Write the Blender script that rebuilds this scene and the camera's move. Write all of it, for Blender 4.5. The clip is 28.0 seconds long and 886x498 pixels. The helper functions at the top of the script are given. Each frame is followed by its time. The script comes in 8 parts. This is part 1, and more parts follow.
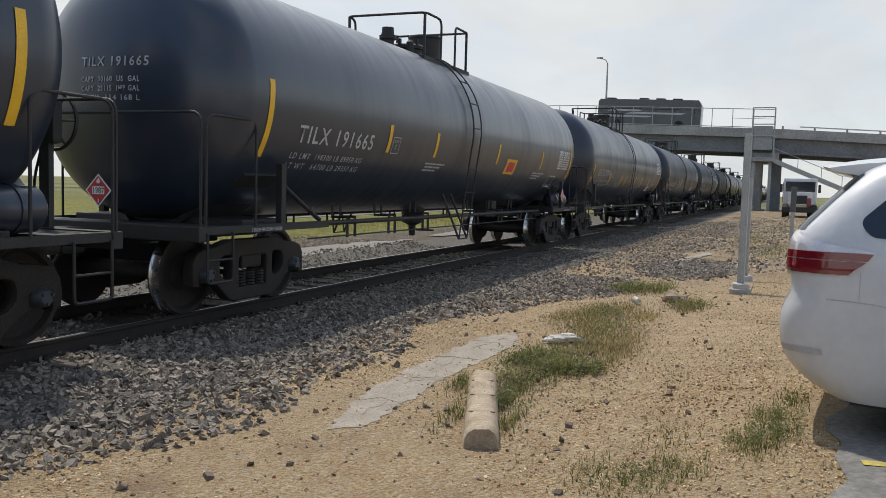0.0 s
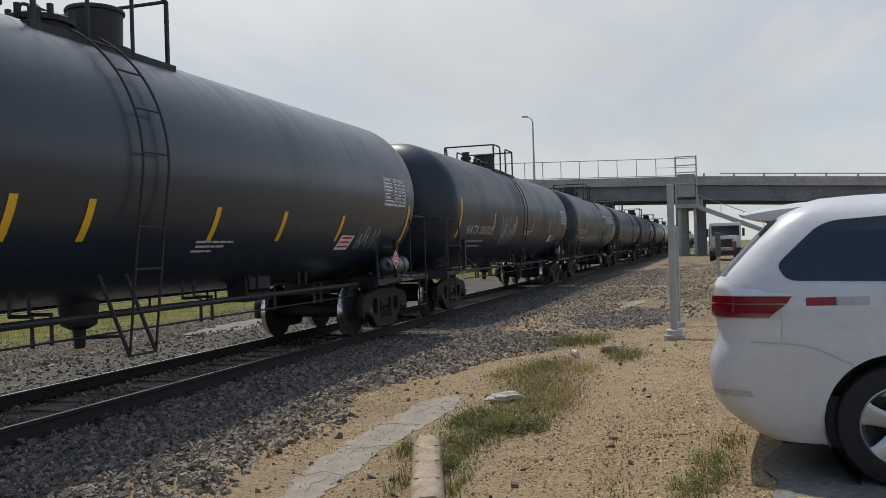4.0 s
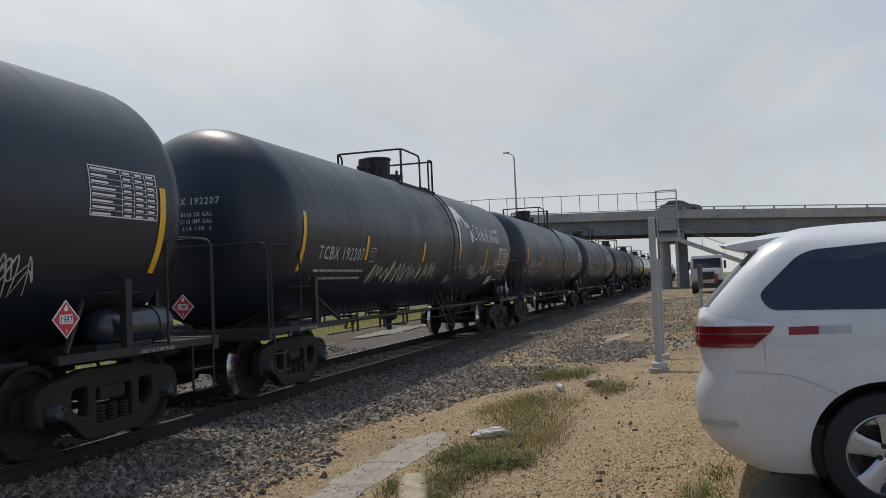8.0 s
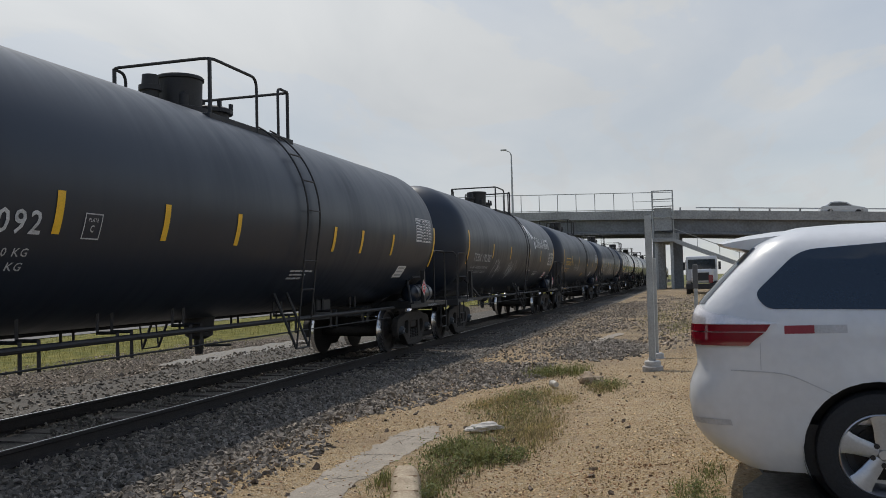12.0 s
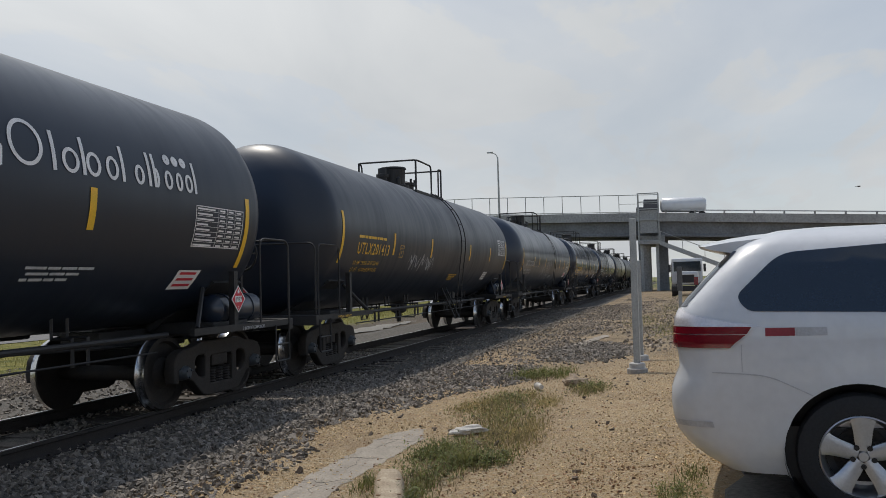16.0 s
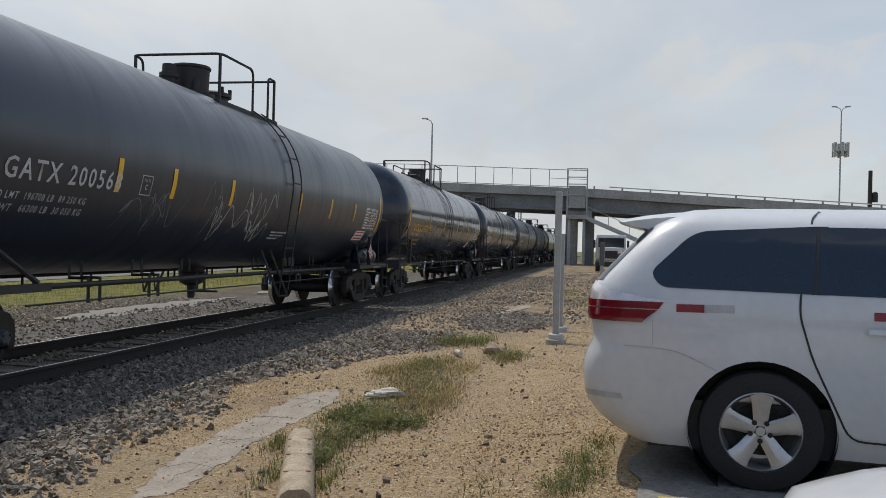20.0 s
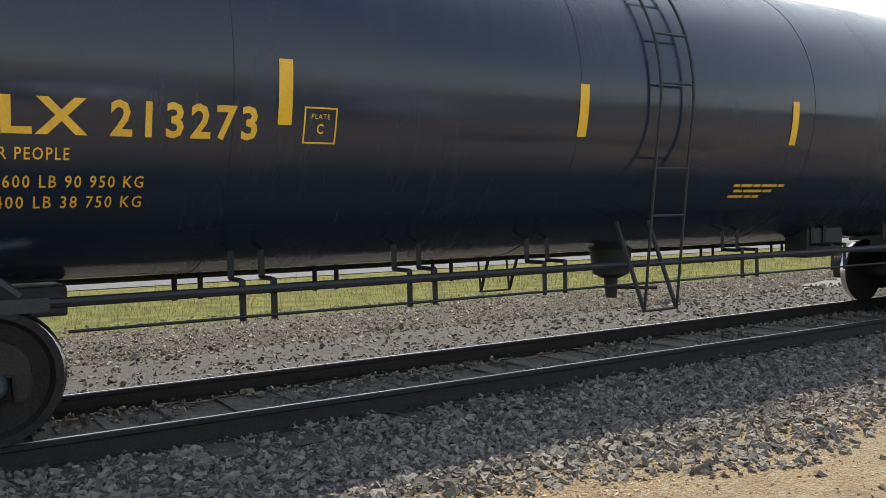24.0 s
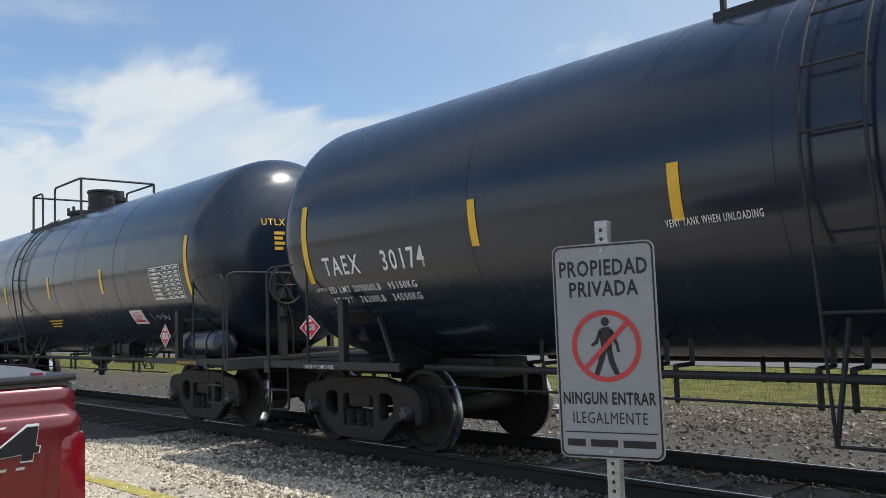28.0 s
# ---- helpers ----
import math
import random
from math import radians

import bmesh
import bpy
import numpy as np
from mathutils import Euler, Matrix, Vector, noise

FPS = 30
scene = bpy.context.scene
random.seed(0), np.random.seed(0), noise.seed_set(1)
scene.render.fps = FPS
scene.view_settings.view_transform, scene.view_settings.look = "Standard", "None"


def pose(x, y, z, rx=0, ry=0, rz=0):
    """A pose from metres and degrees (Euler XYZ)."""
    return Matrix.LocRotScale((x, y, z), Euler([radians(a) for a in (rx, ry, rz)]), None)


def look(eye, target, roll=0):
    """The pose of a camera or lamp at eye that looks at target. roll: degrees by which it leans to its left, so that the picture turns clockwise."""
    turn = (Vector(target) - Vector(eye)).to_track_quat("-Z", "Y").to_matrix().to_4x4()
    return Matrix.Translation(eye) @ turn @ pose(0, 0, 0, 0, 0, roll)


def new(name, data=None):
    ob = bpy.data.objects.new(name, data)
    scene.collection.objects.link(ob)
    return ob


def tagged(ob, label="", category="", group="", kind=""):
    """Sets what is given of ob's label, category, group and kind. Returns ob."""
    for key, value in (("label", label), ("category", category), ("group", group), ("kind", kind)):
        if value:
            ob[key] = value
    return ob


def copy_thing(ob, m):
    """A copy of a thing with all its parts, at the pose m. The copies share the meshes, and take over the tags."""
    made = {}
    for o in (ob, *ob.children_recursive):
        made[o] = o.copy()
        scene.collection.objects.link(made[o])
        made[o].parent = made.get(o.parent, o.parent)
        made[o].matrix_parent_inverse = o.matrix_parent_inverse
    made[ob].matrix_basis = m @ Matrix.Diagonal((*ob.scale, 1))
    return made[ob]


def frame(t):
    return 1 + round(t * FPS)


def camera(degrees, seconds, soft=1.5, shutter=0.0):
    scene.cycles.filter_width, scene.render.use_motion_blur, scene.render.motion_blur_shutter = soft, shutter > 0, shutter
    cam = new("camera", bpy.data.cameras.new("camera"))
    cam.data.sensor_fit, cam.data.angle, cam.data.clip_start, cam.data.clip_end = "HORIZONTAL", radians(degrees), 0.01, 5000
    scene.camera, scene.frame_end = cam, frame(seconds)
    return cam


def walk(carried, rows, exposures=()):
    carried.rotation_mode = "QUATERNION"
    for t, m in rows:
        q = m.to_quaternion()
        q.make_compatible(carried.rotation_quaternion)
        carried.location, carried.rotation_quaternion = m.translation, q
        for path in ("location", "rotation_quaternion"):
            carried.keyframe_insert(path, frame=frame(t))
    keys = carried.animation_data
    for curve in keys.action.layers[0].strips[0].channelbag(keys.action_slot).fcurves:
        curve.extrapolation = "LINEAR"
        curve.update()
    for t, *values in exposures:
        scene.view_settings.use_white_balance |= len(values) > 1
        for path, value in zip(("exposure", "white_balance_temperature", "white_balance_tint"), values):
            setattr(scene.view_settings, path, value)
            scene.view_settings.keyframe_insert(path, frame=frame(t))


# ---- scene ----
cam = camera(55.7, 28.0, soft=0.85)


def aim(x, y, z, yaw, pitch, lean):
    a, b = radians(yaw), radians(pitch)
    way = Vector((math.cos(b) * math.cos(a), math.cos(b) * math.sin(a), math.sin(b)))
    eye = Vector((x, y, z))
    return look(eye, eye + way, lean)


# seconds, eye, heading, pitch, lean; x runs along the track, y towards it
PATH = [
    (0, 0.021, 0.034, 1.542, 22.03, -4.25, 1.60),
    (0.5, 0.002, 0.009, 1.553, 21.20, -4.14, 0.21),
    (1, 0.005, -0.007, 1.563, 20.91, -1.73, -0.42),
    (1.5, -0.018, -0.005, 1.570, 19.62, -0.18, -0.73),
    (2, -0.012, -0.008, 1.565, 18.70, -0.09, -1.01),
    (2.5, -0.013, -0.011, 1.567, 17.82, -0.14, -1.30),
    (3, -0.017, -0.007, 1.561, 17.78, -0.29, -1.44),
    (3.5, -0.014, -0.008, 1.572, 17.99, -0.27, -1.54),
    (5.5, -0.016, -0.034, 1.565, 16.57, 1.25, -2.81),
    (6, -0.001, -0.041, 1.567, 17.12, 1.66, -3.02),
    (6.5, -0.004, -0.034, 1.570, 17.31, 2.06, -3.10),
    (7, 0.006, -0.034, 1.572, 17.39, 2.30, -2.67),
    (7.5, -0.009, -0.025, 1.574, 17.24, 2.49, -3.02),
    (8, -0.009, -0.011, 1.559, 16.57, 2.40, -2.53),
    (8.5, -0.006, 0.013, 1.546, 15.18, 2.28, -2.03),
    (9, 0.002, 0.036, 1.547, 13.70, 2.17, -1.69),
    (9.5, 0.008, 0.013, 1.554, 14.26, 2.22, -1.69),
    (10, -0.005, 0.012, 1.546, 15.49, 2.18, -1.87),
    (10.5, -0.006, 0.001, 1.542, 16.01, 2.22, -1.42),
    (11, -0.000, -0.000, 1.542, 15.62, 2.10, -1.08),
    (11.5, -0.007, 0.006, 1.540, 15.73, 2.11, -1.38),
    (13.5, 0.013, -0.009, 1.530, 18.01, 2.20, -0.67),
    (14, 0.014, -0.019, 1.531, 16.37, 2.21, -0.59),
    (14.5, 0.015, -0.027, 1.537, 15.28, 2.26, -0.74),
    (15, 0.010, -0.026, 1.535, 15.16, 2.23, -1.13),
    (15.5, 0.013, -0.022, 1.533, 15.43, 2.25, -1.42),
    (16, 0.006, -0.018, 1.540, 15.35, 2.27, -1.51),
    (16.5, 0.006, -0.019, 1.540, 13.87, 2.32, -1.02),
    (17, 0.006, -0.014, 1.537, 13.43, 2.32, -0.48),
    (17.5, 0.001, -0.010, 1.533, 13.25, 2.30, -0.36),
    (18, -0.001, -0.018, 1.531, 13.02, 2.32, -0.31),
    (18.5, -0.011, -0.034, 1.522, 13.00, 2.00, -0.04),
    (19, 0.010, -0.043, 1.513, 11.99, -0.10, 0.74),
    (19.5, 0.042, -0.068, 1.522, 10.13, -0.12, 1.57),
    (20, 0.051, -0.055, 1.524, 10.53, -0.07, 1.41),
    (20.5, 0.028, 0.010, 1.514, 13.81, -0.27, 1.24),
    (21, 0.011, 0.034, 1.530, 20.41, -0.49, 0.17),
    (21.5, 0.052, 0.071, 1.535, 28.55, -1.64, -0.14),
    (23.5, 0.170, 0.125, 1.496, 37.74, -2.18, -0.84),
    (24, 0.079, 0.067, 1.505, 58.25, -2.38, -1.20),
    (24.5, -0.010, 0.051, 1.526, 92.46, -1.59, -2.52),
    (25, -0.258, -0.033, 1.508, 118.87, -0.10, -2.87),
    (25.2, -0.300, -0.055, 1.517, 127.7, 0.55, -2.75),
    (25.5, -0.345, -0.082, 1.532, 139.81, 1.50, -2.35),
    (26, -0.354, -0.112, 1.533, 148.19, 2.56, -1.54),
    (26.5, -0.350, -0.122, 1.536, 151.41, 2.66, -1.43),
    (27, -0.350, -0.120, 1.535, 152.46, 2.93, -1.18),
    (27.3, -0.346, -0.112, 1.534, 152.6, 3.95, -1.10),
    (27.5, -0.343, -0.107, 1.533, 150.65, 4.14, -1.03),
    (28, -0.294, -0.019, 1.515, 137.16, 4.65, -2.15),
]
EXPOSURE = [(0, 0.32, 6900, 10), (1, 0.16, 6850, 10), (2, 0.13, 6850, 10), (5.5, -0.06, 6800, 10), (19, -0.02, 6800, 10), (20, 0.04, 6800, 10), (21, 0.16, 6800, 10), (23.5, 0.35, 6850, 9), (24, 0.85, 6900, 8), (24.5, 1.2, 6700, 8), (25, 1.85, 6600, 8), (25.2, 1.55, 6500, 8), (25.5, 0.85, 6450, 8), (26, 0.12, 6450, 7), (27, 0.27, 6450, 7), (28, 0.28, 6450, 7)]
walk(cam, [(r[0], aim(*r[1:])) for r in PATH], EXPOSURE)

# ---- light ----
SUN_AZ, SUN_EL = 48.0, 62.5
sun_way = Vector((math.cos(radians(SUN_EL)) * math.cos(radians(SUN_AZ)), math.cos(radians(SUN_EL)) * math.sin(radians(SUN_AZ)), math.sin(radians(SUN_EL))))
sun = new("sun", bpy.data.lights.new("sun", "SUN"))
sun.data.energy, sun.data.angle, sun.data.color = 2.5, radians(0.6), (1.0, 0.96, 0.90)
sun.matrix_world = look(sun_way * 100, (0, 0, 0))


def build_world():
    w = bpy.data.worlds.new("sky")
    scene.world = w
    w.use_nodes = True
    nt = w.node_tree
    nt.nodes.clear()
    N, L = nt.nodes.new, nt.links.new
    out, bg = N("ShaderNodeOutputWorld"), N("ShaderNodeBackground")
    sky = N("ShaderNodeTexSky")
    sky.sky_type, sky.sun_disc = "NISHITA", False
    sky.sun_elevation, sky.sun_rotation = radians(SUN_EL), radians(90 - SUN_AZ)
    sky.dust_density, sky.air_density, sky.ozone_density = 0.15, 1.0, 3.0
    clear = N("ShaderNodeVectorMath"); clear.operation = "SCALE"; clear.inputs["Scale"].default_value = 1.5
    L(sky.outputs[0], clear.inputs[0])
    tc = N("ShaderNodeTexCoord")
    sep = N("ShaderNodeSeparateXYZ")
    L(tc.outputs["Generated"], sep.inputs[0])
    # cloud layer: directions laid on a flat layer above
    add = N("ShaderNodeMath"); add.operation = "ADD"; add.inputs[1].default_value = 0.18
    mx = N("ShaderNodeMath"); mx.operation = "MAXIMUM"; mx.inputs[1].default_value = 0.0
    L(sep.outputs["Z"], mx.inputs[0]); L(mx.outputs[0], add.inputs[0])
    dx = N("ShaderNodeMath"); dx.operation = "DIVIDE"; L(sep.outputs["X"], dx.inputs[0]); L(add.outputs[0], dx.inputs[1])
    dy = N("ShaderNodeMath"); dy.operation = "DIVIDE"; L(sep.outputs["Y"], dy.inputs[0]); L(add.outputs[0], dy.inputs[1])
    com = N("ShaderNodeCombineXYZ"); L(dx.outputs[0], com.inputs[0]); L(dy.outputs[0], com.inputs[1])
    def cloud(scale, detail, lo, hi, seed, stretch):
        mp = N("ShaderNodeMapping"); mp.inputs["Location"].default_value = (seed, seed * 0.7, 0); mp.inputs["Scale"].default_value = (1, stretch, 1)
        L(com.outputs[0], mp.inputs[0])
        n = N("ShaderNodeTexNoise"); n.inputs["Scale"].default_value = scale; n.inputs["Detail"].default_value = detail; n.inputs["Roughness"].default_value = 0.55
        n.inputs["Distortion"].default_value = 0.5
        L(mp.outputs[0], n.inputs["Vector"])
        r = N("ShaderNodeMapRange"); r.inputs["From Min"].default_value = lo; r.inputs["From Max"].default_value = hi
        r.interpolation_type = "SMOOTHSTEP"
        L(n.outputs["Fac"], r.inputs["Value"])
        return r.outputs[0]
    big = cloud(0.45, 8, 0.45, 0.56, 3.3, 1.25)
    veil = cloud(0.8, 5, 0.25, 0.8, 8.1, 1.4)
    # the veil of cloud thickens towards the bridge (+x) and thins towards the far end of the train (-x)
    thick = N("ShaderNodeMapRange"); thick.inputs["From Min"].default_value = -0.3; thick.inputs["From Max"].default_value = 0.75
    thick.inputs["To Min"].default_value = 0.0; thick.inputs["To Max"].default_value = 0.85
    sunward = N("ShaderNodeVectorMath"); sunward.operation = "DOT_PRODUCT"; sunward.inputs[1].default_value = (0.75, 0.66, 0.0)
    L(tc.outputs["Generated"], sunward.inputs[0]); L(sunward.outputs["Value"], thick.inputs["Value"])
    fade = N("ShaderNodeMapRange"); fade.inputs["From Min"].default_value = 0.25; fade.inputs["From Max"].default_value = 0.95
    fade.inputs["To Min"].default_value = 1.0; fade.inputs["To Max"].default_value = 0.5
    L(sep.outputs["Z"], fade.inputs["Value"])
    tk = N("ShaderNodeMath"); tk.operation = "MULTIPLY"; L(thick.outputs[0], tk.inputs[0]); L(fade.outputs[0], tk.inputs[1])
    # open blue sky on the far side from the sun, and a bank of cloud low down all round
    open_sky = N("ShaderNodeMapRange"); open_sky.inputs["From Min"].default_value = -0.55; open_sky.inputs["From Max"].default_value = 0.05; open_sky.inputs["To Min"].default_value = 0.5
    L(sep.outputs["Y"], open_sky.inputs["Value"])
    heaps = N("ShaderNodeMath"); heaps.operation = "MULTIPLY"; L(big, heaps.inputs[0]); L(open_sky.outputs[0], heaps.inputs[1])
    edge = N("ShaderNodeMath"); edge.operation = "MULTIPLY_ADD"; edge.inputs[1].default_value = -0.16; L(veil, edge.inputs[0]); L(sep.outputs["Z"], edge.inputs[2])
    bank = N("ShaderNodeMapRange"); bank.inputs["From Min"].default_value = 0.19; bank.inputs["From Max"].default_value = 0.145; bank.inputs["To Max"].default_value = 0.92
    bank.interpolation_type = "SMOOTHSTEP"; L(edge.outputs[0], bank.inputs["Value"])
    torn = N("ShaderNodeMapRange"); torn.inputs["To Min"].default_value = 0.62; L(cloud(1.5, 9, 0.36, 0.6, 12.4, 2.6), torn.inputs["Value"])
    loose = N("ShaderNodeMath"); loose.operation = "MULTIPLY"; L(bank.outputs[0], loose.inputs[0]); L(torn.outputs[0], loose.inputs[1])
    pile = N("ShaderNodeMath"); pile.operation = "MAXIMUM"; L(heaps.outputs[0], pile.inputs[0]); L(loose.outputs[0], pile.inputs[1])
    m1 = N("ShaderNodeMath"); m1.operation = "MAXIMUM"; L(pile.outputs[0], m1.inputs[0]); L(tk.outputs[0], m1.inputs[1])
    m2 = N("ShaderNodeMath"); m2.operation = "MULTIPLY_ADD"; m2.inputs[1].default_value = 0.09; L(veil, m2.inputs[0]); L(m1.outputs[0], m2.inputs[2]); m2.use_clamp = True
    mix = N("ShaderNodeMix"); mix.data_type = "RGBA"
    white = N("ShaderNodeMix"); white.data_type = "RGBA"
    white.inputs["A"].default_value = (5.9, 6.4, 7.0, 1); white.inputs["B"].default_value = (7.35, 7.75, 8.2, 1)
    thin = N("ShaderNodeMath"); thin.operation = "SUBTRACT"; thin.inputs[0].default_value = 1.0; L(thick.outputs[0], thin.inputs[1])
    heap = N("ShaderNodeMath"); heap.operation = "MULTIPLY"; L(pile.outputs[0], heap.inputs[0]); L(thin.outputs[0], heap.inputs[1])
    lit = N("ShaderNodeMath"); lit.operation = "MAXIMUM"; L(heap.outputs[0], lit.inputs[0]); L(veil, lit.inputs[1])
    L(lit.outputs[0], white.inputs["Factor"])
    # thin cloud scatters forward, so it is brighter round the sun
    dot = N("ShaderNodeVectorMath"); dot.operation = "DOT_PRODUCT"; dot.inputs[1].default_value = sun_way
    L(tc.outputs["Generated"], dot.inputs[0])
    pw = N("ShaderNodeMath"); pw.operation = "POWER"; pw.inputs[1].default_value = 7.0
    pos = N("ShaderNodeMath"); pos.operation = "MAXIMUM"; pos.inputs[1].default_value = 0.0
    L(dot.outputs["Value"], pos.inputs[0]); L(pos.outputs[0], pw.inputs[0])
    gain = N("ShaderNodeMath"); gain.operation = "MULTIPLY_ADD"; gain.inputs[1].default_value = 2.6; gain.inputs[2].default_value = 1.0
    L(pw.outputs[0], gain.inputs[0])
    glow = N("ShaderNodeVectorMath"); glow.operation = "SCALE"
    L(white.outputs["Result"], glow.inputs[0]); L(gain.outputs[0], glow.inputs["Scale"])
    L(m2.outputs[0], mix.inputs["Factor"]); L(clear.outputs[0], mix.inputs["A"]); L(glow.outputs[0], mix.inputs["B"])
    L(mix.outputs["Result"], bg.inputs["Color"])
    bg.inputs["Strength"].default_value = 0.085
    L(bg.outputs[0], out.inputs[0])


build_world()


# ---- materials ----
def mat(name, color, rough=0.6, metal=0.0, var=0.15, scale=8.0, bump=0.0, bump_scale=60.0, tint=None, spec=0.5, coat=0.0, rand=0.0, thin=0.0, alpha=None, emit=None):
    """A surface with colour variation at two scales, and relief."""
    m = bpy.data.materials.new(name)
    m.use_nodes = True
    nt = m.node_tree
    N, L = nt.nodes.new, nt.links.new
    b = nt.nodes["Principled BSDF"]
    b.inputs["Roughness"].default_value, b.inputs["Metallic"].default_value = rough, metal
    b.inputs["Specular IOR Level"].default_value, b.inputs["Coat Weight"].default_value = spec, coat
    tc = N("ShaderNodeTexCoord")
    n1 = N("ShaderNodeTexNoise"); n1.inputs["Scale"].default_value = scale; n1.inputs["Detail"].default_value = 6
    n2 = N("ShaderNodeTexNoise"); n2.inputs["Scale"].default_value = scale * 9; n2.inputs["Detail"].default_value = 4
    L(tc.outputs["Object"], n1.inputs["Vector"]); L(tc.outputs["Object"], n2.inputs["Vector"])
    mixf = N("ShaderNodeMath"); mixf.operation = "ADD"; L(n1.outputs["Fac"], mixf.inputs[0]); L(n2.outputs["Fac"], mixf.inputs[1])
    ramp = N("ShaderNodeMapRange"); ramp.inputs["From Min"].default_value = 0.7; ramp.inputs["From Max"].default_value = 1.3
    L(mixf.outputs[0], ramp.inputs["Value"])
    c2 = tint or tuple(min(1, v * (1 + 2.2 * var)) for v in color)
    c1 = tuple(v * (1 - var) for v in color)
    mx = N("ShaderNodeMix"); mx.data_type = "RGBA"
    mx.inputs["A"].default_value, mx.inputs["B"].default_value = (*c1, 1), (*c2, 1)
    L(ramp.outputs[0], mx.inputs["Factor"])
    last = mx.outputs["Result"]
    if rand:
        oi = N("ShaderNodeObjectInfo"); geo = N("ShaderNodeNewGeometry")
        ad = N("ShaderNodeMath"); ad.operation = "ADD"; L(oi.outputs["Random"], ad.inputs[0]); L(geo.outputs["Random Per Island"], ad.inputs[1])
        fr = N("ShaderNodeMath"); fr.operation = "FRACT"; L(ad.outputs[0], fr.inputs[0])
        rg = N("ShaderNodeMapRange"); rg.inputs["To Min"].default_value = 1 - rand; rg.inputs["To Max"].default_value = 1 + rand
        L(fr.outputs[0], rg.inputs["Value"])
        hs = N("ShaderNodeHueSaturation"); L(rg.outputs[0], hs.inputs["Value"]); L(last, hs.inputs["Color"])
        last = hs.outputs["Color"]
    L(last, b.inputs["Base Color"])
    rr = N("ShaderNodeMapRange"); rr.inputs["To Min"].default_value = max(0.02, rough * 0.8); rr.inputs["To Max"].default_value = min(1, rough * 1.25)
    L(n1.outputs["Fac"], rr.inputs["Value"]); L(rr.outputs[0], b.inputs["Roughness"])
    if bump:
        n3 = N("ShaderNodeTexNoise"); n3.inputs["Scale"].default_value = bump_scale; n3.inputs["Detail"].default_value = 5
        L(tc.outputs["Object"], n3.inputs["Vector"])
        bp = N("ShaderNodeBump"); bp.inputs["Strength"].default_value = bump; bp.inputs["Distance"].default_value = 0.02
        L(n3.outputs["Fac"], bp.inputs["Height"]); L(bp.outputs[0], b.inputs["Normal"])
    if thin:      # light shines through leaves
        tr = N("ShaderNodeBsdfTranslucent"); L(last, tr.inputs["Color"])
        ms = N("ShaderNodeMixShader"); ms.inputs[0].default_value = thin
        L(b.outputs[0], ms.inputs[1]); L(tr.outputs[0], ms.inputs[2]); L(ms.outputs[0], nt.nodes["Material Output"].inputs["Surface"])
    if emit:
        b.inputs["Emission Color"].default_value, b.inputs["Emission Strength"].default_value = (*emit[:3], 1), emit[3]
    return m


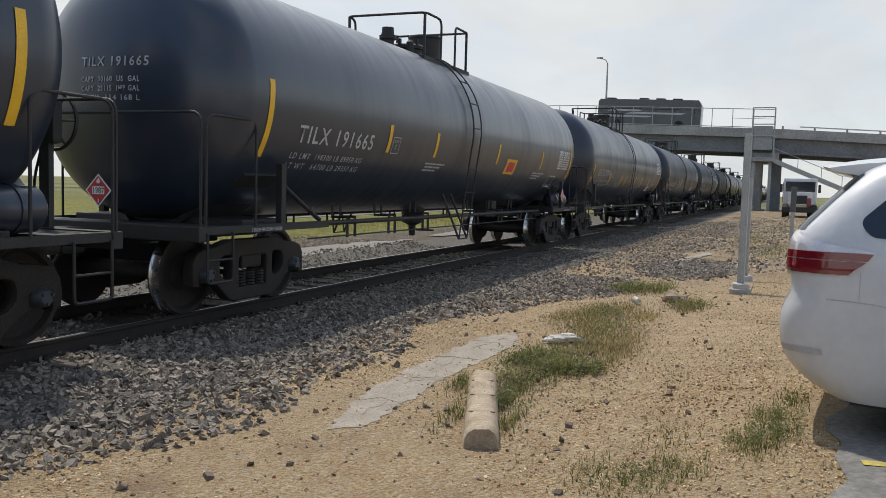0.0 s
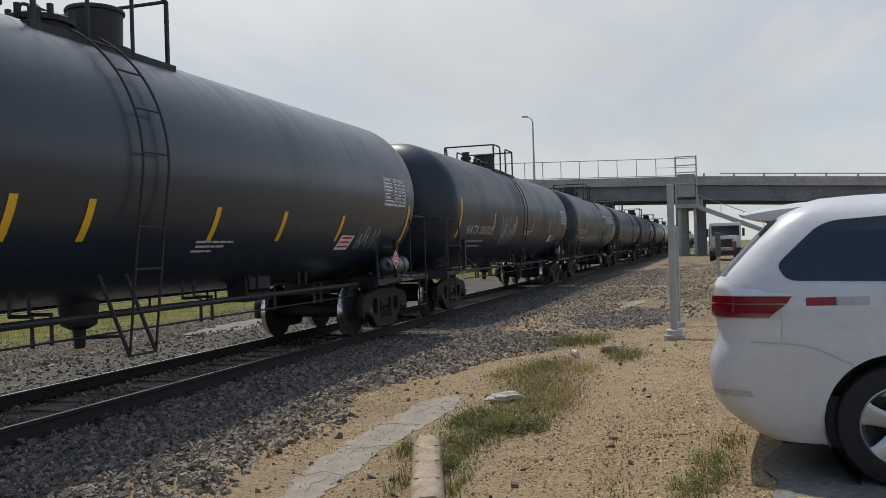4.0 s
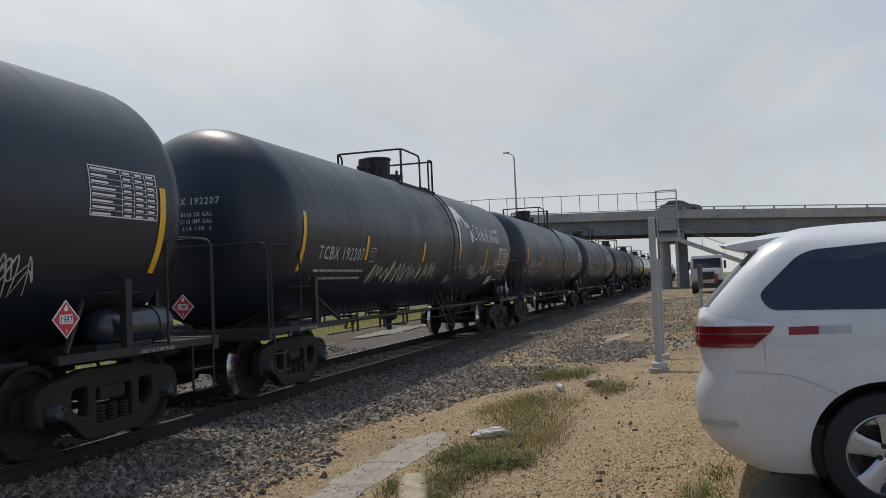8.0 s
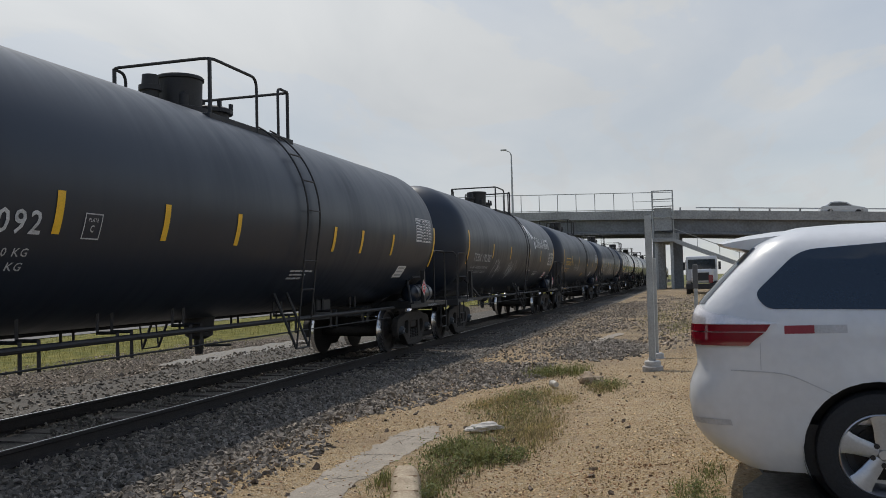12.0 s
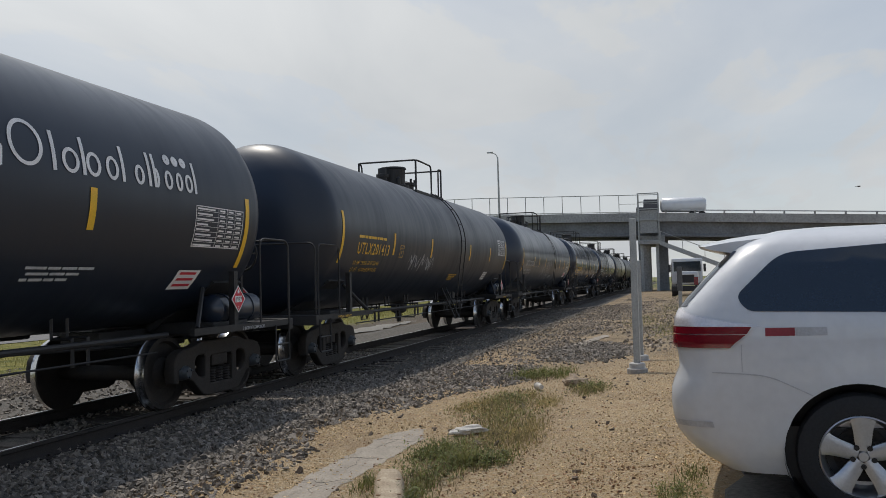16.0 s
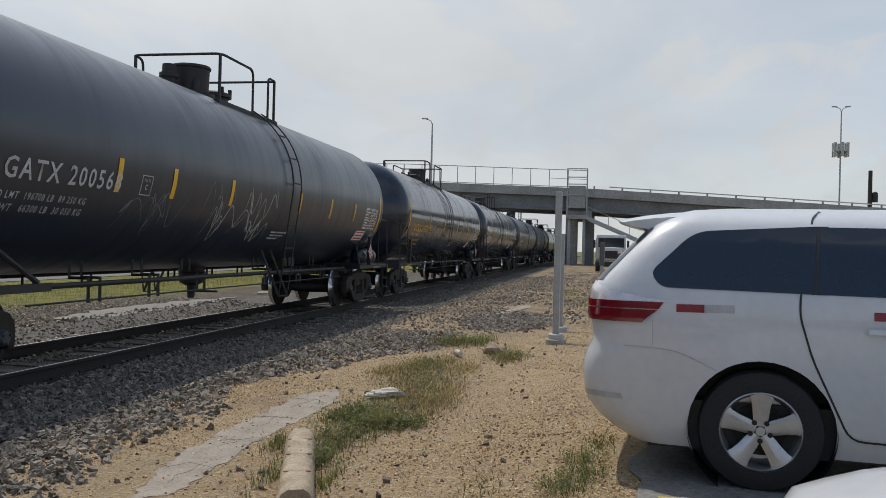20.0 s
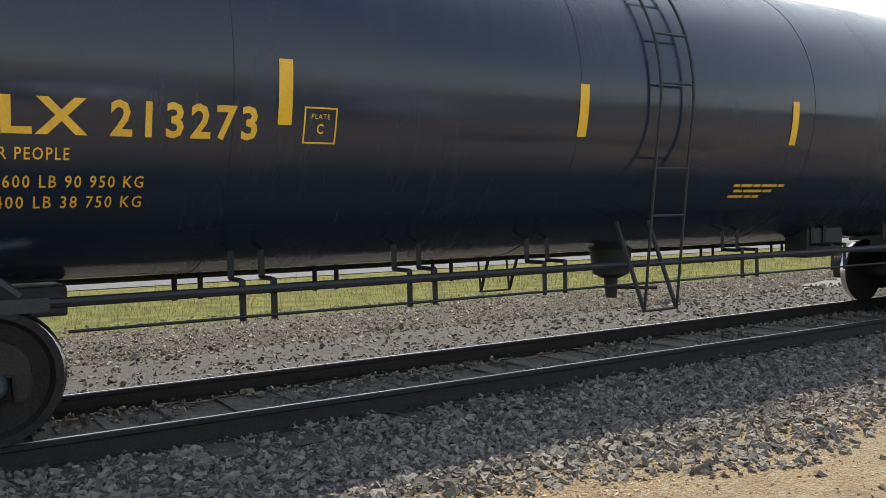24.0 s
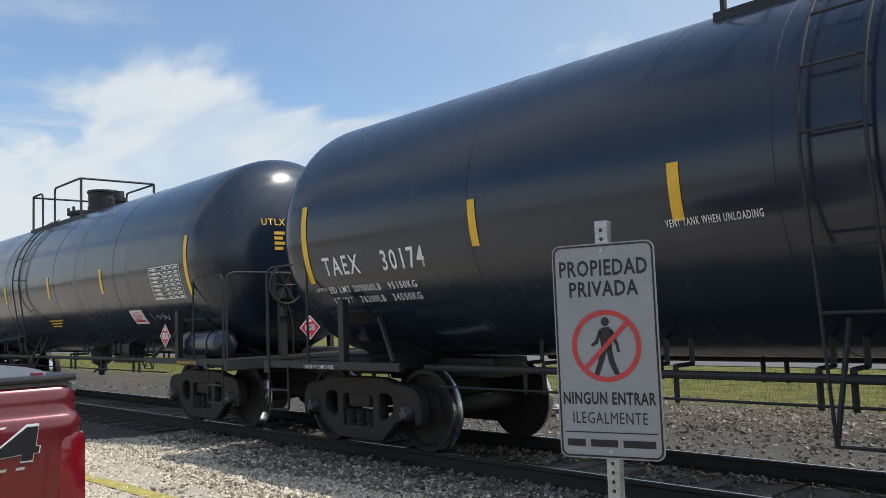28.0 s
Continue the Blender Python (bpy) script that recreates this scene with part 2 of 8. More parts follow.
def tank_paint(name, color, rough, dust, coat=0.5, seed=0.0):
    """Black tank paint: dust in long streaks, run-down stains, fine orange-peel, sky sheen painted on towards the top.
    """
    m = bpy.data.materials.new(name)
    m.use_nodes = True
    nt = m.node_tree
    N, L = nt.nodes.new, nt.links.new
    b = nt.nodes["Principled BSDF"]
    b.inputs["Coat Weight"].default_value, b.inputs["Coat Roughness"].default_value = coat, rough * 0.8
    b.inputs["Specular IOR Level"].default_value = 0.5
    tc = N("ShaderNodeTexCoord")
    mp = N("ShaderNodeMapping"); mp.inputs["Scale"].default_value = (3.0, 0.6, 0.35); mp.inputs["Location"].default_value = (seed, seed, 0)
    L(tc.outputs["Object"], mp.inputs[0])
    n1 = N("ShaderNodeTexNoise"); n1.inputs["Scale"].default_value = 1.6; n1.inputs["Detail"].default_value = 8; n1.inputs["Roughness"].default_value = 0.65
    L(mp.outputs[0], n1.inputs["Vector"])
    n2 = N("ShaderNodeTexNoise"); n2.inputs["Scale"].default_value = 0.6; n2.inputs["Detail"].default_value = 5
    L(tc.outputs["Object"], n2.inputs["Vector"])
    f = N("ShaderNodeMath"); f.operation = "MULTIPLY"; L(n1.outputs["Fac"], f.inputs[0]); L(n2.outputs["Fac"], f.inputs[1])
    r = N("ShaderNodeMapRange"); r.inputs["From Min"].default_value = 0.18; r.inputs["From Max"].default_value = 0.45; r.inputs["To Max"].default_value = dust
    L(f.outputs[0], r.inputs["Value"])
    mx = N("ShaderNodeMix"); mx.data_type = "RGBA"
    mx.inputs["A"].default_value = (*color, 1); mx.inputs["B"].default_value = (0.082, 0.082, 0.082, 1)
    L(r.outputs[0], mx.inputs["Factor"])
    # bluish sky sheen put into the colour, paler towards the top, ragged edge
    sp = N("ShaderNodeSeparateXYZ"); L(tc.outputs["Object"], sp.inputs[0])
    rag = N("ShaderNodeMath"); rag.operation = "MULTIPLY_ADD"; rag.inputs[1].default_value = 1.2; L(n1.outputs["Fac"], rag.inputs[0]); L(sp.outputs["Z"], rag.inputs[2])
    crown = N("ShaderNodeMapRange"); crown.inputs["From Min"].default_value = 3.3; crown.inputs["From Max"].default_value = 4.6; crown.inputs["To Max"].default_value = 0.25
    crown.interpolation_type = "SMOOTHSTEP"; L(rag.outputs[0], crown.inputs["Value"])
    upper_sheen = N("ShaderNodeMix"); upper_sheen.data_type = "RGBA"; upper_sheen.inputs["B"].default_value = (0.062, 0.082, 0.108, 1)
    L(crown.outputs[0], upper_sheen.inputs["Factor"]); L(mx.outputs["Result"], upper_sheen.inputs["A"]); L(upper_sheen.outputs["Result"], b.inputs["Base Color"])
    rr = N("ShaderNodeMapRange"); rr.inputs["From Max"].default_value = max(dust, 0.05); rr.inputs["To Min"].default_value = rough; rr.inputs["To Max"].default_value = min(1, rough + 0.25)
    L(r.outputs[0], rr.inputs["Value"]); L(rr.outputs[0], b.inputs["Roughness"])
    n3 = N("ShaderNodeTexNoise"); n3.inputs["Scale"].default_value = 0.9; n3.inputs["Detail"].default_value = 2
    L(tc.outputs["Object"], n3.inputs["Vector"])
    bp = N("ShaderNodeBump"); bp.inputs["Strength"].default_value = 0.13; bp.inputs["Distance"].default_value = 0.02
    L(n3.outputs["Fac"], bp.inputs["Height"]); L(bp.outputs[0], b.inputs["Normal"])
    return m


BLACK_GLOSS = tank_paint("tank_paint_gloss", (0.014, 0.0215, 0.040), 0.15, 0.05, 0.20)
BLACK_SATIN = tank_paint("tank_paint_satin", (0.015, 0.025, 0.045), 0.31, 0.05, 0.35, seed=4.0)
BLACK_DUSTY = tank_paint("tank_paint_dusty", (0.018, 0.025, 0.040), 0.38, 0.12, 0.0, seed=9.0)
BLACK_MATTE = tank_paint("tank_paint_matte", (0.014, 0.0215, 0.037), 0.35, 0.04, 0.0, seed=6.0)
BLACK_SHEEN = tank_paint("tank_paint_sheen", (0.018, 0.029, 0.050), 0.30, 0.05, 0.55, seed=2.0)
UNDER = mat("underframe_black", (0.023, 0.024, 0.027), 0.6, var=0.3, scale=5, bump=0.2, tint=(0.032, 0.031, 0.031))
IRON = mat("cast_iron_grimy", (0.019, 0.017, 0.0155), 0.72, 0.1, var=0.3, scale=6, bump=0.4, tint=(0.044, 0.036, 0.030))
TREAD = mat("polished_tread", (0.55, 0.55, 0.55), 0.22, 1.0, var=0.1)
CAP = mat("bearing_cap_grey", (0.06, 0.07, 0.08), 0.5, 0.3, var=0.2)
RAILTOP = mat("rail_running_top", (0.42, 0.42, 0.43), 0.33, 1.0, var=0.08)
RAILSIDE = mat("rail_rust_side", (0.028, 0.023, 0.02), 0.85, 0.1, var=0.3, bump=0.3)
TIE = mat("tie_weathered_wood", (0.075, 0.062, 0.052), 0.9, var=0.35, scale=5, bump=0.6, bump_scale=25, rand=0.25)
YELLOW = mat("reflector_yellow", (0.78, 0.46, 0.03), 0.35, var=0.08)
STENCIL_Y = mat("stencil_yellow", (0.75, 0.45, 0.05), 0.5, var=0.1)
STENCIL_OLD = mat("stencil_white_faded", (0.42, 0.44, 0.46), 0.6, var=0.2, scale=6)
STENCIL_W = mat("stencil_white", (0.72, 0.72, 0.72), 0.55, var=0.12)
SPRAY = mat("sprayed_white_faded", (0.34, 0.35, 0.36), 0.8, var=0.4, scale=5)
SPRAY_F = mat("sprayed_grey_thin", (0.14, 0.15, 0.165), 0.8, var=0.5, scale=5)
SPRAY_G = mat("sprayed_pale_green", (0.36, 0.38, 0.26), 0.8, var=0.35, scale=5)
WHITE = mat("white_sheet", (0.78, 0.78, 0.78), 0.4, var=0.05)
RED = mat("sign_red", (0.55, 0.05, 0.05), 0.4, var=0.06)
PLACARD_RED = mat("placard_red", (0.55, 0.03, 0.05), 0.4, var=0.1)
INK = mat("sign_ink", (0.012, 0.013, 0.018), 0.4, var=0.05)
GALV = mat("galvanised_steel", (0.42, 0.43, 0.45), 0.42, 0.8, var=0.2, scale=14)
GREYPOST = mat("grey_painted_steel", (0.36, 0.37, 0.36), 0.55, 0.2, var=0.15, scale=6)
CONC = mat("concrete", (0.34, 0.32, 0.29), 0.9, var=0.2, scale=3, bump=0.3, bump_scale=40)
CONC_BRIDGE = mat("bridge_concrete", (0.30, 0.30, 0.29), 0.9, var=0.2, scale=0.6, bump=0.1)
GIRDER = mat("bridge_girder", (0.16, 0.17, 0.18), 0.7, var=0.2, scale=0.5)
STONE = mat("ballast_stone", (0.19, 0.164, 0.134), 0.9, var=0.25, scale=20, bump=0.5, bump_scale=80, rand=0.5)
PEBBLE = mat("limestone_pebble", (0.44, 0.325, 0.185), 0.9, var=0.3, scale=20, bump=0.4, rand=0.45)
PALEGRAVEL = mat("pale_gravel_stone", (0.58, 0.50, 0.385), 0.9, var=0.25, scale=20, bump=0.4, rand=0.45)
BROWNGRAVEL = mat("brown_gravel_stone", (0.25, 0.205, 0.16), 0.9, var=0.3, scale=20, bump=0.4, rand=0.5)
CLOD = mat("dark_clod", (0.13, 0.10, 0.075), 0.9, var=0.3, scale=20, bump=0.4, rand=0.5)
REDCLAY = mat("red_clay_pebble", (0.24, 0.135, 0.075), 0.9, var=0.3, scale=20, bump=0.4, rand=0.5)
GRASS = mat("grass_blade", (0.115, 0.145, 0.036), 0.75, var=0.3, scale=3, rand=0.45, tint=(0.25, 0.235, 0.085), thin=0.42)
WEEDLEAF = mat("weed_leaf", (0.10, 0.135, 0.032), 0.7, var=0.3, scale=3, rand=0.5, tint=(0.21, 0.22, 0.07), thin=0.4)
WEED = mat("brown_weed_stalk", (0.15, 0.115, 0.055), 0.85, var=0.3, scale=3, rand=0.5, tint=(0.25, 0.20, 0.10), thin=0.3)
STRAW = mat("dry_grass_blade", (0.27, 0.215, 0.095), 0.8, var=0.3, scale=3, rand=0.4, thin=0.4)
CARWHITE = mat("white_car_paint", (0.61, 0.62, 0.63), 0.3, var=0.03, coat=0.8, scale=2)
CARRED = mat("dark_red_car_paint", (0.145, 0.016, 0.022), 0.2, 0.25, var=0.1, coat=1.0, scale=2)
TAN = mat("tan_trim_paint", (0.45, 0.38, 0.28), 0.35, var=0.05, coat=0.6)
RUBBER = mat("tyre_rubber", (0.02, 0.02, 0.021), 0.8, var=0.2, bump=0.2)
BLACKPLASTIC = mat("black_plastic", (0.02, 0.02, 0.022), 0.5, var=0.15)
VINYL = mat("tonneau_vinyl", (0.11, 0.112, 0.115), 0.5, var=0.12, scale=3)
ALLOY = mat("alloy_rim", (0.52, 0.52, 0.53), 0.3, 0.85, var=0.06)
TINTGLASS = mat("tinted_glass", (0.012, 0.020, 0.032), 0.05, var=0.05, spec=0.8)
LAMPRED = mat("tail_lamp_red", (0.18, 0.006, 0.014), 0.12, var=0.1, coat=1.0)
LAMPCLEAR = mat("clear_lamp_plastic", (0.64, 0.61, 0.61), 0.15, 0.3, var=0.1, coat=1.0)
TAPEGREY = mat("reflective_tape_grey", (0.42, 0.43, 0.45), 0.35, 0.2, var=0.1)
TAPERED = mat("reflective_tape_red", (0.24, 0.02, 0.035), 0.35, var=0.1)
PAINTYELLOW = mat("road_paint_yellow", (0.46, 0.38, 0.12), 0.85, var=0.35, scale=10, tint=(0.62, 0.50, 0.10))
SIGNWHITE = mat("aged_sign_white", (0.33, 0.34, 0.355), 0.45, var=0.05)
DARKPOLE = mat("dark_bronze_pole", (0.035, 0.03, 0.028), 0.5, 0.3, var=0.1)


# ---- shaping helpers ----
def part(name, bm, material, parent=None, label="", smooth=None):
    """Links a bmesh (or mesh) as one object, under a thing or part."""
    if isinstance(bm, bpy.types.Mesh):
        me = bm
    else:
        bmesh.ops.recalc_face_normals(bm, faces=bm.faces)
        me = bpy.data.meshes.new(name)
        bm.to_mesh(me)
        bm.free()
    if smooth is not None:
        me.polygons.foreach_set("use_smooth", [True] * len(me.polygons))
        if smooth < 180:
            me.set_sharp_from_angle(angle=radians(smooth))
    if material and not me.materials:
        me.materials.append(material)
    ob = new(name, me)
    ob.parent = parent
    if label:
        ob["label"] = label
    return ob


def thing(name, label, category, at=None, group="", kind=""):
    ob = new(name)
    if at:
        ob.matrix_world = at
    return tagged(ob, label, category, group, kind)


def box(bm, x0, x1, y0, y1, z0, z1, bevel=0.0):
    r = bmesh.ops.create_cube(bm, size=1, matrix=Matrix.LocRotScale(((x0 + x1) / 2, (y0 + y1) / 2, (z0 + z1) / 2), None, (abs(x1 - x0), abs(y1 - y0), abs(z1 - z0))))
    if bevel:
        es = list({e for v in r["verts"] for e in v.link_edges})
        bmesh.ops.bevel(bm, geom=es, offset=bevel, segments=2, affect="EDGES", profile=0.6)
    return bm


def boxes(*args, bevel=0.0):
    bm = bmesh.new()
    for a in args:
        box(bm, *a, bevel=bevel)
    return bm


def tube(bm, pts, r, seg=8, closed=False):
    """A round bar along a line of points."""
    pts = [Vector(p) for p in pts]
    n = len(pts)
    rings = []
    side = None
    for i, p in enumerate(pts):
        a = pts[i - 1] if (i or closed) else p
        b = pts[(i + 1) % n] if (i < n - 1 or closed) else p
        d = (b - a).normalized()
        if side is None or abs(side.dot(d)) > 0.98:
            side = d.cross(Vector((0, 0, 1)))
            if side.length < 0.05:
                side = d.cross(Vector((1, 0, 0)))
        side = (side - d * side.dot(d)).normalized()
        up = d.cross(side)
        rings.append([bm.verts.new(p + side * (r * math.cos(2 * math.pi * k / seg)) + up * (r * math.sin(2 * math.pi * k / seg))) for k in range(seg)])
    for i in range(n if closed else n - 1):
        a, b = rings[i], rings[(i + 1) % n]
        for k in range(seg):
            bm.faces.new((a[k], a[(k + 1) % seg], b[(k + 1) % seg], b[k]))
    if not closed:
        bm.faces.new(rings[0][::-1])
        bm.faces.new(rings[-1])
    return bm


def rounded(pts, r, n=4):
    """The line of points with its corners rounded."""
    pts = [Vector(p) for p in pts]
    out = [pts[0]]
    for a, b, c in zip(pts, pts[1:], pts[2:]):
        u, w = (a - b), (c - b)
        k = min(r, u.length * 0.45, w.length * 0.45)
        p, q = b + u.normalized() * k, b + w.normalized() * k
        for i in range(n + 1):
            t = i / n
            out.append(p * (1 - t) ** 2 + b * 2 * t * (1 - t) + q * t ** 2)
    out.append(pts[-1])
    return out


def lathe(bm, profile, seg=24, axis="X", at=(0, 0, 0), caps=True):
    """Turns a profile of (along, radius) round an axis."""
    at = Vector(at)
    rings = []
    for a, r in profile:
        ring = []
        for k in range(seg if r > 1e-6 else 1):
            t = 2 * math.pi * k / seg
            c, s = r * math.cos(t), r * math.sin(t)
            v = {"X": (a, c, s), "Y": (c, a, s), "Z": (c, s, a)}[axis]
            ring.append(bm.verts.new(at + Vector(v)))
        rings.append(ring)
    for a, b in zip(rings, rings[1:]):
        for k in range(seg):
            k2 = (k + 1) % seg
            f = [a[k % len(a)], a[k2 % len(a)], b[k2 % len(b)], b[k % len(b)]]
            f = list(dict.fromkeys(f))
            if len(f) > 2:
                bm.faces.new(f)
    for ring, rev in ((rings[0], True), (rings[-1], False)):
        if caps and len(ring) > 2:
            bm.faces.new(ring[::-1] if rev else ring)
    return bm


def curve_mesh(curve):
    ob = bpy.data.objects.new("shape", curve)
    me = bpy.data.meshes.new_from_object(ob)
    bpy.data.objects.remove(ob)
    bpy.data.curves.remove(curve)
    return me


def plate(outline, holes=(), depth=0.02, bevel=0.0):
    """A flat plate in x, y with holes; depth along z, both ways."""
    cu = bpy.data.curves.new("shape", "CURVE")
    cu.dimensions, cu.fill_mode, cu.extrude, cu.bevel_depth, cu.bevel_resolution = "2D", "BOTH", depth, bevel, 1
    for line in (outline, *holes):
        s = cu.splines.new("POLY")
        s.points.add(len(line) - 1)
        for p, (x, y) in zip(s.points, line):
            p.co = (x, y, 0, 1)
        s.use_cyclic_u = True
    bm = bmesh.new()
    me = curve_mesh(cu)
    bm.from_mesh(me)
    bpy.data.meshes.remove(me)
    return bm


def text_bm(words, size, align="LEFT", wide=1.0, bold=0.0, depth=0.0, spread=1.0):
    cu = bpy.data.curves.new("words", "FONT")
    cu.body, cu.size, cu.align_x, cu.offset, cu.resolution_u, cu.extrude = words, size * 1.38, align, bold, 2, depth
    cu.space_character = spread
    bm = bmesh.new()
    me = curve_mesh(cu)
    bm.from_mesh(me)
    bpy.data.meshes.remove(me)
    for v in bm.verts:
        v.co.x *= wide
    return bm


def move(bm, fn):
    for v in bm.verts:
        v.co = fn(v.co)
    return bm


def joined(*bms):
    out = bms[0]
    for b in bms[1:]:
        me = bpy.data.meshes.new("tmp")
        b.to_mesh(me)
        out.from_mesh(me)
        bpy.data.meshes.remove(me)
        b.free()
    return out


def smoothstep(a, b, x):
    t = min(1, max(0, (x - a) / (b - a)))
    return t * t * (3 - 2 * t)


def numpy_mesh(name, verts, faces):
    """A mesh from arrays; faces all of one size."""
    me = bpy.data.meshes.new(name)
    verts, faces = np.asarray(verts, np.float32), np.asarray(faces, np.int32)
    me.vertices.add(len(verts))
    me.vertices.foreach_set("co", verts.ravel())
    k = faces.shape[1]
    me.loops.add(faces.size)
    me.loops.foreach_set("vertex_index", faces.ravel())
    me.polygons.add(len(faces))
    me.polygons.foreach_set("loop_start", np.arange(0, faces.size, k, dtype=np.int32))
    me.update(calc_edges=True)
    me.shade_flat()
    return me


# ---- ground ----
TRACK_Y, RAIL_Z, HALF_GAUGE = 7.0, 0.04, 0.755


def ground_z(x, y):
    z = -0.22 * smoothstep(3.6, 5.2, y) + 0.16 * smoothstep(9.4, 11.0, y)
    z += 0.13 * smoothstep(1.2, -0.6, y) * smoothstep(1.0, 3.5, x) * smoothstep(60, 20, x)
    return z + 0.012 * noise.noise((x * 0.8, y * 0.8, 0)) * smoothstep(5, 3, y)


def ballast_z(x, y):
    return -0.005 - 0.135 * smoothstep(3.6, 5.4, y) + 0.10 * smoothstep(9.0, 10.4, y) + 0.02 * noise.noise((x * 1.3, y * 1.3, 3))


def ground_paint():
    m = bpy.data.materials.new("sand_and_grass_ground")
    m.use_nodes = True
    nt = m.node_tree
    N, L = nt.nodes.new, nt.links.new
    b = nt.nodes["Principled BSDF"]
    b.inputs["Roughness"].default_value = 0.95
    b.inputs["Specular IOR Level"].default_value = 0.2
    tc = N("ShaderNodeTexCoord")
    def nz(scale, detail=5, rough=0.6):
        n = N("ShaderNodeTexNoise"); n.inputs["Scale"].default_value = scale; n.inputs["Detail"].default_value = detail; n.inputs["Roughness"].default_value = rough
        L(tc.outputs["Object"], n.inputs["Vector"]); return n.outputs["Fac"]
    def rng(v, a, c, lo=0.0, hi=1.0):
        r = N("ShaderNodeMapRange"); r.inputs["From Min"].default_value, r.inputs["From Max"].default_value = a, c
        r.inputs["To Min"].default_value, r.inputs["To Max"].default_value = lo, hi
        L(v, r.inputs["Value"]); return r.outputs[0]
    def mixc(f, a, c):
        x = N("ShaderNodeMix"); x.data_type = "RGBA"
        for key, val in (("A", a), ("B", c)):
            if isinstance(val, tuple): x.inputs[key].default_value = (*val, 1)
            else: L(val, x.inputs[key])
        L(f, x.inputs["Factor"]); return x.outputs["Result"]
    big, mid, fine = nz(0.45), nz(3.5), nz(45, 6, 0.75)
    def cells(scale):
        v = N("ShaderNodeTexVoronoi"); v.inputs["Scale"].default_value = scale
        L(tc.outputs["Object"], v.inputs["Vector"])
        s3 = N("ShaderNodeSeparateColor"); L(v.outputs["Color"], s3.inputs[0])
        return s3.outputs[0], v.outputs["Distance"]
    tone, dist = cells(38)
    tone2, dist2 = cells(95)
    sand = mixc(rng(fine, 0.35, 0.68), (0.31, 0.213, 0.118), (0.60, 0.45, 0.26))
    sand = mixc(rng(tone, 0.5, 0.95, 0, 0.8), sand, (0.52, 0.44, 0.32))
    sand = mixc(rng(tone2, 0.0, 0.42, 0.5, 0), sand, (0.17, 0.115, 0.07))
    sand = mixc(rng(mid, 0.5, 0.72, 0, 0.45), sand, (0.27, 0.16, 0.09))
    sand = mixc(rng(nz(1.1, 7, 0.7), 0.52, 0.66, 0, 0.5), sand, (0.24, 0.165, 0.11))
    sand = mixc(rng(big, 0.45, 0.65, 0, 0.55), sand, (0.38, 0.295, 0.19))
    gravel = mixc(rng(fine, 0.35, 0.65), (0.065, 0.055, 0.044), (0.17, 0.145, 0.11))
    gravel = mixc(rng(big, 0.45, 0.6, 0, 0.7), gravel, (0.16, 0.13, 0.10))
    grass = mixc(rng(nz(2.2), 0.35, 0.65), (0.10, 0.115, 0.03), (0.25, 0.22, 0.06))
    far = mixc(rng(nz(0.05), 0.4, 0.6), (0.10, 0.12, 0.04), (0.22, 0.20, 0.10))
    sep = N("ShaderNodeSeparateXYZ"); L(tc.outputs["Object"], sep.inputs[0])
    wob = N("ShaderNodeMath"); wob.operation = "MULTIPLY_ADD"; wob.inputs[1].default_value = 1.6
    L(nz(0.8), wob.inputs[0]); L(sep.outputs["Y"], wob.inputs[2])
    y = wob.outputs[0]
    span_x = N("ShaderNodeMath"); span_x.operation = "MULTIPLY"; L(rng(sep.outputs["X"], 12, 20, 0, 0.75), span_x.inputs[0]); L(rng(nz(0.7, 6), 0.38, 0.6, 0.25, 1.0), span_x.inputs[1])
    sand = mixc(span_x.outputs[0], sand, gravel)
    shift = N("ShaderNodeMath"); shift.operation = "ADD"; L(y, shift.inputs[0]); L(rng(sep.outputs["X"], -3.0, -1.0, -1.3, 0.0), shift.inputs[1])
    col = mixc(rng(shift.outputs[0], 4.8, 5.4), sand, gravel)
    pale = N("ShaderNodeMath"); pale.operation = "MULTIPLY"; L(rng(sep.outputs["X"], -1.0, -3.5, 0.0, 0.8), pale.inputs[0]); L(rng(y, 5.9, 6.6, 1.0, 0.0), pale.inputs[1])
    col = mixc(pale.outputs[0], col, mixc(rng(fine, 0.35, 0.65), (0.34, 0.28, 0.20), (0.58, 0.50, 0.38)))
    col = mixc(rng(y, 12.8, 14.0), col, grass)
    ax = N("ShaderNodeMath"); ax.operation = "ABSOLUTE"; L(sep.outputs["X"], ax.inputs[0])
    col = mixc(rng(y, 40, 70), col, far)
    col = mixc(rng(ax.outputs[0], 90, 140), col, far)
    L(col, b.inputs["Base Color"])
    bp = N("ShaderNodeBump"); bp.inputs["Strength"].default_value = 1.0; bp.inputs["Distance"].default_value = 0.025
    hs = N("ShaderNodeMath"); hs.operation = "SUBTRACT"; L(fine, hs.inputs[0]); L(dist, hs.inputs[1])
    L(hs.outputs[0], bp.inputs["Height"]); L(bp.outputs[0], b.inputs["Normal"])
    return m


def sheet(name, xs, ys, zf, material, thick=None):
    xs, ys = list(xs), list(ys)
    verts = [(x, y, zf(x, y)) for x in xs for y in ys]
    n = len(ys)
    faces = [(i * n + j, (i + 1) * n + j, (i + 1) * n + j + 1, i * n + j + 1) for i in range(len(xs) - 1) for j in range(n - 1)]
    me = numpy_mesh(name, verts, faces)
    me.polygons.foreach_set("use_smooth", [True] * len(faces))
    return part(name, me, material)


def span(*stops):
    """Stops (value, step to the next) as one row of values."""
    out = []
    for (a, s), (b, _) in zip(stops, stops[1:]):
        n = max(1, round((b - a) / s))
        out += [a + (b - a) * i / n for i in range(n)]
    return out + [stops[-1][0]]


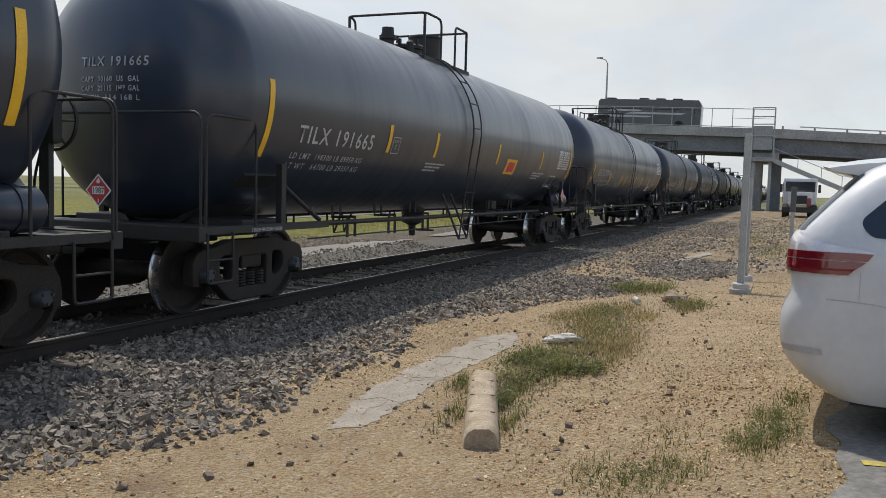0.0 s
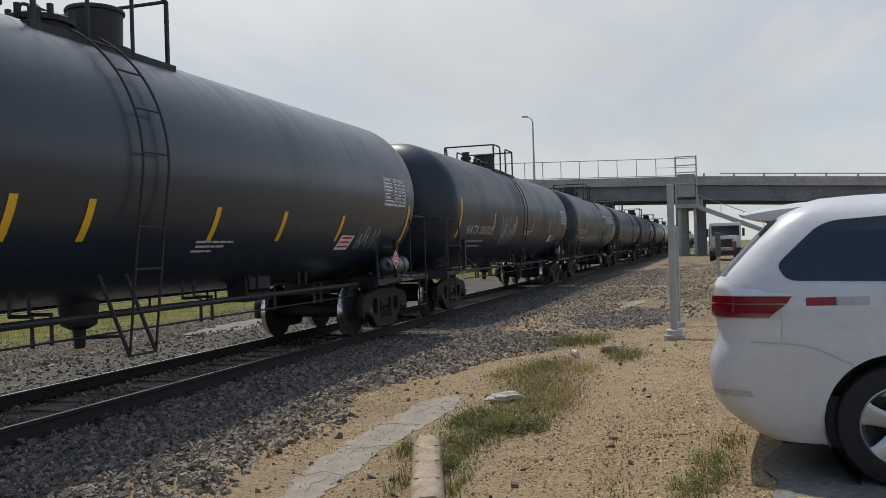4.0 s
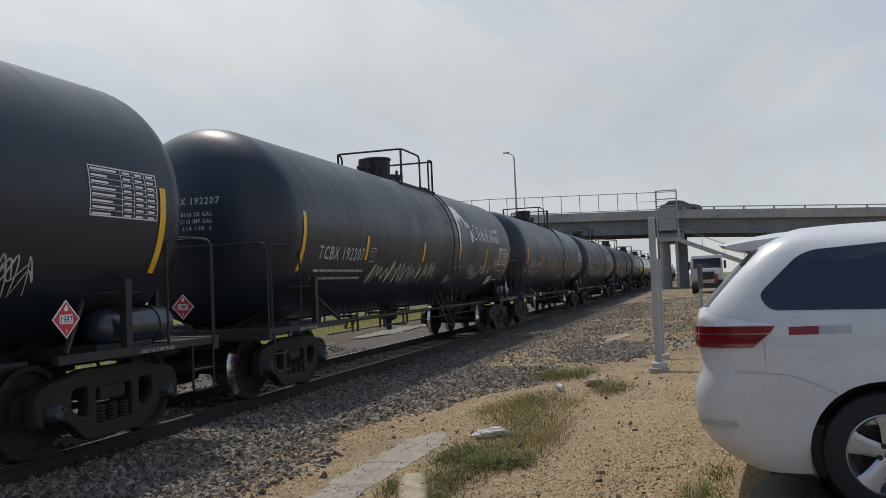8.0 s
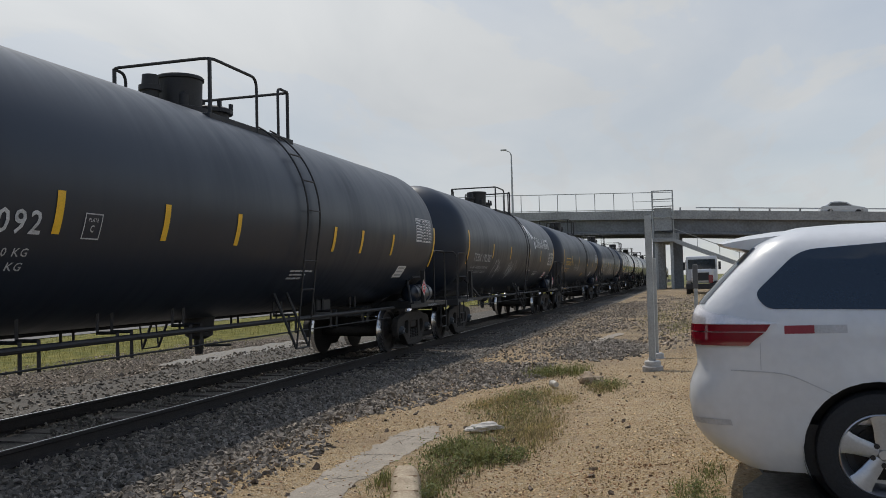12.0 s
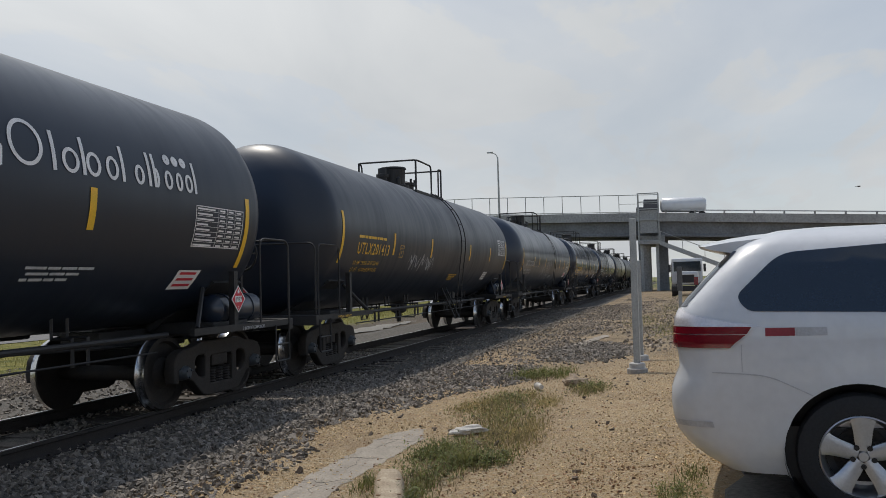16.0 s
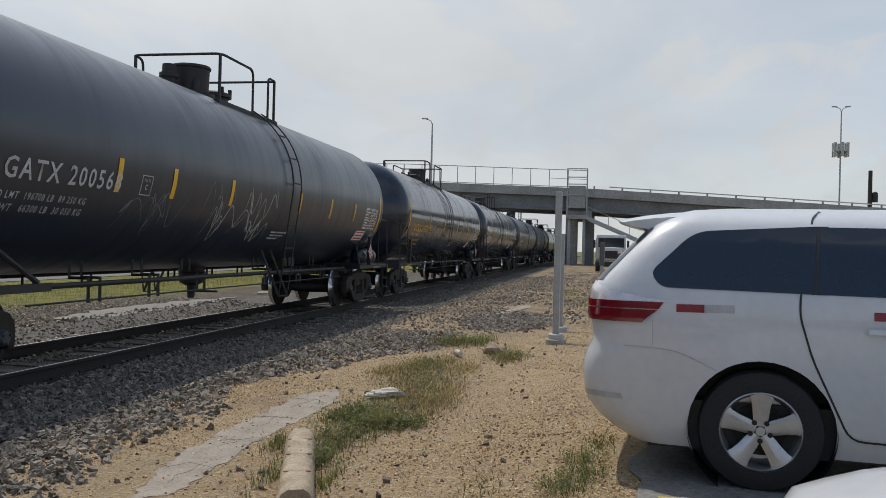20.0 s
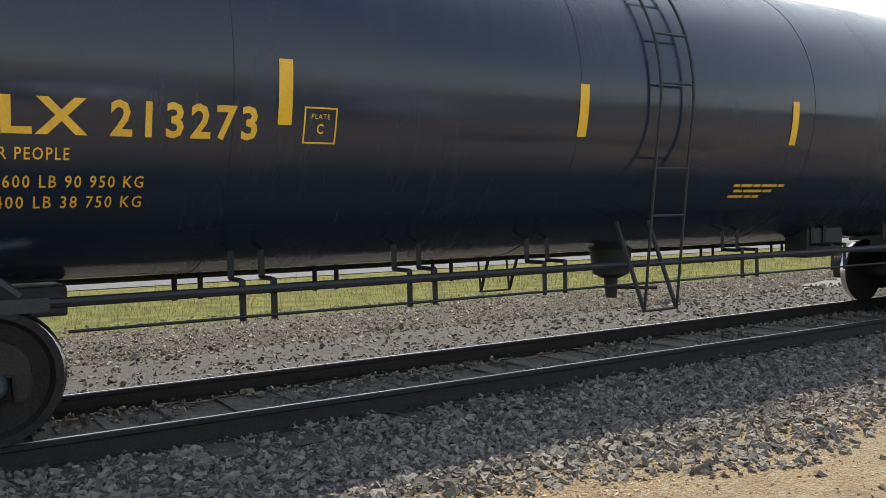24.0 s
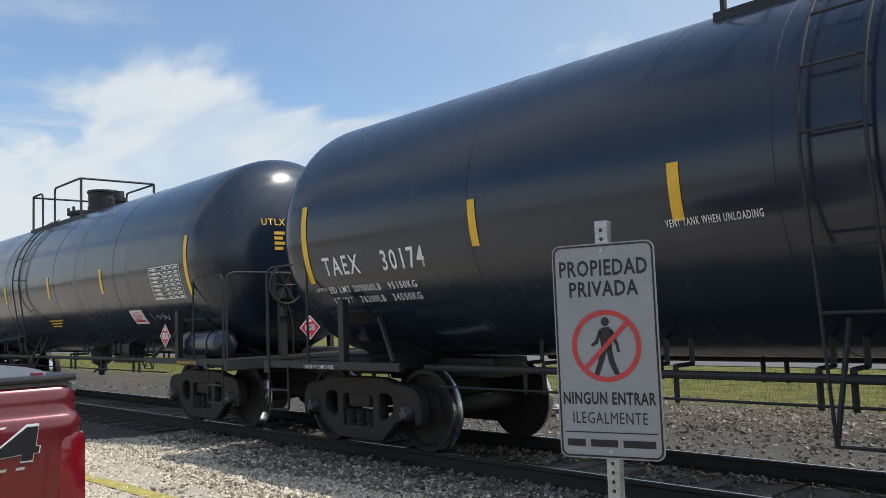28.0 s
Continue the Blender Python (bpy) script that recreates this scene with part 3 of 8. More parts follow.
tagged(sheet("ground", span((-2500, 800), (-200, 60), (-40, 4), (-14, 0.5), (28, 4), (80, 40), (200, 800), (2600, 1)),
             span((-2500, 800), (-100, 30), (-20, 3), (-4, 0.4), (14, 4), (30, 20), (120, 700), (2500, 1)), ground_z, ground_paint()),
       "sandy ground with gravel and patches of grass", "ground", kind="structure")

BALLAST_BED = mat("ballast_bed", (0.055, 0.048, 0.040), 0.95, var=0.45, scale=14, bump=1.0, bump_scale=45, tint=(0.13, 0.115, 0.095))
tagged(sheet("ballast_bed", span((-160, 20), (-40, 2), (-12, 0.4), (26, 2), (60, 20), (260, 1)), span((3.9, 0.25), (5.4, 0.4), (9.0, 0.3), (10.2, 1)),
             lambda x, y: ballast_z(x, y) - (0.06 * smoothstep(4.1, 3.9, y) + 0.12 * smoothstep(9.9, 10.2, y)), BALLAST_BED),
       "grey crushed-stone bed under the railway track", "ballast", kind="structure")


def stones(name, xy, z, lo, hi, material, label, category, flat=0.5):
    """Many broken stones in one mesh."""
    n = len(xy)
    rs = np.random.RandomState(len(xy) % 1000)
    corner = np.array([[-1, -1, -1], [1, -1, -1], [1, 1, -1], [-1, 1, -1], [-1, -1, 1], [1, -1, 1], [1, 1, 1], [-1, 1, 1]], float)
    size = (lo + (hi - lo) * rs.rand(n) ** 2)[:, None, None] * 0.5
    aspect = rs.uniform(0.6, 1.25, (n, 1, 3))
    aspect[:, :, 2] *= flat
    v = corner[None] * rs.uniform(0.35, 1.15, (n, 8, 3)) * aspect * size
    q = rs.normal(size=(n, 4)); q[:, 1:3] *= 0.45
    q /= np.linalg.norm(q, axis=1)[:, None]
    w, x, y, zz = q.T
    R = np.stack([1 - 2 * (y * y + zz * zz), 2 * (x * y - w * zz), 2 * (x * zz + w * y), 2 * (x * y + w * zz), 1 - 2 * (x * x + zz * zz), 2 * (y * zz - w * x), 2 * (x * zz - w * y), 2 * (y * zz + w * x), 1 - 2 * (x * x + y * y)], 1).reshape(n, 3, 3)
    v = np.einsum("nij,nkj->nki", R, v)
    v[:, :, :2] += np.asarray(xy)[:, None, :]
    v[:, :, 2] += (np.asarray(z) + size[:, 0, 0] * 0.25)[:, None]
    quad = np.array([[0, 3, 2, 1], [4, 5, 6, 7], [0, 1, 5, 4], [1, 2, 6, 5], [2, 3, 7, 6], [3, 0, 4, 7]])
    f = (quad[None] + 8 * np.arange(n)[:, None, None]).reshape(-1, 4)
    return tagged(part(name, numpy_mesh(name, v.reshape(-1, 3), f), material), label, category, kind="stuff")


def scatter(n, x0, x1, y0, y1, keep=None, seed=1):
    rs = np.random.RandomState(seed)
    p = np.stack([rs.uniform(x0, x1, n), rs.uniform(y0, y1, n)], 1)
    return p if keep is None else np.array([q for q in p if keep(q[0], q[1], rs.rand())])


def edge_y(x):
    """Where the stones give way to sand."""
    far = 3.35 - 1.0 * smoothstep(8, 15, x) + 0.22 * math.sin(x * 0.9) + 0.15 * math.sin(x * 2.3 + 1) - 0.03 * max(0, x - 10) + 1.7 * smoothstep(-1.0, -4, x) + 0.3 * smoothstep(-9, -14, x)
    return far


def ballast_keep(x, y, r):
    return r < smoothstep(-0.45, 0.5, y - edge_y(x)) * 1.02 - (0.35 if y < edge_y(x) else 0)


def lay_ballast():
    p = np.concatenate([scatter(62000, -13, 15, 2.0, 6.3, ballast_keep, 2), scatter(13000, 15, 48, 1.2, 6.3, ballast_keep, 3),
                        scatter(7000, -14, 20, 6.3, 7.7, None, 4), scatter(9000, -14, 22, 7.85, 10.2, None, 5), scatter(4000, -45, -14, 3.6, 10, ballast_keep, 6)])
    z = [max(ballast_z(x, y), ground_z(x, y)) - (0.035 if 6.35 < y < 7.65 else 0.0) for x, y in p]
    # stones strewn over the ties between the rails
    over = scatter(9000, -14, 20, 6.32, 7.66, lambda x, y, r: r < 0.25 + 1.6 * noise.noise((x * 1.1, y * 1.4, 21)) + 0.5 * smoothstep(0.35, 0.6, abs(y - TRACK_Y)), 31)
    p = np.concatenate([p, over])
    z += [RAIL_Z - 0.158] * len(over)
    stones("ballast_stones", p, z, 0.026, 0.078, STONE, "grey crushed ballast stones beside the rails", "ballast", 0.42)
    near = lambda x: 0.3 + 0.7 * smoothstep(17, 6, abs(x))
    q = scatter(165000, -3, 17, -0.6, 3.9, lambda x, y, r: r < (0.30 + 0.5 * smoothstep(1.5, 3.2, y) + 0.45 * smoothstep(1.7, 0.9, y)) * near(x) * (1 - 0.85 * smoothstep(7.5, 5.0, x) * smoothstep(1.2, 1.8, y) * smoothstep(3.3, 3.0, y)) * (0.55 + 0.9 * noise.noise((x * 0.9, y * 0.9, 5))), 7)
    stones("limestone_pebbles", q, [ground_z(x, y) for x, y in q], 0.005, 0.024, PEBBLE, "pale limestone pebbles over the sandy ground", "pebbles")
    q = scatter(26000, 1.5, 16, 0.0, 3.4, lambda x, y, r: r < 0.15 + 0.8 * smoothstep(1.1, 0.2, math.hypot((x - 6.3) * 0.55, y - 0.9)), 17)
    stones("clay_pebbles", q, [ground_z(x, y) for x, y in q], 0.006, 0.026, REDCLAY, "red-brown clay crumbs on the sand", "pebbles")
    q = scatter(64000, -13, -0.5, 2.7, 6.2, lambda x, y, r: r < smoothstep(6.2, 5.3, y) * smoothstep(-0.5, -2.5, x) * 0.95, 19)
    stones("pale_gravel", q, [max(ground_z(x, y), ballast_z(x, y) if y > 3.95 else -9) for x, y in q], 0.010, 0.048, PALEGRAVEL, "pale sandy gravel between the lot and the track", "gravel")
    q = scatter(2600, -12, -3.4, 1.2, 4.4, lambda x, y, r: r < smoothstep(1.5, 4.2, y) * 0.75 and y > 0.4 - 0.5 * (x + 2.2), 43)
    stones("lot_edge_gravel", q, [ground_z(x, y) + 0.012 for x, y in q], 0.015, 0.055, BROWNGRAVEL, "stones strewn over the edge of the lot", "gravel")
    q = scatter(5200, 15.2, 21, 0.6, 2.9, lambda x, y, r: r < smoothstep(1.15, 0.6, math.hypot((x - 17.9) / 2.6, (y - 1.75) / 1.05)), 18)
    stones("gravel_patch", q, [ground_z(x, y) for x, y in q], 0.03, 0.085, STONE, "dark grey gravel spread on the sand", "gravel")
    q = scatter(9000, 17, 62, -0.4, 3.2, lambda x, y, r: r < 0.35 + 0.9 * noise.noise((x * 0.25, y * 0.8, 33)), 41)
    stones("rough_gravel", q, [ground_z(x, y) for x, y in q], 0.03, 0.11, BROWNGRAVEL, "rough brown gravel on the way to the bridge", "gravel")
    q = scatter(900, -10, 20, 0.4, 3.6, lambda x, y, r: r < 0.5, 8)
    stones("loose_stones", q, [ground_z(x, y) for x, y in q], 0.02, 0.075, CLOD, "loose brown stones lying on the sand", "stones")
    q = scatter(42000, -12, 22, 9.6, 13.5, lambda x, y, r: r < 0.35 + 0.65 * smoothstep(13.5, 11.0, y) + 0.5 * noise.noise((x * 0.4, y * 0.6, 9)), 9)
    stones("gravel_beyond_track", q, [ground_z(x, y) for x, y in q], 0.014, 0.058, BROWNGRAVEL, "brown and grey gravel beyond the railway track", "gravel", 0.4)


lay_ballast()


# ---- railway track ----
def build_track():
    track = thing("railway_track", "railway track with worn steel rails on wooden ties", "railway track", pose(0, TRACK_Y, RAIL_Z), kind="structure")
    head = [(-0.036, 0), (-0.014, 0.0), (0.014, 0), (0.036, -0.006), (0.036, -0.035), (0.009, -0.05), (0.009, -0.135), (0.07, -0.155), (0.07, -0.17), (-0.07, -0.17), (-0.07, -0.155), (-0.009, -0.135), (-0.009, -0.05), (-0.036, -0.035), (-0.036, -0.006)]
    for side in (-1, 1):
        bm = bmesh.new()
        ends = [[bm.verts.new((x, side * HALF_GAUGE + a, b)) for a, b in head[1:]] for x in (-160, 300)]
        n = len(ends[0])
        for k in range(n):
            f = bm.faces.new((ends[0][k], ends[0][(k + 1) % n], ends[1][(k + 1) % n], ends[1][k]))
            f.material_index = 1 if k == 0 else 0
        me = bpy.data.meshes.new("rail")
        bmesh.ops.recalc_face_normals(bm, faces=bm.faces)
        bm.to_mesh(me); bm.free()
        me.materials.append(RAILSIDE); me.materials.append(RAILTOP)
        part("rail", me, None, track, "steel rail with a polished running top")
    ties = []
    for k in range(3):
        bm = boxes((-0.115, 0.115, -1.3, 1.3, -0.36, -0.163), bevel=0.012)
        rs = random.Random(k)
        for v in bm.verts:
            v.co += Vector((rs.uniform(-0.012, 0.012), rs.uniform(-0.03, 0.03), rs.uniform(-0.006, 0.006)))
        ties.append(bm)
    meshes = []
    for bm in ties:
        me = bpy.data.meshes.new("tie"); bm.to_mesh(me); bm.free(); me.materials.append(TIE); meshes.append(me)
    bmp = boxes((-0.09, 0.09, -0.18, 0.18, -0.172, -0.158), (-0.05, -0.02, 0.08, 0.11, -0.16, -0.13), (0.02, 0.05, -0.11, -0.08, -0.16, -0.13))
    pm = bpy.data.meshes.new("tie_plate"); bmp.to_mesh(pm); bmp.free(); pm.materials.append(RAILSIDE)
    rs = random.Random(5)
    x = -40.0
    while x < 90:
        t = part("tie", meshes[rs.randrange(3)], None, track)
        t.matrix_local = pose(x + rs.uniform(-0.03, 0.03), rs.uniform(-0.04, 0.04), 0, 0, 0, rs.uniform(-1.5, 1.5))
        if -12 < x < 18:
            for s in (-1, 1):
                part("tie_plate", pm, None, track).matrix_local = pose(x, s * HALF_GAUGE, 0)
        x += 0.53
    return track


build_track()

# ---- tank cars ----
R, ZC, SHELL, HEAD = 1.50, 2.53, 7.5, 0.76


def on_side(x, z, off=0.006, side=-1):
    """A point of the tank's flank; z from the tank's middle."""
    return Vector((x, side * (math.sqrt(max(0, R * R - z * z)) + off), ZC + z))


def on_head(y, z, end, off=0.008):
    r2 = (y * y + z * z) / (R * R)
    return Vector((end * (SHELL + HEAD * math.sqrt(max(0, 1 - r2)) + off), y, ZC + z))


def strip(x0, x1, z0, z1, n=8, off=0.006, lean=0.0):
    """A strip that lies on the flank."""
    bm = bmesh.new()
    rows = [[bm.verts.new(on_side(x + lean * k / n, z0 + (z1 - z0) * k / n, off)) for x in (x0, x1)] for k in range(n + 1)]
    for a, b in zip(rows, rows[1:]):
        bm.faces.new((a[0], a[1], b[1], b[0]))
    return bm


def outline(x0, x1, z0, z1, w=0.02):
    return joined(strip(x0, x1, z0, z0 + w, 1), strip(x0, x1, z1 - w, z1, 1), strip(x0, x0 + w, z0, z1, 4), strip(x1 - w, x1, z0, z1, 4))


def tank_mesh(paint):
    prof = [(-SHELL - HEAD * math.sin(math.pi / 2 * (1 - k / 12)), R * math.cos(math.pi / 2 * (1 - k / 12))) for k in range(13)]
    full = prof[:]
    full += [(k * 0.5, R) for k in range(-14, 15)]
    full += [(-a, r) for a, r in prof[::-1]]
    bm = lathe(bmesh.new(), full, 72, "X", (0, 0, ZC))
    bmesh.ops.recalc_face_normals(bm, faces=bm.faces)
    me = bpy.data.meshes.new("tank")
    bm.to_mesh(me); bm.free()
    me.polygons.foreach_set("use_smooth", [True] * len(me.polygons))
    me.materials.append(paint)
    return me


def side_frame_mesh():
    """Cast side frame: level top chord, pedestal jaws over the bearings, sloping lower chord."""
    half = [(0.0, 0.80), (0.44, 0.80), (0.56, 0.775), (0.70, 0.735), (0.90, 0.72), (1.02, 0.685), (1.085, 0.60), (1.10, 0.46), (1.09, 0.36), (1.03, 0.35), (1.02, 0.52), (0.76, 0.52), (0.755, 0.37), (0.68, 0.345), (0.60, 0.27), (0.46, 0.155), (0.36, 0.125), (0.0, 0.125)]
    o = [(-x, z) for x, z in half[1:-1][::-1]] + half[:1] + half[1:-1]
    h1 = [(-0.655, 0.44), (-0.665, 0.56), (-0.63, 0.635), (-0.55, 0.665), (-0.43, 0.665), (-0.385, 0.62), (-0.385, 0.40), (-0.41, 0.345), (-0.47, 0.325), (-0.57, 0.36)]
    h2 = [(-x, z) for x, z in h1]
    h3 = [(-0.30, 0.24), (-0.30, 0.60), (-0.26, 0.64), (0.26, 0.64), (0.30, 0.60), (0.30, 0.24)]
    return move(plate(o, (h1, h2, h3), 0.05, 0.022), lambda c: Vector((c.x, c.z, c.y)))


def wheelset_bm():
    bm = bmesh.new()
    lathe(bm, [(-0.98, 0.07), (-0.75, 0.08), (-0.7, 0.1), (0.7, 0.1), (0.75, 0.08), (0.98, 0.07)], 14, "Y")
    for s in (-1, 1):
        lathe(bm, [(s * 0.705, 0.12), (s * 0.69, 0.39), (s * 0.695, 0.48), (s * 0.715, 0.483), (s * 0.735, 0.462), (s * 0.82, 0.452), (s * 0.825, 0.40), (s * 0.775, 0.37), (s * 0.765, 0.2), (s * 0.82, 0.13), (s * 0.84, 0.1)], 40, "Y")
    return bm


def bearing_mesh():
    bm = lathe(bmesh.new(), [(-1.16, 0.0), (-1.16, 0.06), (-1.14, 0.08), (-1.04, 0.10), (-0.95, 0.10)], 20, "Y")
    for k in range(3):
        a = 2 * math.pi * k / 3 + 0.5
        lathe(bm, [(-1.18, 0.014), (-1.15, 0.014)], 6, "Y", (0.055 * math.cos(a), 0, 0.055 * math.sin(a)))
    return bm


def mesh_of(name, bm, material, smooth=40):
    bmesh.ops.recalc_face_normals(bm, faces=bm.faces)
    me = bpy.data.meshes.new(name)
    bm.to_mesh(me); bm.free()
    me.polygons.foreach_set("use_smooth", [True] * len(me.polygons))
    me.set_sharp_from_angle(angle=radians(smooth))
    me.materials.append(material)
    return me


def add_truck(car, x):
    """A three-piece truck: bolster, two side frames, springs, two turning wheelsets."""
    bm = boxes((-0.2, 0.2, -1.07, 1.07, 0.47, 0.70), (-0.3, 0.3, -0.35, 0.35, 0.74, 0.84), bevel=0.03)
    t = part("truck", bm, IRON, car, "grimy cast steel truck with four wheels")
    t.matrix_local = pose(x, 0, 0)
    for s in (-1, 1):
        part("side_frame", SIDE_FRAME, None, t).matrix_local = pose(0, s * 1.02, 0)
        for k in (-0.185, 0, 0.185):
            part("spring", SPRING, None, t).matrix_local = pose(k, s * 1.02, 0.262)
    for k in (-0.89, 0.89):
        part("wheelset", WHEELSET, None, t).matrix_local = pose(k, 0, 0.457)
        for s in (-1, 1):
            part("bearing", BEARING, None, t).matrix_local = pose(k, 0, 0.457, 0, 0, 0 if s < 0 else 180)
    for s in (-1, 1):
        part("brake_beam", tube(bmesh.new(), [(s * 0.37, -0.72, 0.35), (s * 0.4, 0, 0.33), (s * 0.37, 0.72, 0.35)], 0.04, 6), IRON, t)
        for e in (-1, 1):
            part("brake_shoe", boxes((s * 0.40, s * 0.46, e * 0.76 - 0.05, e * 0.76 + 0.05, 0.3, 0.6)), IRON, t)
    return t


STYLES = {  # top gear along the car: first hoop, ladder, second hoop, manway, flange, valve
    "short": ((-1.30, -0.55), -0.72, (0.17, 0.85), 0.52, -0.35, -1.0),
    "mirrored": ((-2.05, -1.25), -0.74, (-0.45, 1.1), 0.25, -0.95, 0.85),
    "offset": ((-2.3, -1.6), -1.38, (-0.8, 0.9), 0.1, -1.2, 0.7),
    "long": ((-0.60, 0.72), 0.84, (1.42, 1.78), -0.10, 0.70, -0.66),
    "rearward": ((-0.78, 0.50), 0.60, (1.19, 1.57), -0.30, 0.46, -0.86),
    "wide": ((-1.30, -0.55), -0.72, (0.12, 1.18), 0.55, -0.35, -1.28),
}


def tank_car(style):
    hoop1, lad, hoop2, man_x, flange_x, valve_x = STYLES[style]
    car = thing("tank_car", "black railway tank car with a top platform", "tank car", group="tank cars of the train")
    part("tank", TANKS["satin"], None, car)
    for x in (-6.95, 6.95):
        add_truck(car, x)
    for e in (-1, 1):
        bm = boxes((e * 5.5, e * 8.35, -0.28, 0.28, 0.78, 1.0), (e * 6.5, e * 7.4, -1.25, 1.25, 0.9, 1.06), bevel=0.02)
        for s in (-1, 1):      # saddle plates up to the tank
            f = [bm.verts.new((e * x, s * y, z)) for x, y, z in ((6.4, 0.3, 1.0), (7.5, 0.3, 1.0), (7.3, 1.15, 1.62), (6.6, 1.15, 1.62))]
            g = [bm.verts.new(v.co + Vector((0, s * 0.06, -0.05))) for v in f]
            bm.faces.new(f); bm.faces.new(g[::-1])
            for i in range(4):
                bm.faces.new((f[i], f[(i + 1) % 4], g[(i + 1) % 4], g[i]))
        part("stub_sill", bm, UNDER, car)
        bm = boxes((e * 8.30, e * 8.42, -1.45, 1.45, 0.86, 1.02), bevel=0.012)
        for s in (-1, 1):
            box(bm, e * 5.75, e * 8.32, s * 1.40 - 0.035, s * 1.40 + 0.035, 0.93, 1.015)
        part("end_sill", bm, UNDER, car)
        part("crossover_platform", boxes((e * 7.72, e * 8.29, -1.32, 1.32, 0.975, 1.005), bevel=0.006), UNDER, car)
        bm = tube(bmesh.new(), rounded([(e * 8.36, -1.42, 1.0), (e * 8.36, -1.42, 2.2), (e * 8.36, 1.42, 2.2), (e * 8.36, 1.42, 1.0)], 0.14), 0.016, 8)
        part("end_handrail", bm, UNDER, car)
        for s in (-1, 1):
            bm = tube(bmesh.new(), rounded([(e * 8.3, s * 1.44, 1.0), (e * 8.3, s * 1.44, 2.18), (e * 7.42, s * 1.44, 2.18), (e * 7.42, s * 1.44, 1.0)], 0.14), 0.015, 8)
            part("corner_handrail", bm, UNDER, car)
            bm = bmesh.new()      # corner step
            tube(bm, rounded([(e * 8.28, s * 1.45, 0.95), (e * 8.28, s * 1.45, 0.42), (e * 7.85, s * 1.45, 0.42), (e * 7.85, s * 1.45, 0.95)], 0.05), 0.016, 6)
            tube(bm, [(e * 8.28, s * 1.45, 0.66), (e * 7.85, s * 1.45, 0.66)], 0.014, 6)
            part("step", bm, UNDER, car)
        bm = boxes((e * 8.35, e * 8.72, -0.09, 0.09, 0.74, 0.92), bevel=0.02)
        box(bm, e * 8.62, e * 8.95, -0.16, 0.13, 0.70, 0.98, bevel=0.05)
        tube(bm, [(e * 8.4, 0.35, 0.8), (e * 8.6, 0.36, 0.52), (e * 8.75, 0.3, 0.42), (e * 8.93, 0.18, 0.5)], 0.024, 6)
        part("coupler", bm, IRON, car)
        for s in (-1, 1):
            part("corner_post", boxes((e * 6.75, e * 6.85, s * 1.37 - 0.04, s * 1.37 + 0.04, 1.0, 1.72)), UNDER, car)
            part("brace", tube(bmesh.new(), [(e * 5.9, s * 1.38, 1.02), (e * 6.45, s * 1.12, 1.5)], 0.03, 6), UNDER, car)
    for s in (-1, 1):
        part("side_pipe", tube(bmesh.new(), [(-5.8, s * 1.02, 0.945), (5.8, s * 1.02, 0.945)], 0.034, 8), UNDER, car)
        part("side_rod", tube(bmesh.new(), [(-5.6, s * 1.02, 0.75), (5.6, s * 1.02, 0.75)], 0.012, 6), UNDER, car)
        for x in (-4.3, -2.9, -1.5, 1.2, 2.8, 4.3):
            for u in (x - 0.12, x + 0.12):
                part("hanger", tube(bmesh.new(), [(u, s * 0.98, 0.715), (u, s * 0.98, 1.01), (u, s * 0.72, 1.01), (u, s * 0.72, 1.24)], 0.026, 4), UNDER, car)
        # ladder over the shoulder of the tank
        bm = bmesh.new()
        def rail(x):
            pts = []
            for k in range(17):
                a = radians(28 + k * (96 - 28) / 16)
                pts.append((x, s * (R + 0.075) * math.sin(a), ZC + (R + 0.075) * math.cos(a)))
            return pts + [(x, s * 1.50, 1.9), (x, s * 1.34, 0.52)]
        a, b = rail(lad), rail(lad + 0.42)
        for pts in (a, b):
            part("ladder_rail", tube(bmesh.new(), pts, 0.014, 6), UNDER, car)
        for k in (2, 6, 10, 14):
            part("rung", tube(bmesh.new(), [a[k], b[k]], 0.012, 6), UNDER, car)
        for z in (1.84, 1.41, 0.97, 0.53):
            y = s * (1.34 + 0.16 * (z - 0.52) / 1.38)
            part("rung", tube(bmesh.new(), [(lad, y, z), (lad + 0.42, y, z)], 0.013, 6), UNDER, car)
        for u in (lad, lad + 0.42):      # stays from the ladder's foot in to the tank
            part("ladder_brace", tube(bmesh.new(), [(u, s * 1.34, 0.53), (u, s * 0.98, 1.36)], 0.021, 6), UNDER, car)
        # plank walk beside the manway
        zt = ZC + R
        bm = boxes((hoop1[0] - 0.05, hoop2[1] + 0.12, s * 0.66 - 0.15, s * 0.66 + 0.17, zt - 0.25, zt - 0.16), bevel=0.01)
        part("platform", bm, UNDER, car)
        for x in (hoop1[0], hoop1[1], hoop2[0], hoop2[1]):
            part("platform_bracket", boxes((x - 0.025, x + 0.025, s * 0.66 - 0.1, s * 0.66 + 0.17, zt - 0.42, zt - 0.17)), UNDER, car)
    zt = ZC + R
    top, yr = zt + 0.60, 0.80
    part("rail_hoop", tube(bmesh.new(), rounded([(hoop1[0] + 0.32, yr, zt - 0.3), (hoop1[0] + 0.32, yr, top), (hoop1[0], yr, top), (hoop1[0], -yr, top), (hoop1[1], -yr, top), (hoop1[1], -yr, zt - 0.32)], 0.16), 0.023, 8), UNDER, car)
    part("rail_hoop", tube(bmesh.new(), rounded([(hoop2[0], -yr, zt - 0.32), (hoop2[0], -yr, top), (hoop2[1], -yr, top), (hoop2[1], yr, top), (hoop2[0], yr, top), (hoop2[0], yr, zt - 0.32)], 0.09), 0.023, 8), UNDER, car)
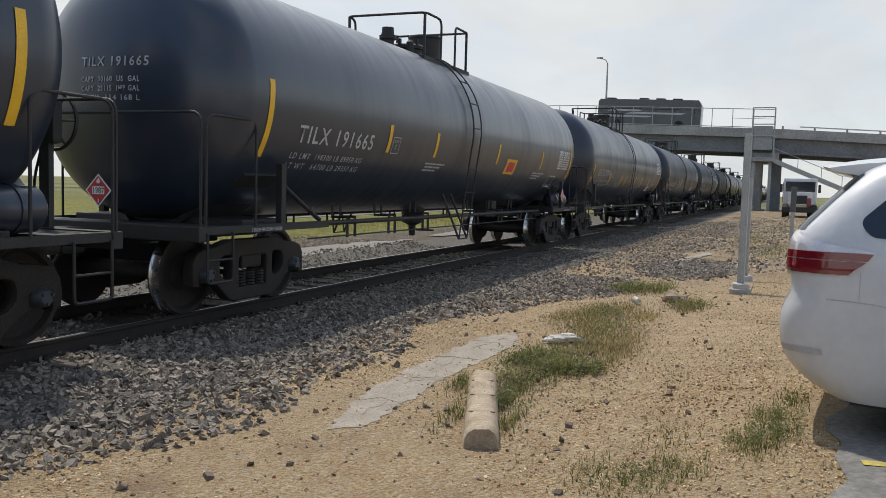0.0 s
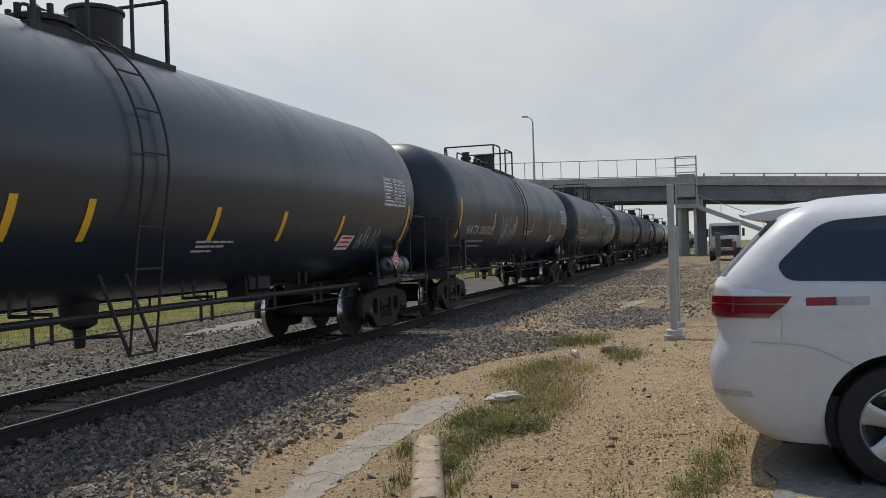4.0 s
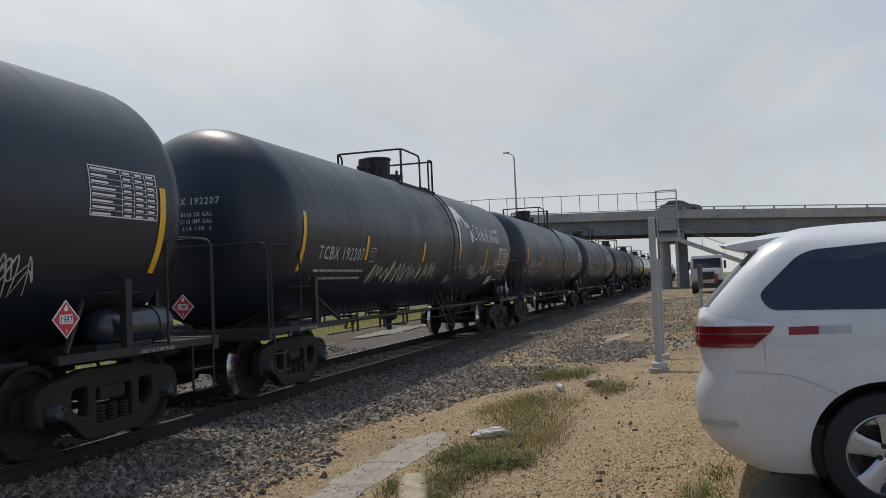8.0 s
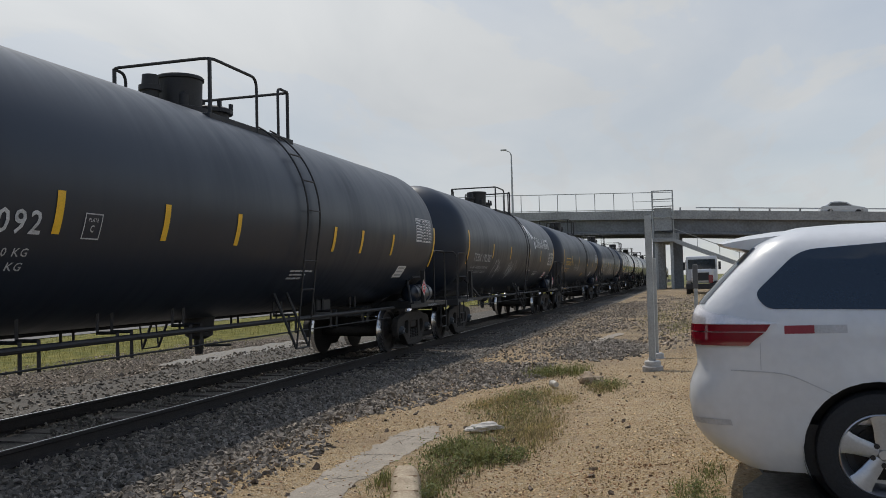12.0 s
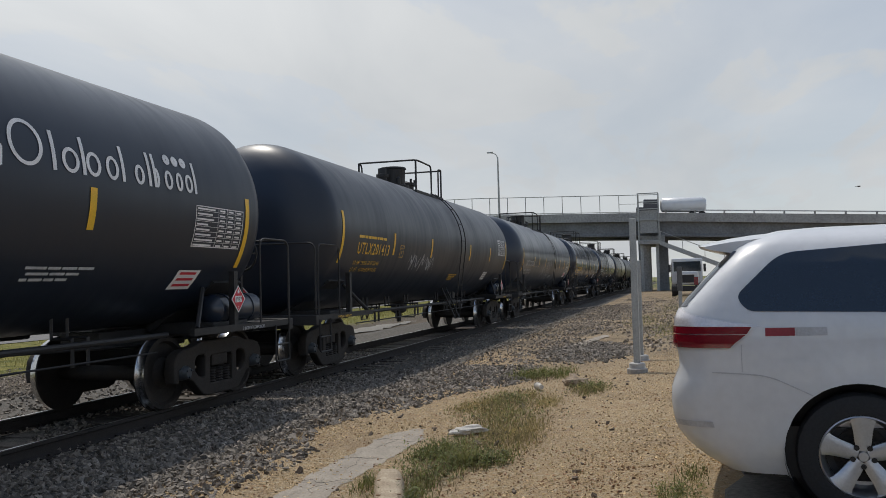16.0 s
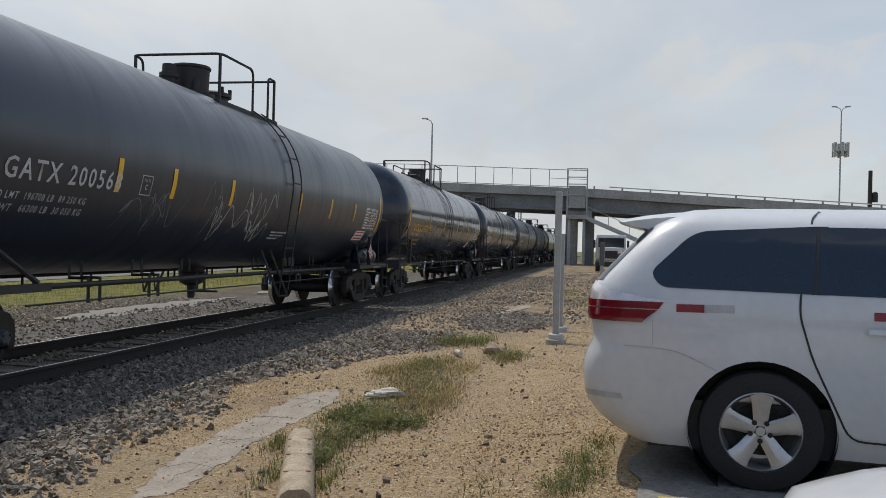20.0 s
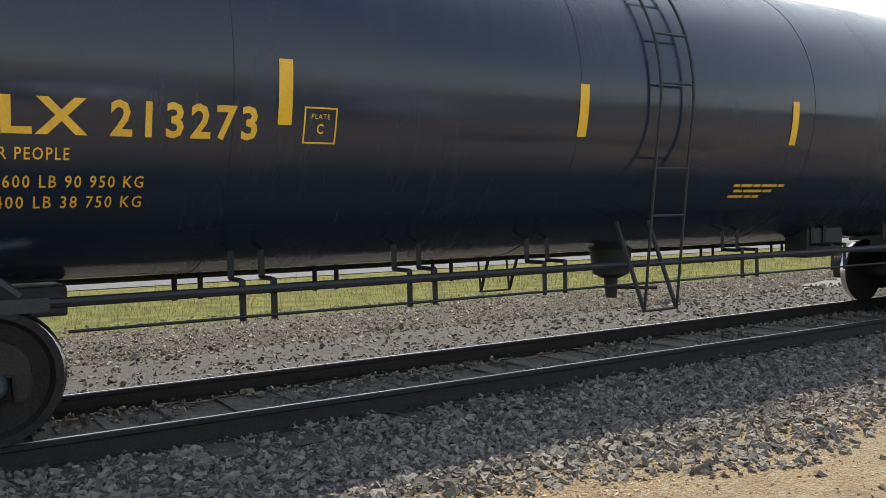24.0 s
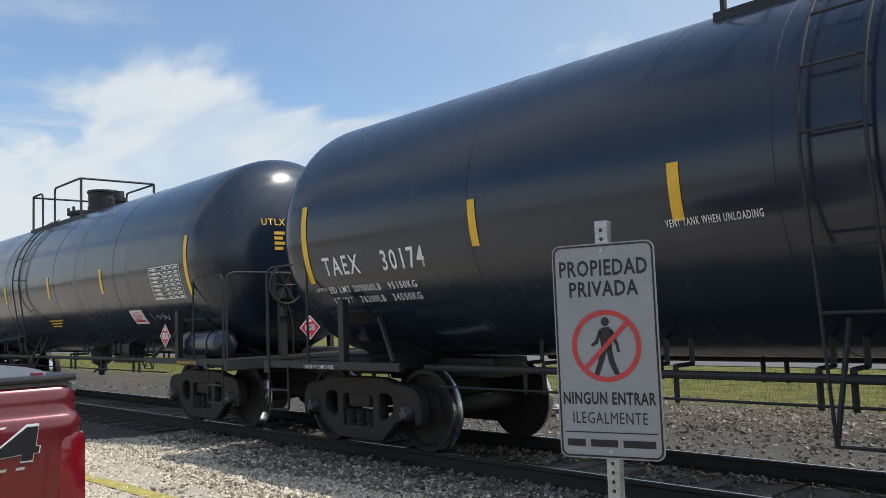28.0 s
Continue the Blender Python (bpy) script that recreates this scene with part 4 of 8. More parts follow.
    for x, y in ((hoop1[0] + 0.03, -yr + 0.03), (hoop1[0] + 0.03, yr - 0.03), (hoop2[1] - 0.01, -yr + 0.02), (hoop2[1] - 0.01, yr - 0.02)):
        part("rail_post", boxes((x - 0.02, x + 0.02, y - 0.02, y + 0.02, zt - 0.35, top)), UNDER, car)
    man = part("manway", lathe(bmesh.new(), [(-0.25, 0.42), (0.02, 0.42), (0.05, 0.31), (0.44, 0.32), (0.45, 0.345), (0.48, 0.345)], 28, "Z", (man_x, 0, zt)), UNDER, car, smooth=40)
    part("manway_lid", lathe(bmesh.new(), [(0.48, 0.34), (0.50, 0.33), (0.52, 0.2), (0.525, 0.0)], 28, "Z", (man_x, 0, zt)), UNDER, man, smooth=40)
    fl = part("flange", lathe(bmesh.new(), [(-0.2, 0.30), (0.10, 0.30), (0.10, 0.36), (0.16, 0.36), (0.19, 0.3), (0.20, 0.0)], 20, "Z", (flange_x, 0, zt)), UNDER, car, smooth=40)
    for k in range(6):
        a = k * math.pi / 3
        part("lid_bolt", boxes((flange_x + 0.33 * math.cos(a) - 0.025, flange_x + 0.33 * math.cos(a) + 0.025, 0.33 * math.sin(a) - 0.025, 0.33 * math.sin(a) + 0.025, zt + 0.1, zt + 0.27)), UNDER, fl)
    bm = lathe(bmesh.new(), [(-0.1, 0.12), (0.20, 0.12), (0.20, 0.16), (0.27, 0.16), (0.28, 0.12), (0.42, 0.11), (0.42, 0.0)], 16, "Z", (valve_x, 0.1, zt))
    part("valve", bm, UNDER, car, smooth=40)
    part("valve", lathe(bmesh.new(), [(-0.1, 0.07), (0.2, 0.07), (0.24, 0.03), (0.24, 0.0)], 10, "Z", (valve_x + 0.35, -0.2, zt)), UNDER, car, smooth=40)
    bm = lathe(bmesh.new(), [(-0.33, 0.10), (-0.28, 0.20), (0.05, 0.24), (0.2, 0.25)], 18, "Z", (0.1, 0, 1.05))
    lathe(bm, [(-0.55, 0.06), (-0.3, 0.08)], 10, "Z", (0.1, 0, 1.05))
    tube(bm, [(0.1, -0.1, 0.62), (0.5, -0.3, 0.6)], 0.02, 6)
    part("outlet_valve", bm, UNDER, car, smooth=40)
    # brake gear at the trailing end
    tankr = lathe(bmesh.new(), [(-0.62, 0.0), (-0.6, 0.12), (-0.52, 0.2), (0.52, 0.2), (0.6, 0.12), (0.62, 0.0)], 20, "X", (7.2, -1.1, 1.22))
    for x in (6.9, 7.5):
        lathe(tankr, [(x - 0.03, 0.212), (x + 0.03, 0.212)], 20, "X", (0, -1.1, 1.22))
    part("air_reservoir", tankr, BLACK_SHEEN, car, smooth=40)
    bm = bmesh.new()
    ring = [(8.50, -0.55 + 0.27 * math.cos(2 * math.pi * k / 24), 2.02 + 0.27 * math.sin(2 * math.pi * k / 24)) for k in range(24)]
    tube(bm, ring, 0.018, 6, closed=True)
    for k in range(0, 24, 4):
        tube(bm, [(8.46, -0.55, 2.02), ring[k]], 0.011, 5)
    box(bm, 8.34, 8.46, -0.70, -0.42, 1.80, 2.20, bevel=0.04)
    box(bm, 8.36, 8.42, -0.62, -0.50, 1.0, 1.84)
    tube(bm, rounded([(8.40, -0.52, 1.85), (8.40, -0.40, 1.5), (8.38, -0.38, 1.0)], 0.1), 0.014, 6)
    part("brake_wheel", bm, UNDER, car)
    bm = tube(bmesh.new(), [(-5.6, 0.3, 0.85), (5.6, 0.3, 0.85)], 0.02, 6)
    tube(bm, [(3.0, -0.4, 0.9), (6.0, -0.4, 0.8)], 0.02, 6)
    box(bm, 2.6, 3.3, -0.7, -0.4, 0.85, 1.2)
    part("brake_rigging", bm, UNDER, car)
    return car


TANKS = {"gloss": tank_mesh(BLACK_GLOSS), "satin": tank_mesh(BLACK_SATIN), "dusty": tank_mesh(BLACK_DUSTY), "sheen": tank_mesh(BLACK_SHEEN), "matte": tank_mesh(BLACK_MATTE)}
SIDE_FRAME = mesh_of("side_frame", side_frame_mesh(), IRON)
WHEELSET = mesh_of("wheelset", wheelset_bm(), IRON)
WHEELSET.materials.append(TREAD)
for poly in WHEELSET.polygons:
    cc = poly.center
    if 0.448 < math.hypot(cc.x, cc.z) < 0.475 and 0.72 < abs(cc.y) < 0.83:
        poly.material_index = 1
BEARING = mesh_of("bearing", bearing_mesh(), CAP)
SPRING = mesh_of("spring", lathe(bmesh.new(), [(0.034 * k + (0.012 if j else 0), 0.062 + 0.020 * j) for k in range(6) for j in (0, 1)], 14, "Z"), IRON)

# position of each car's middle along the train, counted from the car that passes at 25 s
SPEED = 6.357
FLEET = [-161.4, -143.5, -125.65, -107.5, -89.4, -71.8, -54.0, -36.3, -18.1, 0.1, 17.88, 35.7, 53.55, 71.4, 89.2, 107.0, 124.9, 142.8, 160.6]
LOOKS = ["sheen", "sheen", "satin", "matte", "matte", "matte", "matte", "matte", "satin", "gloss", "gloss", "satin", "dusty", "satin", "gloss", "satin", "dusty", "satin", "satin"]
LABELS = {"matte": "dull black railway tank car with sprayed marks", "sheen": "black railway tank car with a soft sheen", "gloss": "glossy black railway tank car, freshly painted", "satin": "black railway tank car with faint dust", "dusty": "dusty black railway tank car with stains"}


def place_x(s, t):
    """The train gathers a little speed at the end."""
    return s - SPEED * (t - 25.0) - 0.012 * max(0.0, t - 25.0) ** 2


def build_train():
    kinds = {k: tank_car(k) for k in STYLES}
    used = set()
    cars = []
    for k, s in enumerate(FLEET):
        m = pose(place_x(s, 0), TRACK_Y, RAIL_Z)
        kind = "rearward" if k in (4, 5, 6) else "wide" if k == 3 else "long" if k in (7, 8, 12, 13, 16) else "mirrored" if k in (9, 14) else "offset" if k in (10, 17) else "short"
        car = kinds[kind] if kind not in used else copy_thing(kinds[kind], m)
        used.add(kind)
        car.matrix_world = m
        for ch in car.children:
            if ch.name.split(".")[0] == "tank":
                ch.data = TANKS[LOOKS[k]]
                if k == 10:
                    ch.matrix_local = Matrix.LocRotScale((-0.05, 0, 0), None, (1.014, 1, 1))
                if k in (4, 6):
                    ch.matrix_local = Matrix.LocRotScale((-0.16, 0, 0), None, (0.981, 1, 1))
        if LOOKS[k] == "gloss":
            for w in (-4.6, -1.6, 1.6, 4.6):
                ring = [(w, (R + 0.001) * math.cos(2 * math.pi * i / 72), ZC + (R + 0.001) * math.sin(2 * math.pi * i / 72)) for i in range(72)]
                part("weld_seam", tube(bmesh.new(), ring, 0.0025, 4, closed=True), UNDER, car)
        tagged(car, LABELS[LOOKS[k]], "tank car", "tank cars of the train")
        cars.append(car)
    return cars


CARS = build_train()


# ---- lettering and marks of each car ----
def fit_words(words, x0, x1, z, cap, bold=0.003):
    """Words on the flank from x0 to x1, capitals cap high."""
    bm = text_bm(words, cap, "LEFT", 1.0, bold, 0.0, 1.22)
    xs = [v.co.x for v in bm.verts]
    k = (x1 - x0) / (max(xs) - min(xs))
    lo = min(xs)
    return move(bm, lambda c: on_side(x0 + (c.x - lo) * k, z + c.y))


def fit_head(words, y0, y1, z, cap, end, bold=0.002):
    bm = text_bm(words, cap, "LEFT", 1.0, bold, 0.0, 1.22)
    xs = [v.co.x for v in bm.verts]
    k = (y1 - y0) / (max(xs) - min(xs))
    lo = min(xs)
    return move(bm, lambda c: on_head(y0 + (c.x - lo) * k, z + c.y, end))


def print_bars(name, car, x0, x1, z, cap, seed, ink):
    """Unreadable small print: plain bars, word by word."""
    rs = random.Random(seed)
    x = x0
    while x < x1 - 0.05:
        w = min(rs.uniform(0.08, 0.3), x1 - x)
        part(name, strip(x, x + w, z, z + cap, 1), ink, car)
        x += w + cap * 0.8


def ring_on_side(x, z, a, b, w, n=28):
    """An oval band on the flank, half widths a and b, band w wide; filled when w reaches b."""
    bm = bmesh.new()
    rows = []
    for k in range(n):
        t = 2 * math.pi * k / n
        c, d = math.cos(t), math.sin(t)
        rows.append([bm.verts.new(on_side(x + c * a, z + d * b)), bm.verts.new(on_side(x + c * max(0.002, a - w), z + d * max(0.002, b - w * 0.8)))])
    for p, q in zip(rows, rows[1:] + rows[:1]):
        bm.faces.new((p[0], q[0], q[1], p[1]))
    return bm


def bend(pts, n=5):
    """A smooth line through the points."""
    pts = [Vector(p) for p in pts]
    pts = [pts[0] * 2 - pts[1]] + pts + [pts[-1] * 2 - pts[-2]]
    out = []
    for a, b, c, d in zip(pts, pts[1:], pts[2:], pts[3:]):
        for i in range(n):
            t = i / n
            out.append(0.5 * ((2 * b) + (c - a) * t + (2 * a - 5 * b + 4 * c - d) * t * t + (3 * b - a - 3 * c + d) * t ** 3))
    return out + [pts[-2]]


def tag_stroke(pts, r):
    """One sprayed stroke on the flank, thinner at its ends."""
    bm = bmesh.new()
    line = bend(pts)
    rows = []
    for i, p in enumerate(line):
        d = line[min(i + 1, len(line) - 1)] - line[max(i - 1, 0)]
        d = d.normalized() if d.length > 1e-6 else Vector((1, 0))
        q = Vector((-d.y, d.x)) * r * (0.45 + 0.55 * math.sin(math.pi * (i + 0.5) / len(line)))
        rows.append([bm.verts.new(on_side(p.x + q.x, p.y + q.y, 0.005)), bm.verts.new(on_side(p.x - q.x, p.y - q.y, 0.005))])
    for a, b in zip(rows, rows[1:]):
        bm.faces.new((a[0], a[1], b[1], b[0]))
    return bm


def spray_tag(car, x, z, w, h, n, r, seed, ink):
    """A sprayed mark: n looping strokes that cross one another."""
    rs = random.Random(seed)
    cell = w / n
    for k in range(n):
        u, pts = x + cell * (k - 0.3), []
        for i in range(rs.randint(4, 6)):
            up = rs.uniform(0.6, 1.05) if i % 2 else rs.uniform(-0.08, 0.4)
            pts.append((u, z + h * up))
            u += cell * rs.choice((-0.45, 0.3, 0.6, 0.8))
        part("spray_stroke", tag_stroke(pts, r * rs.uniform(0.75, 1.15)), ink, car)


def placard(car, at):
    s = 0.127
    p = part("placard", plate([(0, s * 1.41), (s * 1.41, 0), (0, -s * 1.41), (-s * 1.41, 0)], (), 0.0015), WHITE, car, "red hazard placard numbered 1987")
    p.matrix_local = at
    t = s * 1.41 - 0.02
    red = lambda line: part("placard_field", move(plate(line, (), 0.0006), lambda c: c + Vector((0, 0, 0.0024))), PLACARD_RED, p)
    red([(0, t), (t, 0), (0, -t), (-t, 0)])
    part("number_panel", move(plate([(-0.085, -0.042), (0.085, -0.042), (0.085, 0.042), (-0.085, 0.042)], (), 0.0004), lambda c: c + Vector((0, 0, 0.0034))), WHITE, p)
    bm = text_bm("1987", 0.066, "CENTER", 0.9, 0.001)
    part("placard_number", move(bm, lambda c: Vector((c.x, c.y - 0.033, 0.0044))), INK, p)
    bm = text_bm("3", 0.04, "CENTER", 0.9, 0.001)
    part("placard_class", move(bm, lambda c: Vector((c.x, c.y - 0.13, 0.0036))), WHITE, p)
    part("placard_flame", move(plate([(-0.02, 0.075), (0.02, 0.075), (0.026, 0.10), (0.008, 0.135), (-0.012, 0.115), (-0.026, 0.10)], (), 0.0004), lambda c: c + Vector((0, 0, 0.0034))), WHITE, p)
    return p


def data_panel(car, x0, x1, z0, z1, material, seed):
    rs = random.Random(seed)
    p = part("data_panel", outline(x0, x1, z0, z1, 0.012), material, car, "stencilled test-date table")
    rows = 8
    for k in range(1, rows):
        z = z0 + (z1 - z0) * k / rows
        part("table_line", strip(x0, x1, z, z + 0.005, 1), material, p)
    for k in range(rows):
        z = z0 + (z1 - z0) * (k + 0.25) / rows
        h = (z1 - z0) / rows * 0.34
        part("table_entry", strip(x0 + 0.03, x0 + (x1 - x0) * rs.uniform(0.25, 0.42), z, z + h, 1), material, p)
        for c in (0.48, 0.66, 0.84):
            part("table_entry", strip(x0 + (x1 - x0) * c, x0 + (x1 - x0) * (c + 0.11), z, z + h, 1), material, p)
    for c in (0.45, 0.63, 0.81):
        part("table_line", strip(x0 + (x1 - x0) * c, x0 + (x1 - x0) * c + 0.007, z0, z1, 4), material, p)


def plate_box(car, x, z, material):
    b = part("plate_box", outline(x, x + 0.25, z, z + 0.25, 0.012), material, car)
    part("plate_word", fit_words("PLATE", x + 0.055, x + 0.195, z + 0.17, 0.035, 0.0005), material, b)
    part("plate_letter", fit_words("C", x + 0.10, x + 0.15, z + 0.07, 0.07, 0.002), material, b)


CAR_WORDS = {  # number, load lines, head lines, stencil, middle bars, bar foot, bar height
    1: ("TILX 191665", ("LD LMT  198300 LB 89950 KG", "LT WT   64700 LB 29350 KG"), ("TILX 191665", "CAPY  30160  US  GAL", "CAPY  25115  IMP GAL", "CAPY  114 168 L"), "W", (-4.02, -2.2, 1.12, 4.45), -0.54, 0.41),
    2: ("GATX 200741", ("LD LMT    198500 LB  90050 KG", "LT WT     64500 LB  29250 KG"), None, "W", (-4.42, -2.25, -1.3, 0.85, 2.5, 4.4), -0.83, 0.40),
    3: ("NATX 301028", None, ("NATX 301028", "CAPY  30056 GAL", "CAPY  113 925 L"), "W", (-4.1, -1.5, 1.02, 4.0), -0.55, 0.45),
    4: ("TCBX 192207", None, ("TCBX 192207", "CAPY  30160 US GAL", "CAPY  25115 IMP GAL", "CAPY  114 168  L"), "W", (-4.75, -1.47, 1.38, 4.15), -0.52, 0.42),
    5: ("GATX 33092", ("LD LMT  198200 LB  89900 KG", "LT WT   64800 LB  29400 KG"), ("GATX 33092", "CAPY  30120  US GAL", "CAPY  114 017  L"), "W", (-4.45, -2.8, -1.25, 1.8, 3.0, 4.6), -0.52, 0.40),
    6: ("TCBX 192282", ("LD LMT 197000 LB  89350 KG", "LT WT  66000 LB  29950 KG"), ("TCBX 192282", "CAPY  30136 US GAL", "CAPY  25088 IMP GAL", "CAPY 114 054   L"), "W", (-4.4, -1.86, 1.45, 3.87), -0.42, 0.42),
    7: ("UTLX201413", ("LD LMT 197900 LB 89 750 KG", "LT WT   65100 LB 29 550 KG"), None, "Y", (-4.5, -1.72, 2.17, 4.8), -0.44, 0.44),
    8: ("GATX 200568", ("LD LMT  196700 LB  89 250 KG", "LT WT   66300 LB  30 050 KG"), ("GATX 200568",), "W", (-4.6, -3.3, -1.5, 1.5, 3.36, 5.1), -0.48, 0.40),
    9: ("UTLX  213273", ("LD LMT  200600 LB 90 950 KG", "LT WT   85400 LB 38 750 KG"), None, "Y", (-4.24, -1.57, 1.28, 4.02), -0.43, 0.44),
    10: ("TAEX    30174", ("LD LMT 209800LB   95150KG", "LT WT   76200LB   34550KG"), None, "W", (-4.54, -2.38, 1.5, 4.1), -0.40, 0.44),
}


def mark_cars():
    for k, car in enumerate(CARS):
        near = 1 <= k <= 10
        number, load, head, ink, bars, foot, tall = CAR_WORDS.get(k, (None, None, None, "W", (-4.4, -1.6, 1.5, 4.3), -0.45, 0.42))
        ink = STENCIL_Y if ink == "Y" else STENCIL_W if k == 10 else STENCIL_OLD
        for x in (-7.2 if k == 1 else -7.36 if k in (9, 10) else -7.3, 6.85 if k == 4 else 6.97 if k == 6 else 7.3):
            z0, z1 = {1: (-0.71, 0.14), 4: (-0.98, -0.09), 6: (-0.76, 0.16)}.get(k, (foot - 0.2, foot + tall + 0.27)) if x > 0 else {2: (-1.0, -0.2)}.get(k, (foot - 0.2, foot + tall + 0.27))
            part("reflector_strip", strip(x - 0.05, x + 0.05, z0, z1, 12), YELLOW, car, "long yellow reflector strip")
        for x in bars:
            part("reflector_strip", strip(x - 0.05, x + 0.05, foot, foot + tall, 6), YELLOW, car, "yellow reflector strip")
        if number:
            w = 1.95 if k not in (10,) else 1.75
            x0 = {10: -7.06, 4: -6.72, 5: -6.64, 6: -6.6}.get(k, -6.53)
            x1 = {4: -4.86, 9: -4.45, 3: -4.2, 10: -5.30, 7: -4.79}.get(k, x0 + 2.0)
            z = {3: -0.66, 7: -0.46, 8: -0.46}.get(k, -0.53)
            if k == 9:
                part("car_number", fit_words("UTLX", -6.53, -5.50, z, 0.215, 0.008), ink, car, "stencilled owner's letters")
                part("car_number", fit_words("213273", -5.37, -4.43, z, 0.215, 0.008), ink, car, "stencilled car number")
            else:
                part("car_number", fit_words(number, x0, x1, z, 0.215, 0.004), ink, car, "stencilled car number")
            zz = z - 0.20
            if k == 7:
                print_bars("owner_line", car, x0, x0 + 1.5, z + 0.29, 0.05, 77, ink)
            if k == 9:
                part("slogan", fit_words("THE TANK CAR PEOPLE", -6.6, -5.6, -0.685, 0.075, 0.001), ink, car)
                zz = -0.85
            for i in range(2):
                xe = {9: -5.15, 7: -5.2, 10: -5.55, 8: -5.1}.get(k, -4.7)
                if load:
                    part("load_line", fit_words(load[i], x0 - 0.03, xe, zz - 0.125 * i, 0.075, 0.001), ink, car)
                else:
                    print_bars("load_line", car, x0, xe, zz - 0.12 * i, 0.042, k * 3 + i, TAPEGREY)
            if k not in (6, 10):
                plate_box(car, {1: -3.9, 4: -4.55}.get(k, -4.1), z - 0.02, ink)
            zp = {8: -0.62, 9: -0.62, 1: -0.48, 4: -0.52, 6: -0.52}.get(k, -0.2)
            data_panel(car, 5.72 if k in (4, 6) else 6.14 if k == 3 else 6.02, {3: 7.2, 4: 6.72, 6: 6.86}.get(k, 7.08), zp, zp + (0.46 if k == 1 else 0.5), STENCIL_W, k)
            xa, xb, za = {1: (-2.45, -1.6, -0.66), 3: (0.0, 1.05, -0.55), 4: (3.0, 3.75, -0.78), 6: (3.2, 4.15, -0.81)}.get(k, (0.62, 1.42, -0.85))
            for j in range(3):
                print_bars("small_print", car, xa + 0.04 * (j % 2), xb - 0.16 * j, za - 0.055 * j, 0.026, k + 40 + 10 * j, ink)
            if k in (4, 6):
                xv, zv = (1.0, -0.63) if k == 4 else (1.55, -0.77)
                part("vent_stencil", fit_words("VENT TANK WHEN UNLOADING", xv, xv + 0.9, zv, 0.055, 0.001), ink, car)
            xn, zn, wn = {1: (5.6, -0.95, 0), 4: (5.1, -1.06, 0.5), 8: (5.7, -0.91, 0.75), 5: (5.3, -0.95, 0.5), 9: (4.75, -0.98, 0.5), 6: (5.66, -1.03, 0.48), 3: (4.3, -0.86, 0.45)}.get(k, (4.55, -0.97, 0.5))
            if wn:
                sh = part("notice", strip(xn, xn + wn, zn, zn + 0.23, 2, 0.007, 0.03), WHITE, car, "white notice sheet with red bars")
                if k == 9:
                    for j, line in enumerate(("24-HOUR", "EMERGENCY", "NUMBER")):
                        part("notice_words", move(fit_words(line, xn + 0.13 - 0.03 * (j == 1), xn + 0.39 + 0.05 * (j == 1), zn + 0.165 - 0.046 * j, 0.036, 0.001), lambda c: c + Vector((0, -0.005, 0))), PLACARD_RED, sh)
                for j in range(3 if k != 9 else 1):
                    part("notice_bar", strip(xn + 0.06 + 0.01 * j, xn + wn - 0.05, zn + 0.035 + 0.07 * j, zn + 0.065 + 0.07 * j, 1, 0.010, 0.005), PLACARD_RED if k in (2, 4, 6, 8, 9) else TAPEGREY, sh)
            if k in (1, 4):
                x0f = 5.6 if k == 1 else 5.85
                part("label_frame", outline(x0f, x0f + 0.58, -0.95, -0.67, 0.016), STENCIL_W, car, "white outlined label frame")
                part("frame_line", strip(x0f + 0.27, x0f + 0.30, -0.95, -0.67, 1), STENCIL_W, car)
            if k == 1:
                part("hazard_notice", strip(1.79, 2.5, -0.72, -0.40, 3, 0.007), YELLOW, car, "yellow notice with a red field")
                part("notice_field", strip(1.91, 2.38, -0.67, -0.46, 2, 0.010), PLACARD_RED, car)
                for j in range(3):
                    print_bars("small_print", car, 4.0, 4.95 - 0.2 * j, -0.66 - 0.06 * j, 0.03, 70 + j, ink)
            part("shoe_note", move(text_bm("2 INCH HF COMP SHOES", 0.045, "CENTER", 0.9, 0.0005), lambda c: Vector((7.2 + c.x, -1.455, 0.935 + c.y))), ink, car)
            part("shoe_note", move(text_bm("2 INCH HF COMP SHOES", 0.045, "CENTER", 0.9, 0.0005), lambda c: Vector((-7.2 + c.x, -1.455, 0.935 + c.y))), ink, car)
        else:
            print_bars("car_number", car, -6.5, -4.6, -0.5, 0.2, k, ink)
            print_bars("load_line", car, -6.5, -4.7, -0.72, 0.06, k + 30, ink)
        if head:
            for i, line in enumerate(head):
                part("head_number" if i == 0 else "head_line", fit_head(line, 0.28, -0.6 if i == 0 else -0.5, (0.18 if k == 1 else 0.28) - (0.0 if i == 0 else 0.07 + 0.10 * i), 0.105 if i == 0 else 0.06, -1), ink, car)
        if near or k in (0, 11):
            placard(car, Matrix.LocRotScale(({3: 5.82, 6: 6.75}.get(k, 6.55), -1.47, 1.35), Euler((radians(90), 0, 0)), None))
            if k != 10:
                placard(car, Matrix.LocRotScale((-8.40, -0.1, 1.36), Euler((radians(90), 0, radians(-90))), None))
            placard(car, Matrix.LocRotScale((8.40, -0.1, 1.40), Euler((radians(90), 0, radians(90))), None))
    car = CARS[9]
    part("head_number", fit_head("UTLX 213273", -0.72, 0.12, 0.38, 0.10, 1), STENCIL_Y, car)
